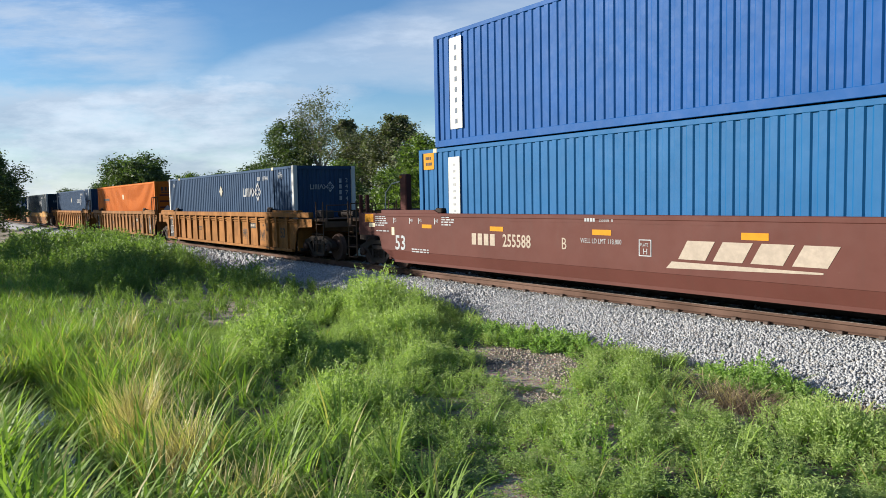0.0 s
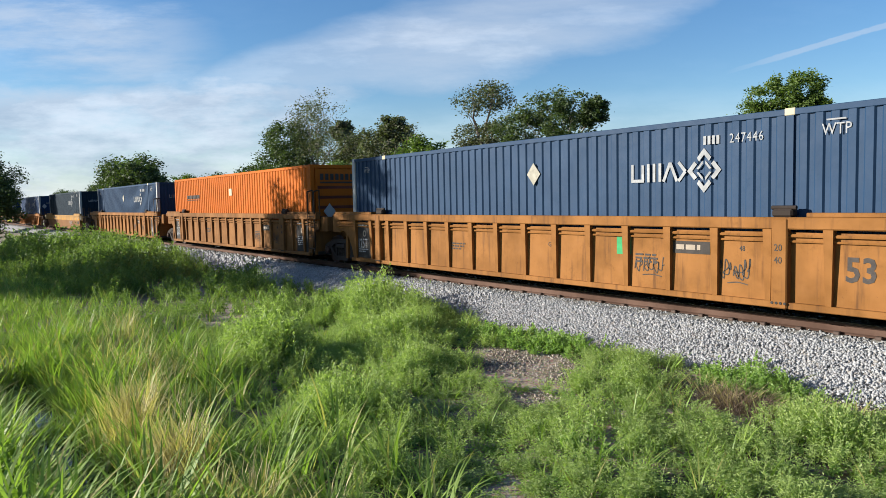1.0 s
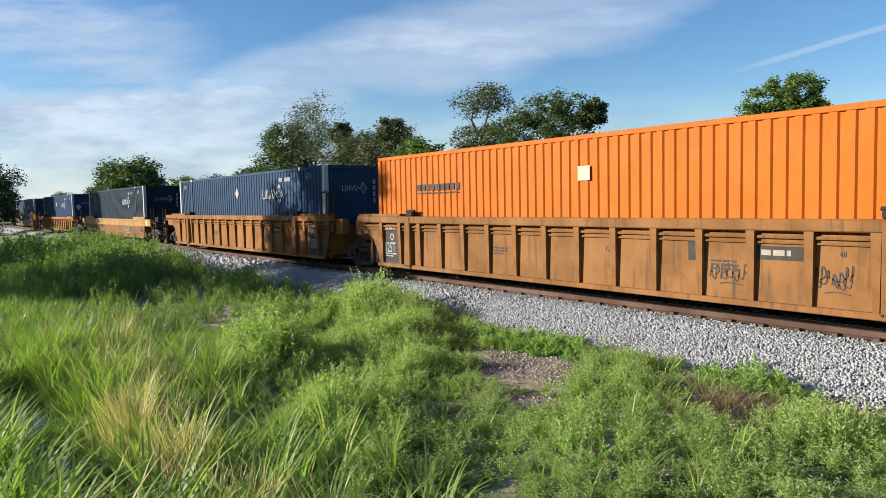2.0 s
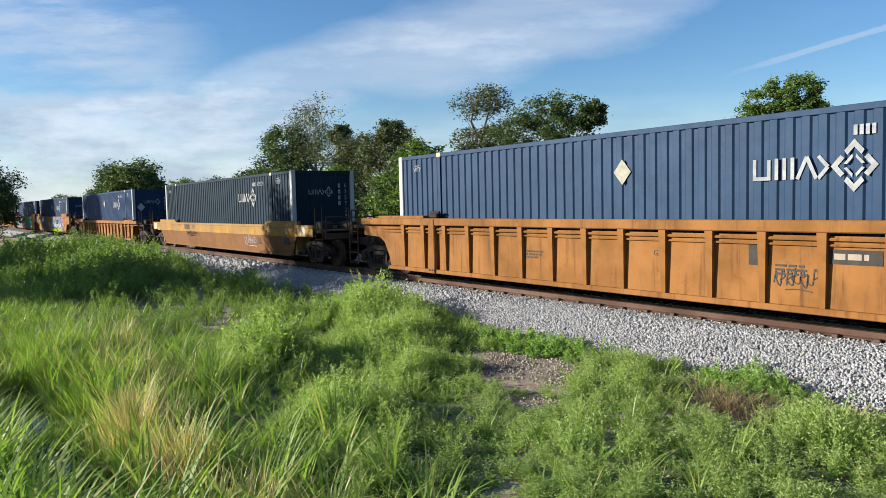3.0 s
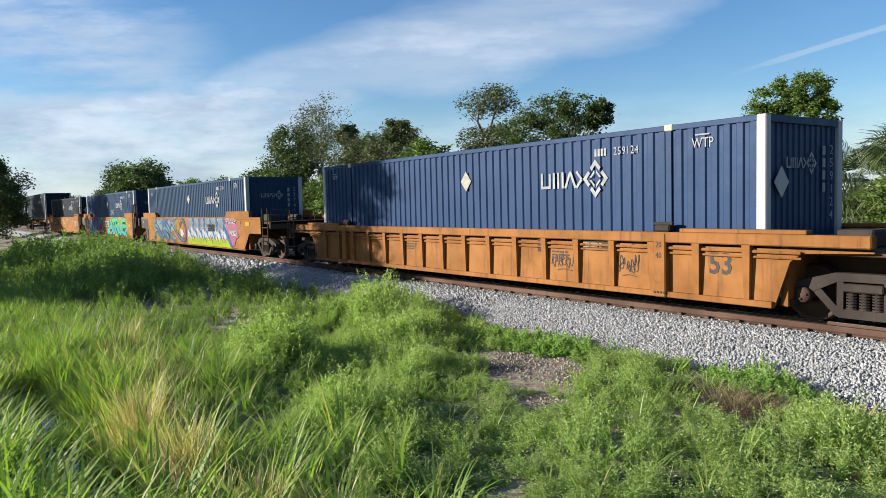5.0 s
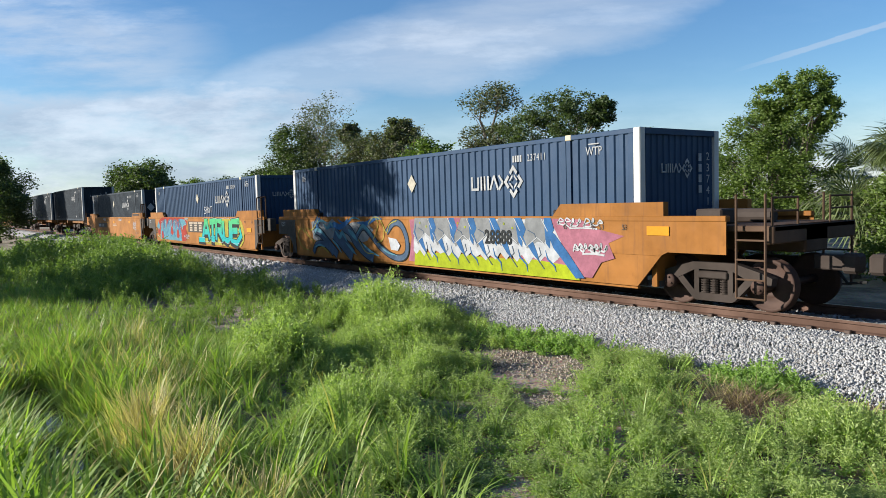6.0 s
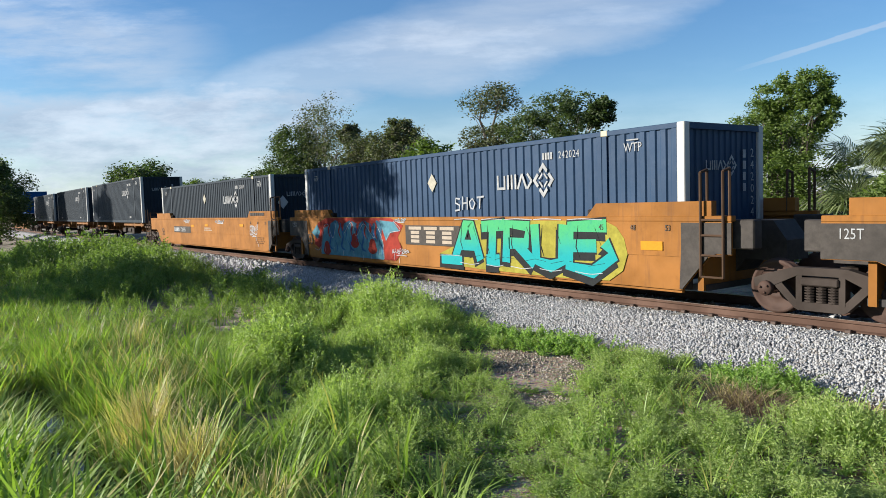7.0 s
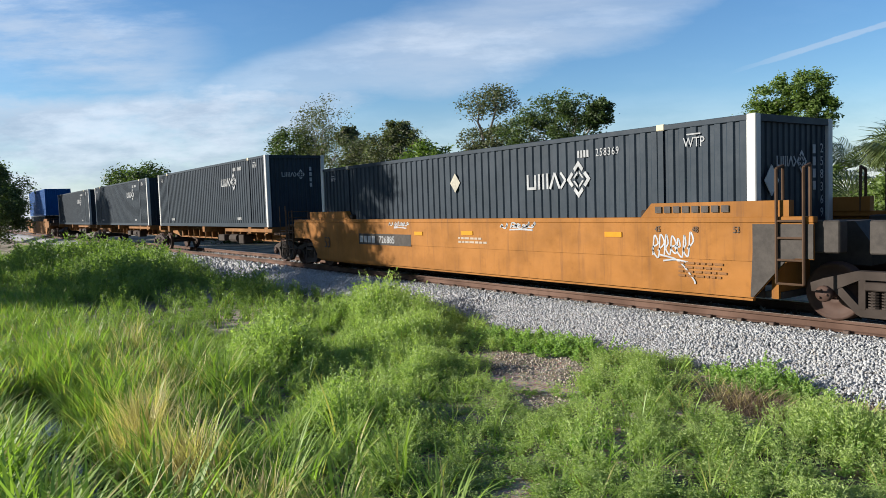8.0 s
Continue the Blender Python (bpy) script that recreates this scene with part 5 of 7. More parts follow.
def scrawl(bm, x, z, w, h, y, seed, width=0.03):
    """A quick running tag: joined loops and spikes with a dash under them."""
    rnd = random.Random(seed)
    pts, n = [], 7
    for i in range(n):
        a = x + w * (i + 0.3) / n
        hi, lo = z + h * rnd.uniform(0.15, 0.5), z - h * rnd.uniform(0.2, 0.5)
        pts += [(a, lo), (a + 0.35 * w / n, hi), (a + rnd.uniform(0.3, 1.1) * w / n, hi - 0.3 * h), (a + rnd.uniform(-0.2, 0.3) * w / n, lo + 0.25 * h)]
    cut = 4 * rnd.randint(2, 4)
    for run in (pts[:cut], pts[cut:]):
        stroke(bm, smooth_line(run, 5), width, y)
    stroke(bm, smooth_line([(x + 0.3 * w, z - 0.58 * h), (x + 0.6 * w, z - 0.52 * h), (x + 0.9 * w, z - 0.60 * h)], 4), width, y)


def sprayed(name, bm, material, car, label):
    part(name, bm, material, car, label)


def block_letter(bm, x, z, w, h, kind, width, y, dx=0.0, dz=0.0):
    q = {0: [[(0, 0.0), (0.45, 1.0), (0.62, 1.0), (0.95, 0.0)], [(0.15, 0.40), (0.9, 0.40)]],
         1: [[(0.02, 0.92), (1.0, 0.98)], [(0.5, 0.95), (0.42, 0.02)], [(0.2, 0.02), (0.75, 0.04)]],
         2: [[(0.05, 0.0), (0.10, 1.0), (0.75, 0.95), (0.70, 0.52), (0.15, 0.5)], [(0.4, 0.5), (0.95, 0.0)]],
         3: [[(0.05, 1.0), (0.10, 0.10), (0.55, -0.02), (0.9, 0.12), (0.95, 1.0)]],
         4: [[(1.0, 0.98), (0.1, 0.95), (0.05, 0.02), (0.65, -0.08), (1.15, 0.3), (0.95, 0.6)], [(0.1, 0.5), (0.75, 0.52)]]}[kind]
    for line in q:
        stroke(bm, [(x + dx + w * a, z + dz + h * b) for a, b in line], width, y)


def turquoise_piece(car):
    y = -1.4875
    bm = bmesh.new()
    patch(bm, [(1.1, 0.44), (2.2, 0.40), (5.0, 0.37), (6.35, 0.40), (6.70, 0.62), (6.82, 0.95), (6.74, 1.25), (6.55, 1.48), (6.25, 1.60), (5.2, 1.67), (2.0, 1.66), (1.5, 1.30), (1.2, 0.95), (0.5, 0.72)], y)
    sprayed("graffiti_halo", bm, G_LIME, car, "lime-yellow spray halo")
    letters = [(1.20, 1.10, 0), (2.30, 0.90, 1), (3.15, 1.10, 2), (4.15, 1.00, 3), (5.20, 1.10, 4)]
    bm = bmesh.new()
    for x, w, k in letters:
        block_letter(bm, x, 0.60, w, 0.88, k, 0.38, y - 0.003, -0.04, -0.09)
        block_letter(bm, x, 0.62, w, 0.90, k, 0.36, y - 0.003)
    stroke(bm, [(0.52, 0.54), (1.56, 0.52)], 0.36, y - 0.003)
    sprayed("graffiti_shadow", bm, G_BLACK, car, "black rims and drop shadow of the letters")
    bm = bmesh.new()
    for x, w, k in letters:
        block_letter(bm, x, 0.62, w, 0.90, k, 0.27, y - 0.006)
    stroke(bm, [(0.60, 0.58), (1.50, 0.58)], 0.24, y - 0.006)
    sprayed("graffiti_letters", bm, G_FADE, car, "green letters running down into turquoise")
    bm = bmesh.new()
    for x, w, k in letters:
        stroke(bm, [(x + 0.30 * w, 1.50), (x + 0.24 * w, 1.05), (x + 0.34 * w, 0.80)], 0.030, y - 0.0095, taper=True)
        stroke(bm, [(x + 0.05 * w, 0.74), (x + 0.40 * w, 0.70)], 0.030, y - 0.0095, taper=True)
        stroke(bm, [(x + 0.72 * w, 1.46), (x + 0.86 * w, 1.10)], 0.030, y - 0.0095, taper=True)
        stroke(bm, [(x + 0.55 * w, 0.66), (x + 0.95 * w, 0.74)], 0.026, y - 0.0095, taper=True)
    sprayed("graffiti_cuts", bm, G_BLACK, car, "thin dark inner lines of the letters")
    bm = bmesh.new()
    for x, w, k in letters:
        stroke(bm, smooth_line([(x + 0.02 * w, 1.62), (x + 0.4 * w, 1.64), (x + 0.9 * w, 1.62)]), 0.018, y - 0.012)
        stroke(bm, smooth_line([(x + 0.20 * w, 0.53), (x + 0.6 * w, 0.50), (x + 0.9 * w, 0.54)]), 0.016, y - 0.012)
    stroke(bm, smooth_line([(0.55, 0.68), (1.0, 0.70), (1.5, 0.69)]), 0.018, y - 0.012)
    sprayed("graffiti_lines", bm, G_WHITE, car, "thin white highlight lines")


def red_piece(car):
    y = -1.4875
    bm = bmesh.new()
    patch(bm, [(-7.0, 0.75), (-6.2, 0.50), (-3.0, 0.42), (-1.7, 0.42), (-1.3, 0.7), (-1.55, 1.1), (-1.25, 1.45), (-1.9, 1.66), (-6.0, 1.67), (-6.7, 1.5), (-6.9, 1.2)], y)
    sprayed("graffiti_ground", bm, G_RED, car, "red sprayed ground")
    bm = bmesh.new()
    patch(bm, [(-6.5, 0.44), (-2.35, 0.42), (-2.4, 0.95), (-2.75, 1.35), (-2.9, 1.05), (-3.5, 1.45), (-4.0, 1.1), (-4.3, 1.50), (-4.8, 1.15), (-5.3, 1.55), (-5.6, 1.0), (-5.9, 1.40), (-6.2, 1.35), (-6.4, 0.9)], y - 0.003)
    patch(bm, [(-2.55, 1.60), (-1.75, 1.55), (-1.45, 1.30), (-1.95, 1.22), (-2.2, 0.98), (-2.35, 1.25)], y - 0.003)
    patch(bm, [(-7.2, 1.15), (-6.75, 1.45), (-6.55, 1.2), (-6.75, 0.95)], y - 0.003)
    sprayed("graffiti_letters", bm, G_SKY, car, "pale blue dripping letters")
    bm = bmesh.new()
    for x, w in ((-5.8, 0.8), (-4.85, 0.9), (-3.85, 0.7), (-3.0, 0.6)):
        patch(bm, [(x - 0.1, 1.10), (x + 0.05, 1.48), (x + 0.5 * w, 1.60), (x + w, 1.50), (x + 0.9 * w, 1.12), (x + 0.7 * w, 0.86), (x + 0.55 * w, 1.16), (x + 0.25 * w, 0.92)], y - 0.0045)
    sprayed("graffiti_tops", bm, G_STEEL, car, "steel-blue letter tops")
    bm = bmesh.new()
    for x in (-5.95, -5.1, -4.5, -3.75, -3.1):
        stroke(bm, smooth_line([(x, 1.5), (x + 0.22, 1.1), (x + 0.1, 0.75), (x + 0.35, 0.62)]), 0.10, y - 0.006, taper=True)
    for x in (-5.6, -4.7, -3.95, -3.3, -2.7):
        stroke(bm, smooth_line([(x - 0.1, 1.42), (x + 0.06, 1.2), (x - 0.04, 0.92)]), 0.05, y - 0.006, taper=True)
        stroke(bm, smooth_line([(x + 0.12, 0.96), (x + 0.3, 0.74), (x + 0.24, 0.52)]), 0.045, y - 0.006, taper=True)
    sprayed("graffiti_shade", bm, G_BLUE, car, "darker blue letter shading")
    bm = bmesh.new()
    for x in (-6.0, -5.25, -4.4, -3.55, -2.9):
        stroke(bm, smooth_line([(x, 1.62), (x + 0.16, 1.44), (x + 0.08, 1.22), (x + 0.20, 1.02)]), 0.085, y - 0.0075, taper=True)
    sprayed("graffiti_drips", bm, G_RED, car, "red drips between the letters")
    bm = bmesh.new()
    for x, z in ((-6.05, 0.66), (-3.0, 0.80), (-4.1, 0.95)):
        patch(bm, [(x + 0.26 * math.cos(a) * (1.2 if math.sin(a) < 0 else 0.8), z + 0.24 * math.sin(a)) for a in np.linspace(0, 2 * math.pi, 14, endpoint=False)], y - 0.006)
    sprayed("graffiti_drops", bm, G_RED, car, "red drop shapes")
    bm = bmesh.new()
    for pts in ([(-6.5, 0.5), (-6.4, 0.95), (-6.2, 1.4), (-5.9, 1.42), (-5.6, 1.0), (-5.3, 1.57)], [(-4.8, 1.17), (-4.3, 1.53), (-4.0, 1.1), (-3.5, 1.48), (-2.9, 1.07), (-2.7, 1.4), (-2.38, 0.95), (-2.33, 0.44)], [(-2.2, 1.0), (-1.95, 1.24), (-1.4, 1.32), (-1.75, 1.58)], [(-7.0, 0.62), (-6.7, 0.56), (-6.5, 0.70)]):
        stroke(bm, smooth_line(pts), 0.018, y - 0.009)
    for x in (-6.2, -5.5, -4.9, -4.2, -3.6, -3.1, -2.6, -1.75, -1.5):
        z = 0.62 + 0.12 * math.sin(9 * x)
        stroke(bm, [(x, z), (x + 0.01, z - 0.08), (x + 0.012, z - 0.17)], 0.018, y - 0.009)
    scrawl(bm, -1.9, 0.70, 0.9, 0.2, y - 0.009, 3, 0.022)
    scrawl(bm, -1.7, 1.60, 0.6, 0.12, y - 0.009, 4, 0.022)
    sprayed("graffiti_lines", bm, G_WHITE, car, "white outline strokes")
    mark("owner_panel", car, M_PLACARD, -1.13, 1.42, 0.92, 1.46, y, "dark panel with plain cream blocks")
    bm = bmesh.new()
    for x in (-0.95, -0.2, 0.55):
        for z in (0.98, 1.10, 1.22, 1.34):
            box(bm, x + 0.1 * (z < 1.3), x + 0.62 - 0.1 * (z < 1.3), y - 0.008, y - 0.004, z, z + 0.085)
    part("wordmark", bm, M_BUFF, car, "plain cream blocks")
    bm = bmesh.new()
    for q in ([(1.22, 1.64), (1.05, 1.66), (1.03, 1.54), (1.2, 1.48), (1.2, 1.36), (1.0, 1.34)], [(1.32, 1.36), (1.34, 1.70)], [(1.32, 1.52), (1.52, 1.54)], [(1.52, 1.36), (1.53, 1.68)], [(1.66, 1.40), (1.62, 1.56), (1.74, 1.64), (1.84, 1.52), (1.76, 1.38), (1.66, 1.40)], [(1.92, 1.66), (2.2, 1.68)], [(2.05, 1.66), (2.02, 1.38)]):
        stroke(bm, q, 0.045, 0)
    bmesh.ops.translate(bm, verts=bm.verts, vec=(0, -W2 - 0.004, 0))
    part("scrawl", bm, G_WHITE, things["D"][1], "white sprayed scrawl")


def white_piece(car):
    y = -1.4875
    rnd = random.Random(9)
    bm = bmesh.new()
    patch(bm, [(4.6, 0.44), (6.9, 0.42), (7.15, 0.75), (7.5, 0.85), (7.35, 1.15), (7.75, 1.3), (7.1, 1.42), (6.6, 1.62), (5.0, 1.66), (4.6, 1.2)], y)
    patch(bm, [(0.02, 0.44), (0.7, 0.42), (0.8, 1.0), (0.7, 1.64), (0.1, 1.6), (0.2, 1.1)], y)
    patch(bm, [(1.9, 1.66), (2.5, 1.66), (2.3, 1.3)], y - 0.009)
    sprayed("graffiti_ground", bm, G_PINK, car, "pink sprayed ground")
    bm = bmesh.new()
    patch(bm, [(0.30, 0.345), (6.55, 0.345), (6.5, 0.62), (5.2, 0.72), (3.4, 0.68), (2.1, 0.76), (1.1, 0.70), (0.34, 0.78)], y - 0.003)
    sprayed("graffiti_base", bm, G_YELLOW, car, "acid-yellow band along the bottom")
    bm = bmesh.new()
    pts = [(0.28, 0.74)]
    for i in range(15):
        x = 0.32 + 0.38 * i
        pts += [(x + 0.10, 0.58 + 0.14 * rnd.random()), (x + 0.27, 0.74 + 0.10 * rnd.random())]
    pts += [(6.15, 0.95), (5.7, 1.62), (0.6, 1.64), (0.30, 1.05)]
    patch(bm, pts, y - 0.005)
    sprayed("graffiti_letters", bm, G_WHITE, car, "white jagged letters")
    blocks = (0.42, 1.35, 2.15, 3.05, 3.95, 4.85)
    bm = bmesh.new()
    for x in blocks:
        u = [rnd.uniform(-0.08, 0.08) for _ in range(8)]
        patch(bm, [(x + u[0], 1.655), (x + 0.60 + u[1], 1.655), (x + 0.80 + u[2], 1.36 + u[3]), (x + 0.70 + u[4], 1.08 + u[5]), (x + 0.44, 1.20 + u[6]), (x + 0.10, 0.98 + u[7]), (x - 0.10 + u[2], 1.22)], y - 0.008)
    sprayed("graffiti_fill", bm, G_GREY, car, "grey letter fill")
    bm = bmesh.new()
    for x in blocks:
        k = rnd.uniform(-0.06, 0.06)
        patch(bm, [(x + 0.62 + k, 1.656), (x + 0.84 + k, 1.656), (x + 0.98, 1.40), (x + 0.86, 1.20 + k), (x + 0.84, 0.98), (x + 0.72, 1.10)], y - 0.011)
        patch(bm, [(x + 0.12, 1.04), (x + 0.30, 1.14), (x + 0.42, 0.86 + k), (x + 0.52, 0.66), (x + 0.30, 0.84)], y - 0.011)
        stroke(bm, [(x + 0.70, 0.94), (x + 0.76, 0.76), (x + 0.98, 0.60), (x + 1.02, 0.44 + k)], 0.045, y - 0.011, taper=True)
        stroke(bm, [(x + 0.02, 1.50), (x - 0.06, 1.26), (x + 0.08, 1.02)], 0.05, y - 0.011, taper=True)
    patch(bm, [(5.55, 1.45), (5.85, 1.30), (6.25, 0.90), (6.70, 0.40), (6.45, 0.38), (6.10, 0.72), (5.80, 1.00)], y - 0.011)
    sprayed("graffiti_edges", bm, G_BLUE, car, "blue letter edges")
    bm = bmesh.new()
    for x in blocks:
        stroke(bm, [(x + 0.50, 1.00), (x + 0.56, 0.84), (x + 0.44, 0.74), (x + 0.66, 0.52)], 0.020, y - 0.014)
        stroke(bm, [(x + 0.14, 1.38), (x + 0.36, 1.30), (x + 0.40, 1.22)], 0.018, y - 0.014)
    sprayed("graffiti_cuts", bm, G_NAVY, car, "thin dark blue cuts")
    bm = bmesh.new()
    for x in blocks:
        stroke(bm, [(x - 0.12, 1.24), (x + 0.08, 1.00), (x + 0.44, 1.22), (x + 0.68, 1.08)], 0.022, y - 0.0145)
        stroke(bm, [(x + 0.58, 1.65), (x + 0.78, 1.36)], 0.022, y - 0.0145)
    sprayed("graffiti_lines", bm, G_WHITE, car, "thin white inner lines")
    bm = bmesh.new()
    for x in blocks[::2]:
        for dx, z in ((0.22, 1.52), (0.52, 1.42)):
            patch(bm, [(x + dx + (0.045 if k % 2 else 0.02) * math.cos(math.pi * k / 4), z + (0.045 if k % 2 else 0.02) * math.sin(math.pi * k / 4)) for k in range(8)], y - 0.0145)
    sprayed("graffiti_stars", bm, G_YELLOW, car, "small yellow stars")
    ribbons = (([(-5.6, 1.62), (-5.92, 1.28), (-5.5, 1.14), (-5.0, 0.85), (-4.5, 0.55), (-4.3, 0.43)], 0.26),
               ([(-6.1, 0.43), (-5.85, 0.72), (-5.3, 0.78), (-4.85, 0.62), (-4.6, 0.45)], 0.17),
               ([(-4.5, 1.15), (-4.05, 0.92), (-3.6, 0.66), (-3.25, 0.45)], 0.42),
               ([(-3.9, 1.38), (-3.4, 1.22), (-2.95, 0.85), (-2.4, 0.58), (-1.95, 0.44)], 0.30),
               ([(-3.0, 1.05), (-2.55, 1.36), (-2.1, 1.15), (-1.6, 0.82), (-0.95, 0.55), (-0.4, 0.50), (-0.08, 0.68), (-0.08, 1.10), (-0.35, 1.45), (-0.75, 1.50), (-1.15, 1.22)], 0.15))
    bm = bmesh.new()
    patch(bm, [(-6.2, 1.50), (-5.6, 1.62), (-4.9, 1.50), (-4.6, 1.62), (-4.1, 1.40), (-4.3, 1.05), (-4.9, 0.92), (-5.5, 0.70), (-6.1, 0.92)], y)
    patch(bm, [(-4.0, 1.25), (-3.3, 1.50), (-2.5, 1.56), (-1.9, 1.30), (-2.3, 0.95), (-3.0, 0.80), (-3.7, 0.95)], y)
    sprayed("graffiti_haze", bm, G_GREY, car, "thin grey-blue overspray behind the letters")
    bm = bmesh.new()
    for q, w in ribbons:
        stroke(bm, smooth_line(q), w + 0.07, y - 0.003)
    sprayed("graffiti_shadow", bm, G_BLACK, car, "dark rims of the swirls")
    bm = bmesh.new()
    for q, w in ribbons:
        stroke(bm, smooth_line(q), w, y - 0.006)
    sprayed("graffiti_ribbon", bm, G_NAVY, car, "slate-blue looping ribbon letters")
    bm = bmesh.new()
    for q, w in (([(-5.5, 1.66), (-5.75, 1.42), (-5.6, 1.25)], 0.20), ([(-4.95, 1.30), (-4.5, 1.42), (-4.0, 1.36), (-3.3, 1.60)], 0.20), ([(-2.9, 1.50), (-2.3, 1.48), (-1.8, 1.64), (-1.4, 1.62)], 0.15), ([(-4.2, 1.60), (-3.8, 1.46), (-3.5, 1.62)], 0.10)):
        stroke(bm, smooth_line(q), w, y - 0.009, taper=True)
    sprayed("graffiti_tops", bm, G_BLUE, car, "bright blue tops of the ribbons")
    bm = bmesh.new()
    for q, w in (([(-5.95, 1.05), (-5.8, 1.24), (-5.4, 1.16), (-5.1, 0.98)], 0.13), ([(-4.4, 1.22), (-4.1, 1.02), (-3.9, 1.16), (-3.6, 0.90)], 0.15), ([(-3.5, 1.28), (-3.2, 1.12), (-2.9, 0.92)], 0.16), ([(-2.9, 1.16), (-2.55, 1.40), (-2.15, 1.22), (-1.9, 1.04)], 0.13), ([(-3.4, 1.60), (-3.1, 1.66), (-2.7, 1.60)], 0.07),
                 ([(-5.3, 1.50), (-5.0, 1.30), (-4.7, 1.46), (-4.5, 1.22)], 0.12), ([(-6.0, 0.62), (-5.6, 0.72), (-5.2, 0.66)], 0.07), ([(-4.7, 0.95), (-4.3, 0.74), (-4.0, 0.52)], 0.10), ([(-3.7, 0.86), (-3.3, 0.64), (-3.0, 0.48)], 0.09),
                 ([(-2.6, 0.86), (-2.1, 0.62), (-1.6, 0.50)], 0.08), ([(-1.7, 0.92), (-1.2, 0.66), (-0.6, 0.56)], 0.05), ([(-5.9, 1.44), (-5.4, 1.56), (-5.0, 1.48)], 0.08)):
        stroke(bm, smooth_line(q), w, y - 0.012, taper=True)
    sprayed("graffiti_lights", bm, G_SKY, car, "pale blue swirl highlights")
    bm = bmesh.new()
    for q in ([(-6.4, 0.50), (-7.0, 0.62), (-7.32, 1.02), (-7.02, 1.28), (-6.7, 1.12)], [(-6.75, 1.36), (-6.5, 1.05), (-6.0, 0.82)], [(-6.55, 1.30), (-6.2, 1.22), (-5.9, 1.36), (-5.62, 1.60)], [(-2.2, 1.45), (-1.9, 1.66), (-1.5, 1.62), (-1.15, 1.22), (-0.95, 1.46), (-0.55, 1.58)],
              [(-1.9, 1.0), (-1.6, 1.45), (-1.75, 1.66)], [(-1.25, 1.40), (-1.35, 1.02), (-1.7, 0.90)], [(-5.7, 0.46), (-5.4, 0.66), (-4.9, 0.48)], [(-2.85, 0.98), (-2.4, 0.60), (-1.9, 0.56)]):
        stroke(bm, smooth_line(q), 0.032, y - 0.015)
    sprayed("graffiti_outline", bm, G_LIME, car, "thin pale yellow outline loops")
    bm = bmesh.new()
    patch(bm, [(-1.05, 1.08), (-0.62, 1.04), (-0.42, 0.86), (-0.55, 0.70), (-0.92, 0.72)], y - 0.008)
    scrawl(bm, 6.35, 1.05, 1.0, 0.25, y - 0.011, 14, 0.04)
    scrawl(bm, 5.9, 1.55, 1.3, 0.2, y - 0.011, 15, 0.03)
    sprayed("graffiti_splash", bm, G_WHITE, car, "white splashes and a tag")
    text_on(car, "28888", 3.45, 1.04, 0.33, y - 0.021, G_BLACK, 0.85, bold=0.012)
    for x, t in ((7.1, "53"),):
        text_on(car, t, x, 1.42, 0.1, y - 0.004, M_DARKMARK)


def plate_marks():
    y = -1.4875
    for key in "GDE":
        car = things[key][0]
        for x, t in ((6.1, "45"), (6.9, "48"), (7.7, "53")):
            text_on(car, t, x, 1.42, 0.11, y - 0.014, M_DARKMARK, 0.8)
        if key != "G":
            text_on(car, "53", -7.55, 0.75, 0.36, y - 0.012, M_DARKMARK, 0.9)
        if key != "E":
            text_on(car, "125T", -8.8, 1.34, 0.16, -1.502, M_STENCIL, 0.8)
    for key, spots_ in (("E", ((0.15, 0.61, 1.28, 1.38), (4.88, 5.31, 1.31, 1.41), (-2.0, -1.6, 1.24, 1.34))), ("D", ((7.15, 7.65, 1.05, 1.22),)), ("G", ((8.3, 8.8, 1.33, 1.5),))):
        for a, b, e, f in spots_:
            mark("reflector", things[key][0], M_REFLECT, a, b, e, f, y - 0.012, "yellow reflective patch")
    car = things["E"][0]
    mark("number_panel", car, M_PLACARD, -5.15, -2.2, 0.92, 1.25, y, "dark panel with white numbers")
    bm = bmesh.new()
    bars(bm, -5.08, 0.98, 4, 0.18, 0.20, y - 0.004, 0.35)
    part("wordmark", bm, M_STENCIL, car, "row of plain white blocks")
    text_on(car, "726885", -3.95, 0.98, 0.21, y - 0.005, M_STENCIL, 1.0)
    small_lines("faded_stencil", car, 0.0, 1.17, 2, 1.1, y, M_BUFF, 0.05)
    small_lines("faded_stencil", car, 6.6, 0.85, 4, 1.0, y, P_FECLOW, 0.04)
    bm = bmesh.new()
    scrawl(bm, -3.4, 1.55, 1.1, 0.2, y, 31, 0.03)
    scrawl(bm, 1.6, 1.52, 1.3, 0.16, y, 32, 0.035)
    scrawl(bm, 6.0, 1.18, 0.9, 0.5, y, 33, 0.03)
    stroke(bm, smooth_line([(6.2, 1.0), (6.6, 0.9), (6.9, 0.6), (6.95, 0.5)]), 0.03, y)
    part("scrawl", bm, G_WHITE, car, "white sprayed scrawl")
    bm = bmesh.new()
    bars(bm, 6.1, 1.77, 8, 0.14, 0.12, -1.482, 0.4)
    part("scrawl", bm, M_DARKMARK, car, "dark sprayed marks")


def tall_ladder(car, x0, x1):
    for s in (-1, 1):
        bm = bmesh.new()
        for xx in (x0, x1):
            bent(bm, [(xx, s * 1.56, 0.50), (xx, s * 1.56, 2.45), (xx, s * 1.36, 2.50), (xx, s * 1.36, 1.6)], 0.024)
        for zz in (0.50, 0.90, 1.25, 1.60):
            rod(bm, (x0, s * 1.56, zz), (x1, s * 1.56, zz), 0.02)
        part("side_ladder", bm, M_ENDS, car, "rusty side ladder with bent grab rails")


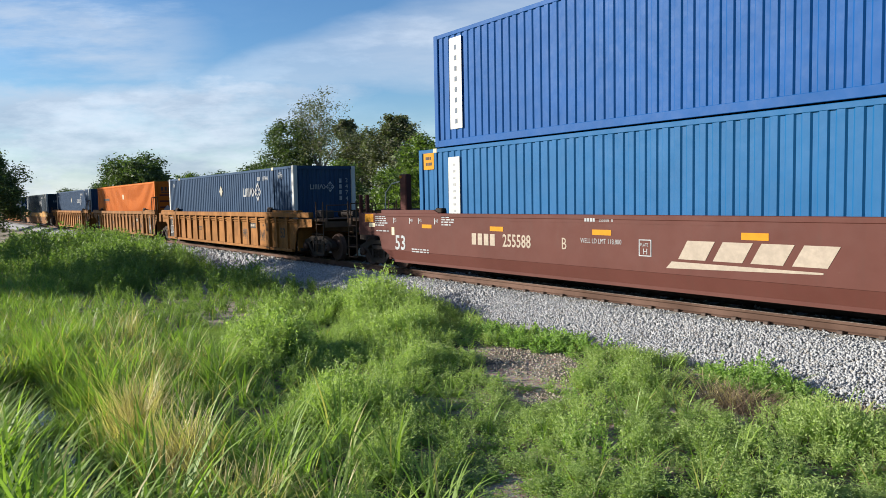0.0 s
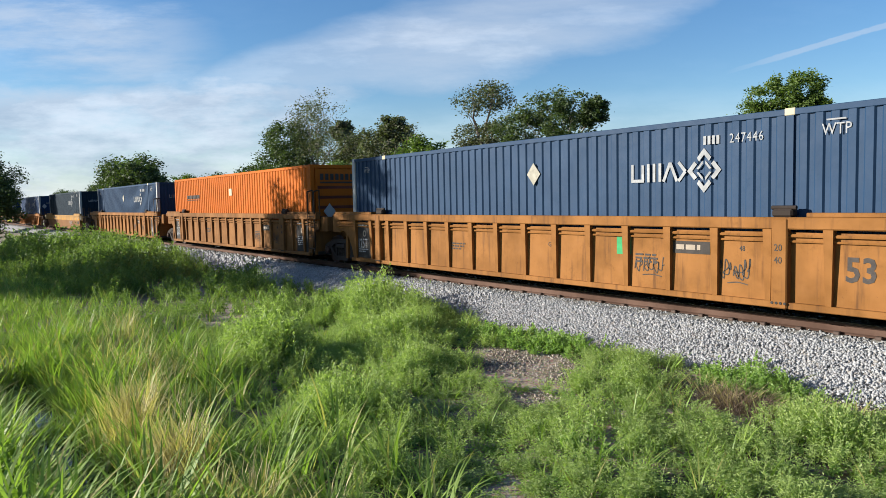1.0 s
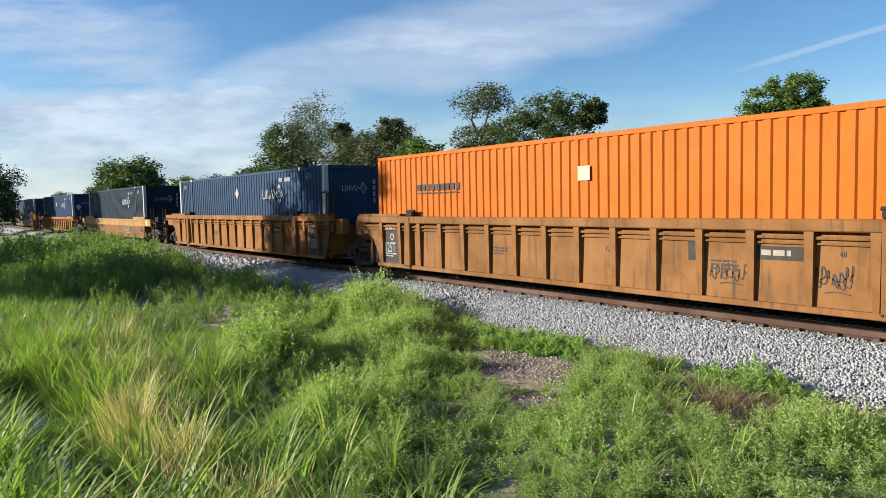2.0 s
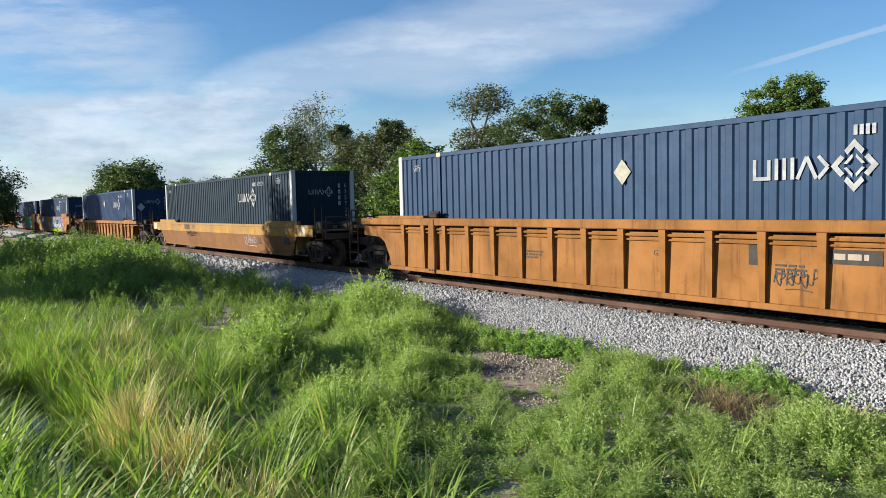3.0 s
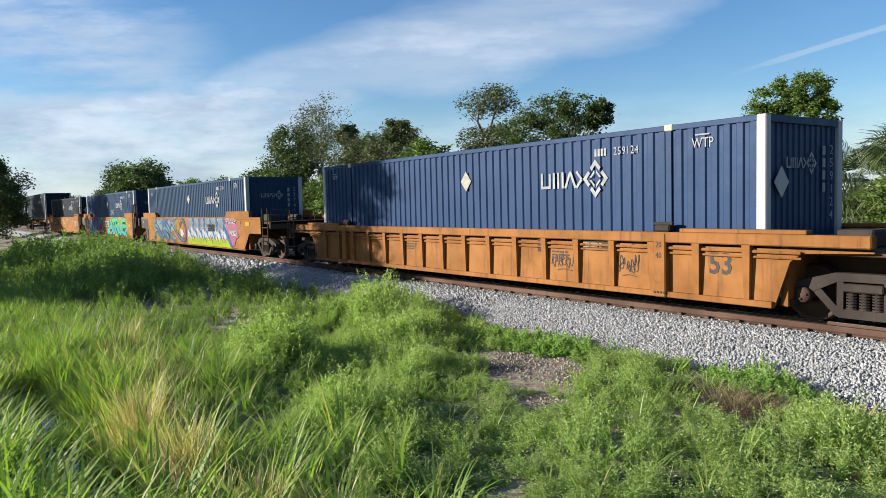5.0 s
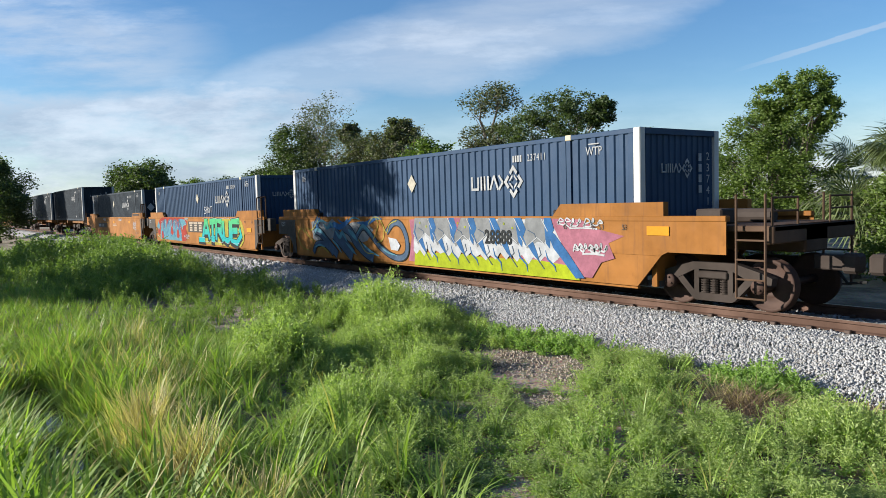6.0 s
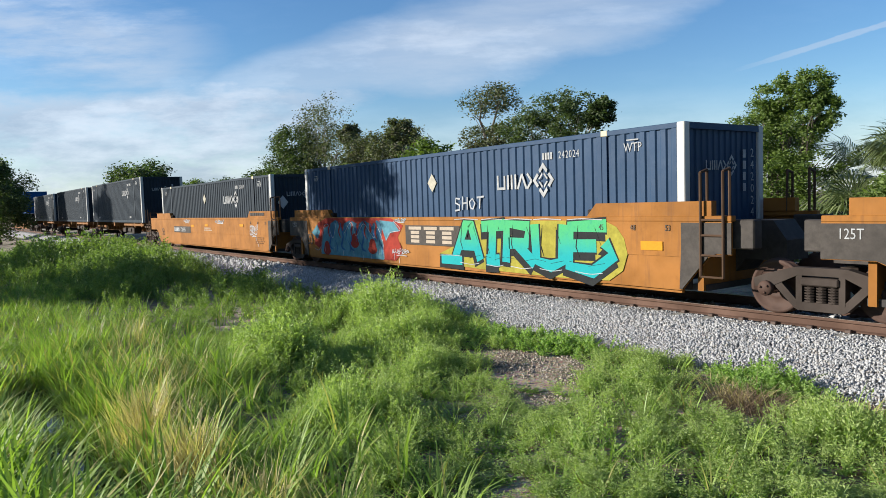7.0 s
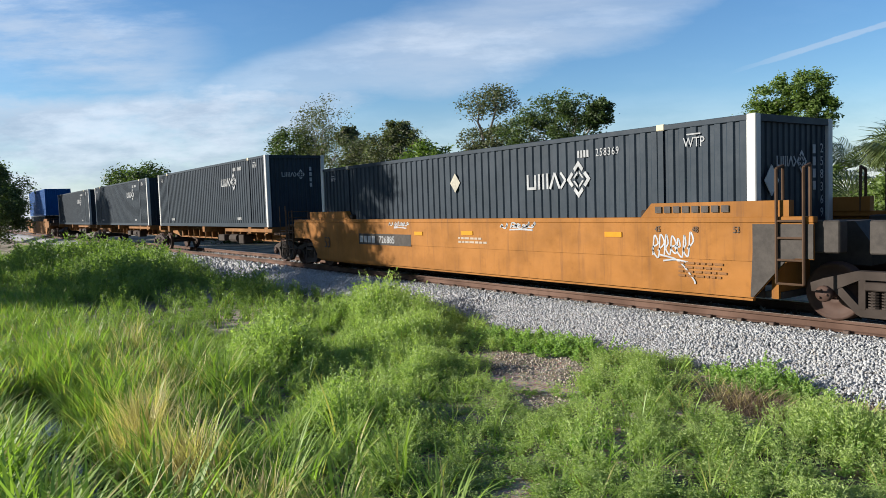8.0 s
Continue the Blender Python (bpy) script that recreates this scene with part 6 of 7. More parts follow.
tall_ladder(things["O"][0], 8.24, 8.74)
tall_ladder(things["B"][0], 8.24, 8.74)
maroon_marks()
for key in "AOBF":
    ribbed_marks(things[key][0], P_TAN if key == "A" else None)
panel_marks(things["A"][0], -1, "125T")
panel_marks(things["O"][0], 1, "")
panel_marks(things["O"][0], -1, "125T")
panel_marks(things["B"][0], 1, "")
orange_marks()
dull_yellow_marks()
turquoise_piece(things["D"][0])
red_piece(things["D"][0])
white_piece(things["G"][0])
plate_marks()


# ---- plants of the field ----
def planted(protos, which, places, yaw, wide, tall):
    """Many plants from a few patterns, each turned, widened and raised on its own."""
    vs, ts, k = [], [], 0
    for i, (v, t) in enumerate(protos):
        s = np.nonzero(which == i)[0]
        if not len(s):
            continue
        c, d = np.cos(yaw[s])[:, None], np.sin(yaw[s])[:, None]
        x, y, z = v[:, 0][None], v[:, 1][None], v[:, 2][None]
        w = np.stack([(x * c - y * d) * wide[s, None] + places[s, 0, None], (x * d + y * c) * wide[s, None] + places[s, 1, None], z * tall[s, None] + places[s, 2, None]], 2)
        vs.append(w.reshape(-1, 3))
        ts.append((t[None] + len(v) * np.arange(len(s))[:, None, None]).reshape(-1, 3) + k)
        k += len(v) * len(s)
    return np.concatenate(vs), np.concatenate(ts)


def blade(rng, out_v, out_t, root, yaw, length, width, bend, segs=3, up=0.25):
    """One grass blade: a tapering strip that leaves the ground at a slant and bends over."""
    d = np.array([math.cos(yaw), math.sin(yaw), 0])
    side = np.array([-d[1], d[0], 0]) * width / 2
    p, a, k = np.array(root, float), up, sum(len(v) for v in out_v)
    pts = []
    for i in range(segs + 1):
        w = (1 - (i / segs) ** 1.7)
        if i < segs:
            pts += [p - side * max(w, 0.15), p + side * max(w, 0.15)]
        else:
            pts.append(p.copy())
        p = p + length / segs * np.array([d[0] * math.sin(a), d[1] * math.sin(a), math.cos(a)])
        a += bend / segs
    t = []
    for i in range(segs - 1):
        j = 2 * i
        t += [(k + j, k + j + 1, k + j + 3), (k + j, k + j + 3, k + j + 2)]
    j = 2 * (segs - 1)
    t.append((k + j, k + j + 1, k + j + 2))
    out_v.append(np.array(pts))
    out_t.append(np.array(t))


def tuft(seed, n, length, width, spread, bend, up, segs=3):
    rng = np.random.default_rng(seed)
    v, t = [], []
    for _ in range(n):
        yaw, r = rng.uniform(0, 2 * math.pi), spread * math.sqrt(rng.uniform())
        blade(rng, v, t, (r * math.cos(yaw + 0.4), r * math.sin(yaw + 0.4), 0), yaw + rng.normal(0, 0.5), length * rng.uniform(0.55, 1.1), width * rng.uniform(0.7, 1.2), bend * rng.uniform(0.4, 1.5), segs, up * rng.uniform(0.3, 1.6))
    return np.concatenate(v), np.concatenate(t)


def feathery(seed, stems=9, leaves=23, size=0.080, slim=0.19, lean=0.40):
    """A bushy weed one unit high: upright stems set all round with small narrow leaves."""
    rng = np.random.default_rng(seed)
    v, t, k = [], [], 0
    for s in range(stems):
        yaw, tilt = rng.uniform(0, 2 * math.pi), lean * math.sqrt(rng.uniform())
        h = rng.uniform(0.68, 1.05) * (1 - 0.3 * tilt)
        d = np.array([math.cos(yaw) * math.sin(tilt), math.sin(yaw) * math.sin(tilt), math.cos(tilt)])
        root = 0.09 * rng.normal(size=3) * [1, 1, 0]
        curl = 0.12 * rng.normal(size=3) * [1, 1, 0]
        along = lambda f: root + d * h * f + curl * f * f
        q = [along(f) for f in (0, 0.5, 1.0)]
        o = np.array([0.005, 0.004, 0])
        v += [q[0] - o, q[0] + o, q[1] - o, q[1] + o, q[2]]
        t += [(k, k + 1, k + 3), (k, k + 3, k + 2), (k + 2, k + 3, k + 4)]
        k += 5
        for i in range(leaves):
            f = rng.uniform(0.10, 1.0) ** 0.75
            p = along(f)
            a = rng.uniform(0, 2 * math.pi)
            rise = rng.uniform(0.15, 1.1)
            out = np.array([math.cos(a) * math.cos(rise), math.sin(a) * math.cos(rise), math.sin(rise)])
            ln = size * rng.uniform(0.7, 1.5) * (1.35 - 0.7 * f)
            off = 0.16 * (1 - f) ** 1.2 * rng.uniform() * np.array([math.cos(a), math.sin(a), 0.3])
            sd = np.cross(out, rng.normal(size=3))
            sd *= slim * ln / (np.linalg.norm(sd) + 1e-9)
            v += [p + off, p + off + out * ln * 0.5 + sd, p + off + out * ln, p + off + out * ln * 0.5 - sd]
            t += [(k, k + 1, k + 2), (k, k + 2, k + 3)]
            k += 4
    return np.array(v), np.array(t)


MOUNDS = [(-14.8, -3.7, 1.6, 0.92), (-21.8, -4.3, 2.0, 0.90), (-12.3, -7.45, 1.15, 0.82), (-8.6, -8.05, 0.85, 0.60), (-37.0, -5.2, 6.0, 0.88), (-42.0, -7.6, 6.0, 0.92),
          (-26.0, -7.2, 3.4, 0.62), (-31.0, -6.0, 4.0, 0.78), (-16.8, -6.0, 1.5, 0.55), (-12.0, -5.1, 1.1, 0.62), (-18.0, -9.5, 2.2, 0.40), (-3.8, -4.5, 0.7, 0.45), (-10.0, -6.1, 0.7, 0.38),
          (-50.0, -6.5, 8.0, 0.75), (-6.8, -4.6, 0.7, 0.26), (-5.6, -6.6, 0.8, 0.22), (-9.5, -8.95, 0.75, -0.42), (-8.0, -7.0, 0.65, -0.30), (-10.6, -6.9, 0.5, -0.35), (-14.2, -5.6, 0.6, -0.35)]
BARE = [(-9.0, -4.3, 1.15), (-8.3, -4.9, 0.7), (-7.5, -5.65, 0.45), (-5.5, -3.8, 0.75), (-5.2, -4.3, 0.6), (-4.4, -2.75, 0.75), (-8.4, -11.3, 0.6), (-10.0, -11.3, 0.6), (-12.0, -11.3, 0.6), (-14.0, -11.3, 0.6), (-16.2, -11.3, 0.7)]


def canopy(x, y):
    h = 0.26 + 0.07 * wave(x, y, 1.1, 4) + 0.08 * wave(x, y, 3.1, 5)
    for mx, my, r, a in MOUNDS:
        h += a * math.exp(-(((x - mx) / r) ** 2 + ((y - my) / (0.75 * r)) ** 2))
    return max(0.14, h)


def edge_y(x):
    return -2.95 + 0.28 * math.sin(x * 0.9 + 0.5) + 0.2 * math.sin(x * 2.3) - (0.25 if x > -7 else 0)


def spots(rng, n, x0, x1, y0, y1, keep):
    out = []
    while len(out) < n:
        x, y = rng.uniform(x0, x1), rng.uniform(y0, y1)
        d = math.hypot(x, y + 12.6)
        ang = math.degrees(math.atan2(y + 12.6, -x))
        if d < 4.6 or ang < 1.0 or ang > 78 or y > edge_y(x):
            continue
        if any(math.hypot((x - bx) / 1.25, (y - by) / 0.8) < br * rng.uniform(0.75, 1.1) for bx, by, br in BARE):
            continue
        if rng.uniform() < keep(x, y, d):
            out.append((x, y, ground_z(x, y) - 0.02))
    return np.array(out)


def reedy(x, y):
    """How far a place belongs to the wet, grassy side of the field, with the straw clump left clear."""
    clear = math.exp(-(((x + 9.7) / 0.9) ** 2 + ((y + 10.5) / 0.42) ** 2)) + math.exp(-(((x + 8.0) / 0.7) ** 2 + ((y + 10.3) / 0.35) ** 2))
    return max(0.0, 1 - 1.3 * clear) * 1 / (1 + math.exp((y + 9.95 + 0.11 * (x + 9) + 0.30 * wave(x, y, 0.8, 3)) * 2.2))


def grow(name, label, category, material, protos, pts, rng, wide, tall):
    n = len(pts)
    v, t = planted(protos, rng.integers(0, len(protos), n), pts, rng.uniform(0, 2 * math.pi, n), wide, tall)
    from_arrays(name, v, t, material, "stuff", label, category)


def make_field():
    rng = np.random.default_rng(11)
    weeds = [feathery(s) for s in range(4)] + [feathery(20 + s, 9, 23, 0.068, 0.20, 0.20) for s in range(4)]
    near = spots(rng, 3000, -16, 2, -12, -2.5, lambda x, y, d: (1 - 0.65 * reedy(x, y)) * (0.35 + 0.65 * (wave(x, y, 2.4, 8) > -0.25)))
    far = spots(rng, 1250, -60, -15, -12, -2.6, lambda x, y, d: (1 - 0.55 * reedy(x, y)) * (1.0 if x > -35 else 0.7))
    hs = np.array([canopy(p[0], p[1]) for p in near]) * rng.uniform(0.68, 1.18, len(near))
    grow("feathery_weeds", "thick stand of feathery green weeds", "weeds", M_WEED, weeds, near, rng, np.maximum(0.55, hs * 0.95), hs)
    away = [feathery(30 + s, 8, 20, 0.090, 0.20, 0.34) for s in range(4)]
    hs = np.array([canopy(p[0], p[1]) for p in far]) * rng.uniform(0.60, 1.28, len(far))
    # the shade over these weeds is put into their leaf tones
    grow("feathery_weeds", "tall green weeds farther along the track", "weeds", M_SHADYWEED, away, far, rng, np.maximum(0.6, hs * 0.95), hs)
    low = [feathery(40 + s, 5, 22, 0.088, 0.42, 0.8) for s in range(4)]
    pts = spots(rng, 1150, -16, 2, -12, -2.5, lambda x, y, d: 1 - 0.6 * reedy(x, y))
    hs = np.array([canopy(p[0], p[1]) for p in pts]) * rng.uniform(0.35, 0.8, len(pts))
    grow("leafy_undergrowth", "low leafy undergrowth between taller weeds", "undergrowth", M_CREEPER, low, pts, rng, np.maximum(0.40, hs), hs)
    grass = [tuft(60 + s, 14, 0.62, 0.0185, 0.14, 0.9, 0.30) for s in range(5)]
    near = spots(rng, 1150, -17, 2, -12.3, -2.6, lambda x, y, d: 0.05 + 0.95 * reedy(x, y))
    far = spots(rng, 1100, -60, -16, -12, -2.8, lambda x, y, d: 0.35 + 0.65 * reedy(x, y))
    wet = spots(rng, 380, -32, -13, -12.0, -9.0, lambda x, y, d: 1.0)
    pts = np.concatenate([near, far, wet])
    hs = np.array([0.45 + 1.05 * canopy(p[0], p[1]) for p in pts]) * rng.uniform(0.75, 1.25, len(pts))
    grow("field_grass", "long bright-green field grass among the weeds", "grass", M_GRASS, grass, pts, rng, np.full(len(pts), 1.1), hs)
    reeds = [tuft(80 + s, 13, 0.98, 0.031, 0.16, 1.1, 0.30, 5) for s in range(5)]
    pts = spots(rng, 270, -16, -3.5, -12.5, -8.5, lambda x, y, d: reedy(x, y - 0.7))
    hs = rng.uniform(0.65, 1.25, len(pts))
    grow("reeds", "tall arching bright-green reeds by the ditch", "reeds", M_REED, reeds, pts, rng, np.full(len(pts), 1.0), hs)
    tallr = [tuft(200 + s, 10, 1.12, 0.043, 0.14, 1.05, 0.33, 6) for s in range(4)]
    pts = [(rng.uniform(-9.5, -5.6), rng.uniform(-12.35, -11.75), 0) for _ in range(58)] + [(rng.uniform(-7.2, -5.4), rng.uniform(-12.2, -10.6), 0) for _ in range(14)]
    pts = np.array([(x, y, ground_z(x, y) - 0.02) for x, y, _ in pts])
    grow("broad_reeds", "broad glossy green reeds at the ditch edge", "reeds", M_REED, tallr, pts, rng, np.full(len(pts), 1.15), rng.uniform(0.85, 1.3, len(pts)))
    straw = [tuft(90 + s, 17, 0.78, 0.017, 0.15, 0.7, 0.26) for s in range(4)]
    pts = [(cx + r * rng.normal(), cy + 0.5 * r * rng.normal(), 0) for cx, cy, r, n in ((-10.0, -10.45, 0.36, 44), (-7.9, -10.40, 0.22, 22), (-12.5, -9.7, 0.8, 20), (-5.6, -3.75, 0.35, 16), (-15.5, -9.3, 1.3, 18), (-8.6, -3.2, 0.4, 6), (-6.3, -10.3, 0.5, 10)) for _ in range(n)]
    pts = np.array([(x, y, ground_z(x, y) - 0.02) for x, y, _ in pts])
    hs = rng.uniform(0.75, 1.3, len(pts)) * np.where(pts[:, 1] > -6, 0.35, 1.0)
    grow("dry_grass", "clumps of dry straw-coloured grass", "dry grass", M_STRAW, straw, pts, rng, np.where(pts[:, 1] > -6, 0.9, 1.0), hs)
    brush = [tuft(400 + s, 26, 0.55, 0.009, 0.20, 1.2, 0.75) for s in range(3)]
    pts = np.array([(x, y, ground_z(x, y) - 0.01) for x, y in ((-5.15 + 0.36 * rng.normal(), -4.25 + 0.26 * rng.normal()) for _ in range(34))])
    grow("dead_brush", "tangle of brown dead stems beside the ballast", "dead brush", M_DEAD, brush, pts, rng, np.full(len(pts), 1.0), rng.uniform(0.5, 1.0, len(pts)))
    short = [tuft(300 + s, 22, 0.30, 0.008, 0.16, 0.8, 0.5) for s in range(3)]
    pts = []
    while len(pts) < 900:
        x, y = rng.uniform(-7, 9), rng.uniform(-21, -5)
        d, ang = math.hypot(x, y + 12.6), math.degrees(math.atan2(y + 12.6, -x))
        if not (1.0 <= ang <= 78 and d > 4.4) and y < edge_y(x) - 0.5:
            pts.append((x, y, ground_z(x, y) - 0.02))
    grow("short_grass", "short green grass on the bank", "grass", M_GRASS, short, np.array(pts), rng, np.full(900, 1.3), rng.uniform(0.4, 0.8, 900))
    vine = [feathery(120 + s, 8, 26, 0.085, 0.5, 1.0) for s in range(3)]
    pts = [(cx + r * rng.normal(), cy + 0.45 * r * rng.normal(), 0) for cx, cy, r, n in ((-9.2, -3.2, 0.45, 70), (-5.7, -3.05, 0.35, 50), (-10.6, -3.5, 0.5, 40), (-5.3, -3.3, 0.3, 16)) for _ in range(n)]
    pts = np.array([(x, y, ground_z(x, y) - 0.02) for x, y, _ in pts])
    grow("creeper_patch", "dense patch of broad-leaved green creeper at the ballast edge", "creeper", M_CREEPER, vine, pts, rng, np.full(len(pts), 0.42), rng.uniform(0.2, 0.42, len(pts)))


make_field()


# ---- trees and shrubs ----
def crown_leaves(rng, lobes, per_lobe, size, clumps=26, loose=0.16):
    """Leaves in many small clumps over the shells of a few lobes (x, y, z, radius, height radius)."""
    vs, ts, k = [], [], 0
    for lx, ly, lz, r, rz in lobes:
        d = rng.normal(size=(clumps, 3))
        d /= np.linalg.norm(d, axis=1)[:, None]
        d *= rng.uniform(0.45, 1.08, (clumps, 1)) ** 0.7
        c = np.array([lx, ly, lz]) + d * [r, r, rz]
        n = per_lobe
        p = c[rng.integers(0, clumps, n)] + rng.normal(size=(n, 3)) * r * loose * [1, 1, 0.7]
        a = rng.normal(size=(n, 3))
        a /= np.linalg.norm(a, axis=1)[:, None]
        a[:, 2] *= 0.6
        b = np.cross(a, rng.normal(size=(n, 3)))
        b /= np.linalg.norm(b, axis=1)[:, None]
        s = size * rng.uniform(0.6, 1.3, (n, 1))
        v = np.stack([p - a * s, p + b * s * 0.45, p + a * s, p - b * s * 0.45], 1)
        t = np.array([(0, 1, 2), (0, 2, 3)])[None] + 4 * np.arange(n)[:, None, None]
        vs.append(v.reshape(-1, 3))
        ts.append(t.reshape(-1, 3) + k)
        k += 4 * n
    return np.concatenate(vs), np.concatenate(ts)


def limb(bm, p, q, r0, r1, rng, n=4, sag=0.12):
    p, q = Vector(p), Vector(q)
    last, lr = p, r0
    ln = (q - p).length
    for i in range(1, n + 1):
        f = i / n
        nx = p.lerp(q, f) + (Vector(rng.normal(size=3)) * sag * ln * 0.35 if i < n else Vector())
        r = r0 + (r1 - r0) * f
        rod(bm, last, nx, lr, 7, r)
        last, lr = nx, r
    return last


def make_tree(name, label, x, y, lobes, leaf, bark, per_lobe, size, seed, trunk=None, loose=0.16, clumps=26, category="tree"):
    """A tree at (x, y); the lobes' places count from its foot."""
    rng = np.random.default_rng(seed)
    z = ground_z(x, y) - 0.05
    tree = tagged(new(name), label, category, "trees and shrubs along the line")
    tree.matrix_basis = pose(x, y, z)
    bm = bmesh.new()
    low = min(l[2] - l[4] for l in lobes)
    top = max(l[2] for l in lobes)
    fork = Vector(trunk or (0, 0, max(0.5, low * 0.9)))
    limb(bm, (0, 0, 0), fork, 0.05 * top ** 0.8, 0.034 * top ** 0.8, rng)
    for lx, ly, lz, r, rz in lobes:
        tip = limb(bm, fork, (lx, ly, lz), 0.026 * top ** 0.8, 0.03, rng)
        for _ in range(6):
            d = rng.normal(size=3)
            d /= np.linalg.norm(d)
            limb(bm, fork.lerp(Vector((lx, ly, lz)), rng.uniform(0.5, 1.0)), (lx + d[0] * r * 0.85, ly + d[1] * r * 0.85, lz + d[2] * rz * 0.85), 0.03, 0.008, rng, 3)
    part("trunk", bm, bark, tree)
    v, t = crown_leaves(rng, lobes, int(per_lobe * 1.9), size * 0.68, int(clumps * 1.5), loose * 0.9)
    crown = from_arrays("crown", v, t, leaf, "", "")
    crown.parent = tree
    return tree


def make_palm(x, y, h, seed, fronds=24, reach=1.5):
    """A cabbage palm: ringed trunk and a head of folded fan fronds, the old ones hanging."""
    rng = np.random.default_rng(seed)
    z = ground_z(x, y) - 0.05
    palm = tagged(new("cabbage_palm"), "cabbage palm with drooping fan fronds", "palm", "palms along the line")
    palm.matrix_basis = pose(x, y, z)
    bm = bmesh.new()
    for i in range(10):
        rod(bm, (0, 0, h * i / 10), (0, 0, h * (i + 1) / 10), 0.17 + 0.02 * (i % 2), 9)
    part("trunk", bm, M_BARK, palm)
    vs, ts, k = [], [], 0
    for i in range(fronds):
        yaw, el = rng.uniform(0, 2 * math.pi), rng.uniform(-1.0, 1.25)
        out = np.array([math.cos(yaw) * math.cos(el), math.sin(yaw) * math.cos(el), math.sin(el)])
        hub = np.array([0, 0, h]) + out * reach * 0.55
        side = np.cross(out, [0, 0, 1])
        side /= np.linalg.norm(side)
        up = np.cross(side, out)
        vs.append(np.array([np.array([0, 0, h]) - side * 0.02, np.array([0, 0, h]) + side * 0.02, hub]))
        ts.append(np.array([(0, 1, 2)]) + k)
        k += 3
        for j in range(26):
            a = -1.9 + 3.8 * j / 25
            d = out * math.cos(a) + side * math.sin(a)
            ln = reach * (0.75 + 0.25 * math.cos(a)) * rng.uniform(0.85, 1.05)
            mid = hub + d * ln * 0.55 + up * 0.05
            tip = hub + d * ln + np.array([0, 0, -0.38 * ln * rng.uniform(0.5, 1.3)])
            w = np.cross(d, up) * 0.028
            vs.append(np.array([hub, mid - w, mid + w, tip]))
            ts.append(np.array([(0, 1, 2), (1, 3, 2)]) + k)
            k += 4
    head = from_arrays("fronds", np.concatenate(vs), np.concatenate(ts), M_PALM, "", "")
    head.parent = palm


def make_trees():
    make_tree("oak_tree", "dense dark-green oak behind the track", -64.0, 16, [(-1.5, 0, 6.6, 2.8, 2.3), (0.6, 0.8, 8.2, 2.6, 2.1), (2.2, -0.6, 5.6, 2.2, 2.0), (-2.8, 0.5, 4.3, 2.0, 1.5), (0.5, 0, 4.0, 2.8, 1.8)], M_OAK, M_BARK, 3200, 0.20, 1)
    make_tree("sparse_tree", "thin-leaved greyish tree rising over an oak", -60.5, 17.5, [(-1.0, 0, 10.2, 2.0, 2.0), (1.2, 0, 10.6, 2.0, 2.2), (2.4, 0.5, 7.6, 2.0, 1.9), (0, 0, 7.2, 2.0, 1.8)], M_GREY, M_PALEBARK, 900, 0.16, 2, loose=0.24)
    make_tree("oak_tree", "greyish-green oak with a broken outline", -53.6, 18, [(-2.2, 0, 7.2, 2.0, 2.0), (0.2, 0, 6.6, 2.2, 1.9), (-2.6, 0.5, 4.6, 2.2, 1.8), (0.6, 0, 4.2, 2.4, 1.9), (-2.3, 0, 8.9, 0.9, 0.8)], M_GREY, M_BARK, 2600, 0.18, 3)
    make_tree("oak_tree", "greyish-green oak with a broken outline", -48.0, 18, [(-0.9, 0, 7.2, 2.2, 2.0), (1.6, 0, 6.6, 2.1, 1.8), (0.4, 0, 8.2, 1.4, 1.1), (0.6, 0, 3.9, 2.5, 2.0), (2.6, 0, 4.8, 1.2, 1.2)], M_GREY, M_BARK, 2600, 0.18, 4)
    make_tree("leaning_tree", "slender leaning tree with a loose open crown", -34.2, 14.4, [(1.1, 0, 8.6, 1.25, 0.9), (2.4, 0.2, 8.5, 1.1, 0.8), (0.2, 0, 6.5, 0.9, 0.8), (2.6, 0, 6.6, 0.8, 0.7), (1.3, 0.2, 5.7, 0.9, 0.6)], M_GREY, M_BARK, 820, 0.13, 5, trunk=(1.0, 0, 5.0), loose=0.22)
    make_tree("oak_tree", "rounded dense green oak", -27.0, 14, [(-1.6, 0, 6.2, 1.6, 1.5), (0.3, 0.2, 7.0, 1.7, 1.35), (1.9, 0, 6.6, 1.4, 1.3), (3.1, 0.2, 6.9, 0.7, 0.7), (-2.6, 0, 5.0, 1.3, 1.0), (-1.9, 0, 4.4, 1.5, 1.3), (0.3, 0, 4.4, 1.9, 1.6), (2.1, 0, 4.7, 1.3, 1.1)], M_OAK, M_PALEBARK, 2500, 0.125, 6)
    make_tree("oak_tree", "dark bushy oak with a pale leaning trunk", -22.4, 13.2, [(0.2, 0, 4.2, 1.5, 1.2), (1.7, 0.3, 4.6, 1.2, 1.1), (2.4, 0, 3.2, 1.4, 1.2), (-1.0, 0.4, 3.0, 1.6, 1.4)], M_OAK, M_PALEBARK, 2100, 0.12, 7)
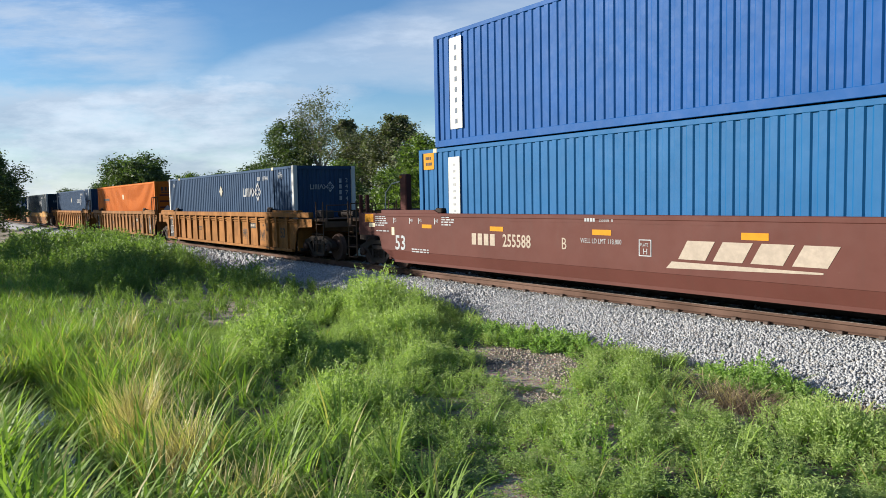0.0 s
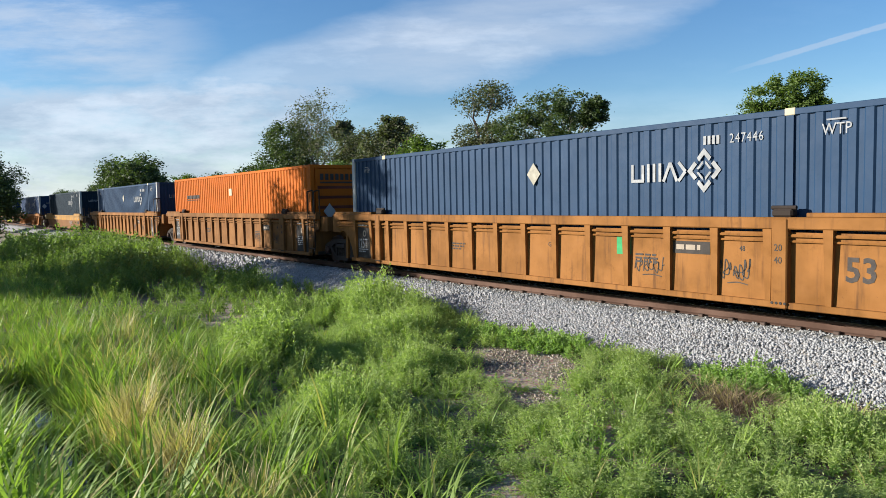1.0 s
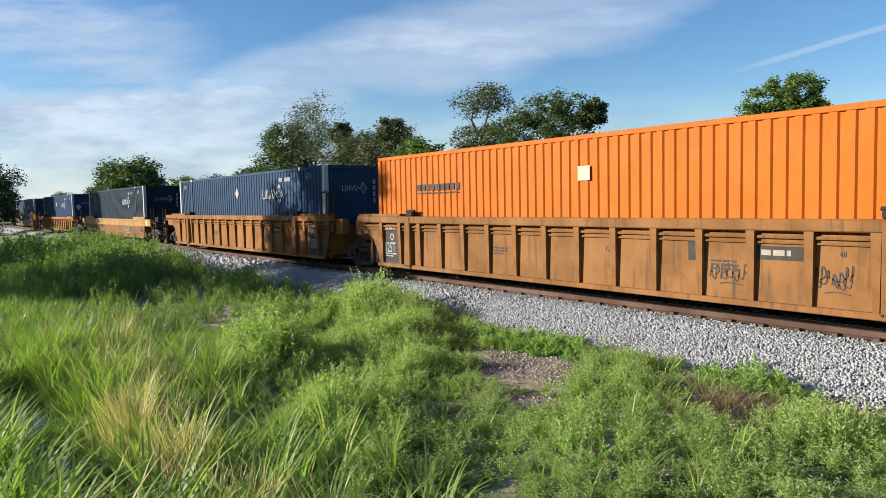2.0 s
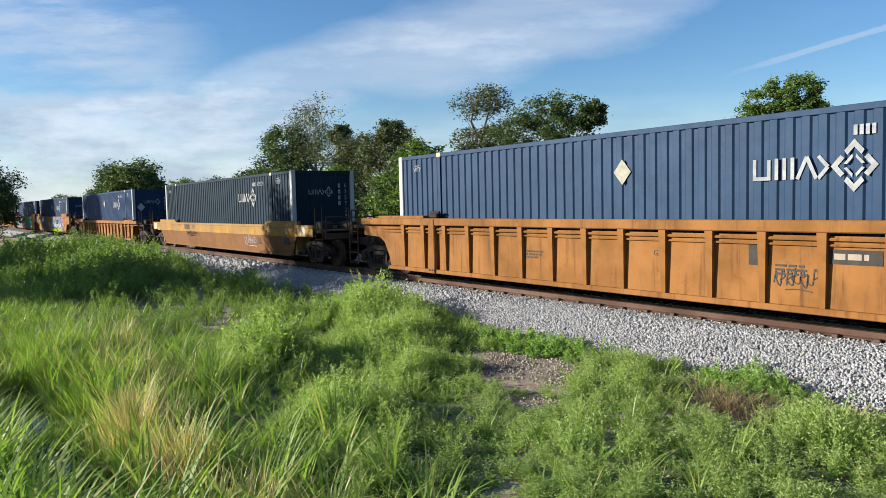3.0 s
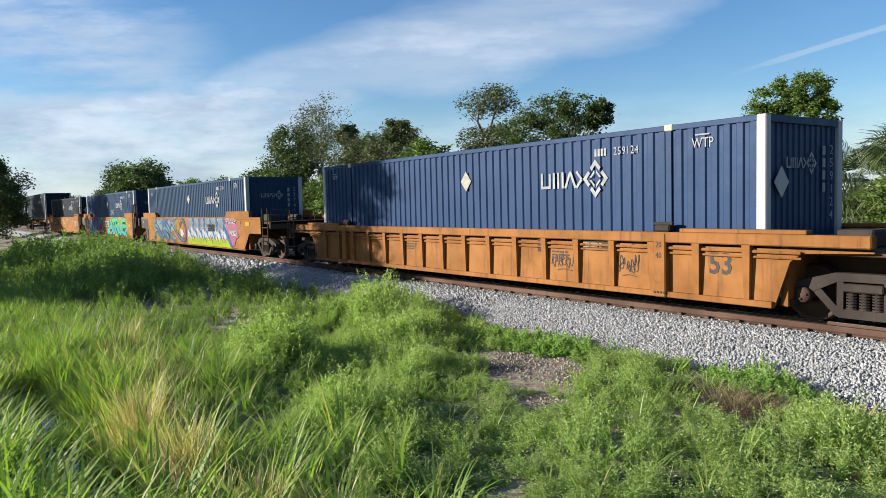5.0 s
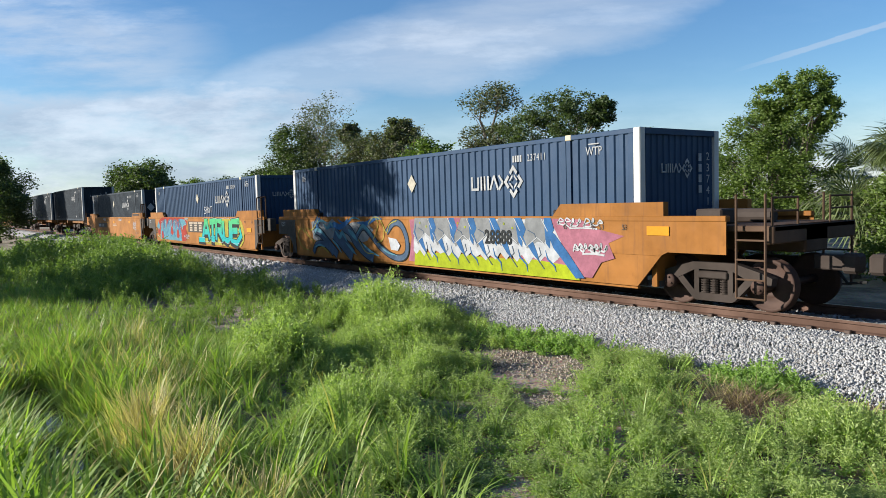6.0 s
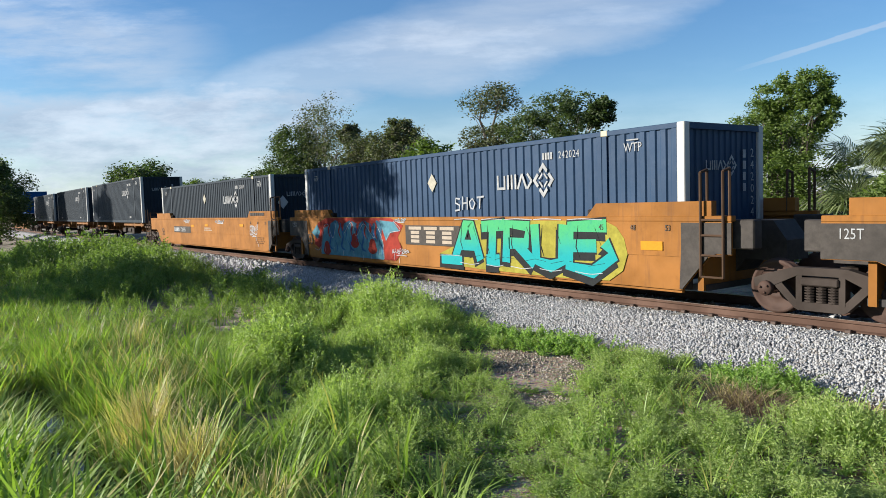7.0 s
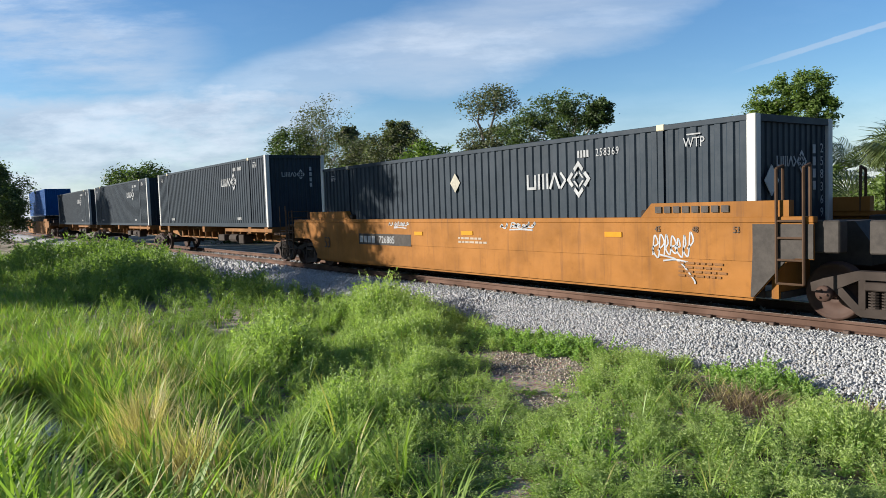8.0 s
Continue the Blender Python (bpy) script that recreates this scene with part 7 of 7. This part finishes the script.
    make_tree("vine_covered_tree", "tall tree smothered in bright green vines", -13.6, 11.2, [(0.3, 0, 5.9, 0.85, 0.7), (1.25, 0.1, 6.1, 0.75, 0.6), (1.7, 0, 5.3, 0.6, 0.7), (-0.3, -0.2, 5.0, 0.95, 0.8), (0.7, 0, 4.6, 1.0, 0.9), (-1.0, -0.2, 3.8, 0.95, 0.9), (0.2, -0.3, 3.4, 1.1, 1.0), (1.2, 0, 3.4, 0.9, 0.9), (-1.5, -0.3, 2.3, 1.0, 0.9), (-0.2, -0.5, 1.9, 1.2, 1.0), (1.1, -0.3, 1.9, 1.1, 1.0), (-0.2, -0.4, 0.7, 1.7, 0.8)], M_BRUSH, M_BARK, 2600, 0.085, 8, clumps=34)
    snag = tagged(new("dead_tree"), "bare pale dead trunk leaning over the thicket", "dead tree", "trees and shrubs along the line")
    snag.matrix_basis = pose(-18.1, 9.9, ground_z(-18.1, 9.9) - 0.05)
    rng = np.random.default_rng(77)
    bm = bmesh.new()
    foot = limb(bm, (0, 0, 0), (-0.25, 0, 2.7), 0.13, 0.10, rng, 5, 0.05)
    bend_at = limb(bm, foot, (-0.75, 0, 3.9), 0.10, 0.085, rng, 4, 0.05)
    limb(bm, bend_at, (-1.9, 0, 5.3), 0.085, 0.04, rng, 4, 0.05)
    part("trunk", bm, M_PALEBARK, snag)
    bm = bmesh.new()
    arch = [(-0.75, 0, 3.95), (-0.15, 0, 4.15), (0.35, 0, 3.95), (0.6, 0, 3.5), (0.62, 0, 3.1)]
    bent(bm, arch, 0.022)
    part("branch", bm, M_PALEBARK, snag)
    low_oak = [(-1.8, 0, 3.6, 2.4, 1.7), (0.6, 0.3, 4.6, 2.4, 1.8), (2.8, 0, 5.4, 2.3, 1.9), (0.5, 0, 2.4, 3.2, 1.6)]
    make_tree("oak_tree", "low spreading dark-green oak beside a taller one", -74.0, 16.5, low_oak, M_OAK, M_BARK, 1900, 0.2, 61)
    for x, y, h, s in ((-9.6, 12.2, 3.4, 1), (-8.4, 11.4, 2.8, 2), (-14.3, 12.6, 4.3, 3), (-7.0, 12.8, 3.7, 4), (-10.7, 11.0, 2.0, 5), (-9.0, 13.4, 4.2, 6), (-11.4, 12.8, 3.0, 7)):
        make_palm(x, y, h, s)
    far = make_tree("oak_tree", "broad oak far down the line", -128, 17.4, [(-4, 0, 7.0, 4.5, 3.2), (1.5, 0, 8.0, 4.8, 3.0), (6.5, 0, 6.6, 4.0, 2.8), (-8, 0, 5.0, 4.0, 2.6), (2, 0, 4.5, 6.0, 2.5)], M_OAK, M_BARK, 2200, 0.42, 9)
    for x, y, s, r in ((-82, 17, 0.55, 40), (-92, 19, 0.6, 110), (-118, 22, 0.6, 70), (-185, 26, 0.8, 20), (-230, 24, 0.7, 200), (-260, 2, 0.75, 130), (-290, -14, 0.8, 300), (-215, 40, 0.9, 10)):
        copy_thing(far, pose(x, y, -0.7, 0, 0, r) @ Matrix.Scale(s, 4)).scale = (s, s, s)
    side = make_tree("oak_tree", "dark oak standing close beside the track", -85.0, -6.4, [(0, 0, 6.0, 3.0, 2.5), (1.8, 0.5, 4.4, 2.5, 2.1), (-1.6, 0, 4.2, 2.9, 2.3), (1.0, 0.3, 2.5, 2.6, 1.7), (0.3, -0.8, 7.3, 2.0, 1.4)], M_OAK, M_BARK, 2600, 0.21, 12)
    copy_thing(side, pose(-99, -6.6, -0.85, 0, 0, 140))
    shade = make_tree("oak_tree", "tall broad oak on the near side of the line", -32.3, -16.2, [(-1.2, 0, 8.0, 2.6, 2.4), (1.6, 0.5, 8.8, 2.4, 2.3), (0, -1.2, 10.6, 2.2, 1.8), (2.2, 0.8, 6.0, 2.0, 1.8), (-2.0, 0.4, 5.6, 2.0, 1.8), (0.8, 0.3, 3.4, 2.4, 1.6), (-2.2, 0.3, 3.0, 2.3, 1.6)], M_OAK, M_BARK, 2600, 0.2, 14)
    make_tree("shrub", "broad low thicket on the near side of the line", -45.0, -16.8, [(-2.6, 0, 2.6, 2.6, 1.7), (0.2, 0.3, 3.3, 2.6, 1.7), (2.8, 0, 2.5, 2.5, 1.6)], M_OAK, M_BARK, 2200, 0.2, 15, category="shrub")
    copy_thing(shade, pose(-74.0, -21.0, -0.85, 0, 0, 75))
    a = make_tree("shrub", "tangled green shrub along the far side of the track", -17.4, 11.6, [(-0.9, 0, 2.7, 1.3, 1.3), (0.7, 0.3, 3.4, 1.1, 1.1), (0.2, -0.5, 1.4, 1.7, 1.2), (1.5, 0.1, 1.9, 1.1, 1.2)], M_BRUSH, M_BARK, 1700, 0.125, 20, category="shrub")
    b = make_tree("shrub", "tangled dark shrub along the far side of the track", -22.5, 11.0, [(-0.9, 0, 1.9, 1.4, 1.2), (0.8, 0.3, 2.3, 1.3, 1.1), (0.2, -0.5, 1.0, 1.8, 1.0)], M_OAK, M_BARK, 1600, 0.135, 21, category="shrub")
    rnd = random.Random(3)
    for i in range(26):
        x = -5.0 - 3.1 * i - rnd.uniform(0, 1.2)
        if -14.8 < x < -11.0 or abs(x + 17.4) < 1 or abs(x + 22.5) < 1:
            continue
        s = rnd.uniform(0.8, 1.15) * (1 if x > -30 else 1.25)
        copy_thing(a if i % 2 else b, pose(x, 10.8 + rnd.uniform(-0.8, 2.0), -0.75, 0, 0, rnd.uniform(0, 360))).scale = (s, s, s)


make_trees()


def motions():
    """The whole train rolls by at one speed; its wheels turn with it."""
    for thing, x, z in moving:
        walk(thing, [(t, pose(x + SPEED * t, 0, z)) for t in range(9)])
    for wheel, wx in wheelsets:
        walk(wheel, [(k / FPS, pose(wx, 0, WHEEL_R) @ Matrix.Rotation(SPEED * k / FPS / WHEEL_R, 4, "Y")) for k in range(8 * FPS + 1)])


motions()
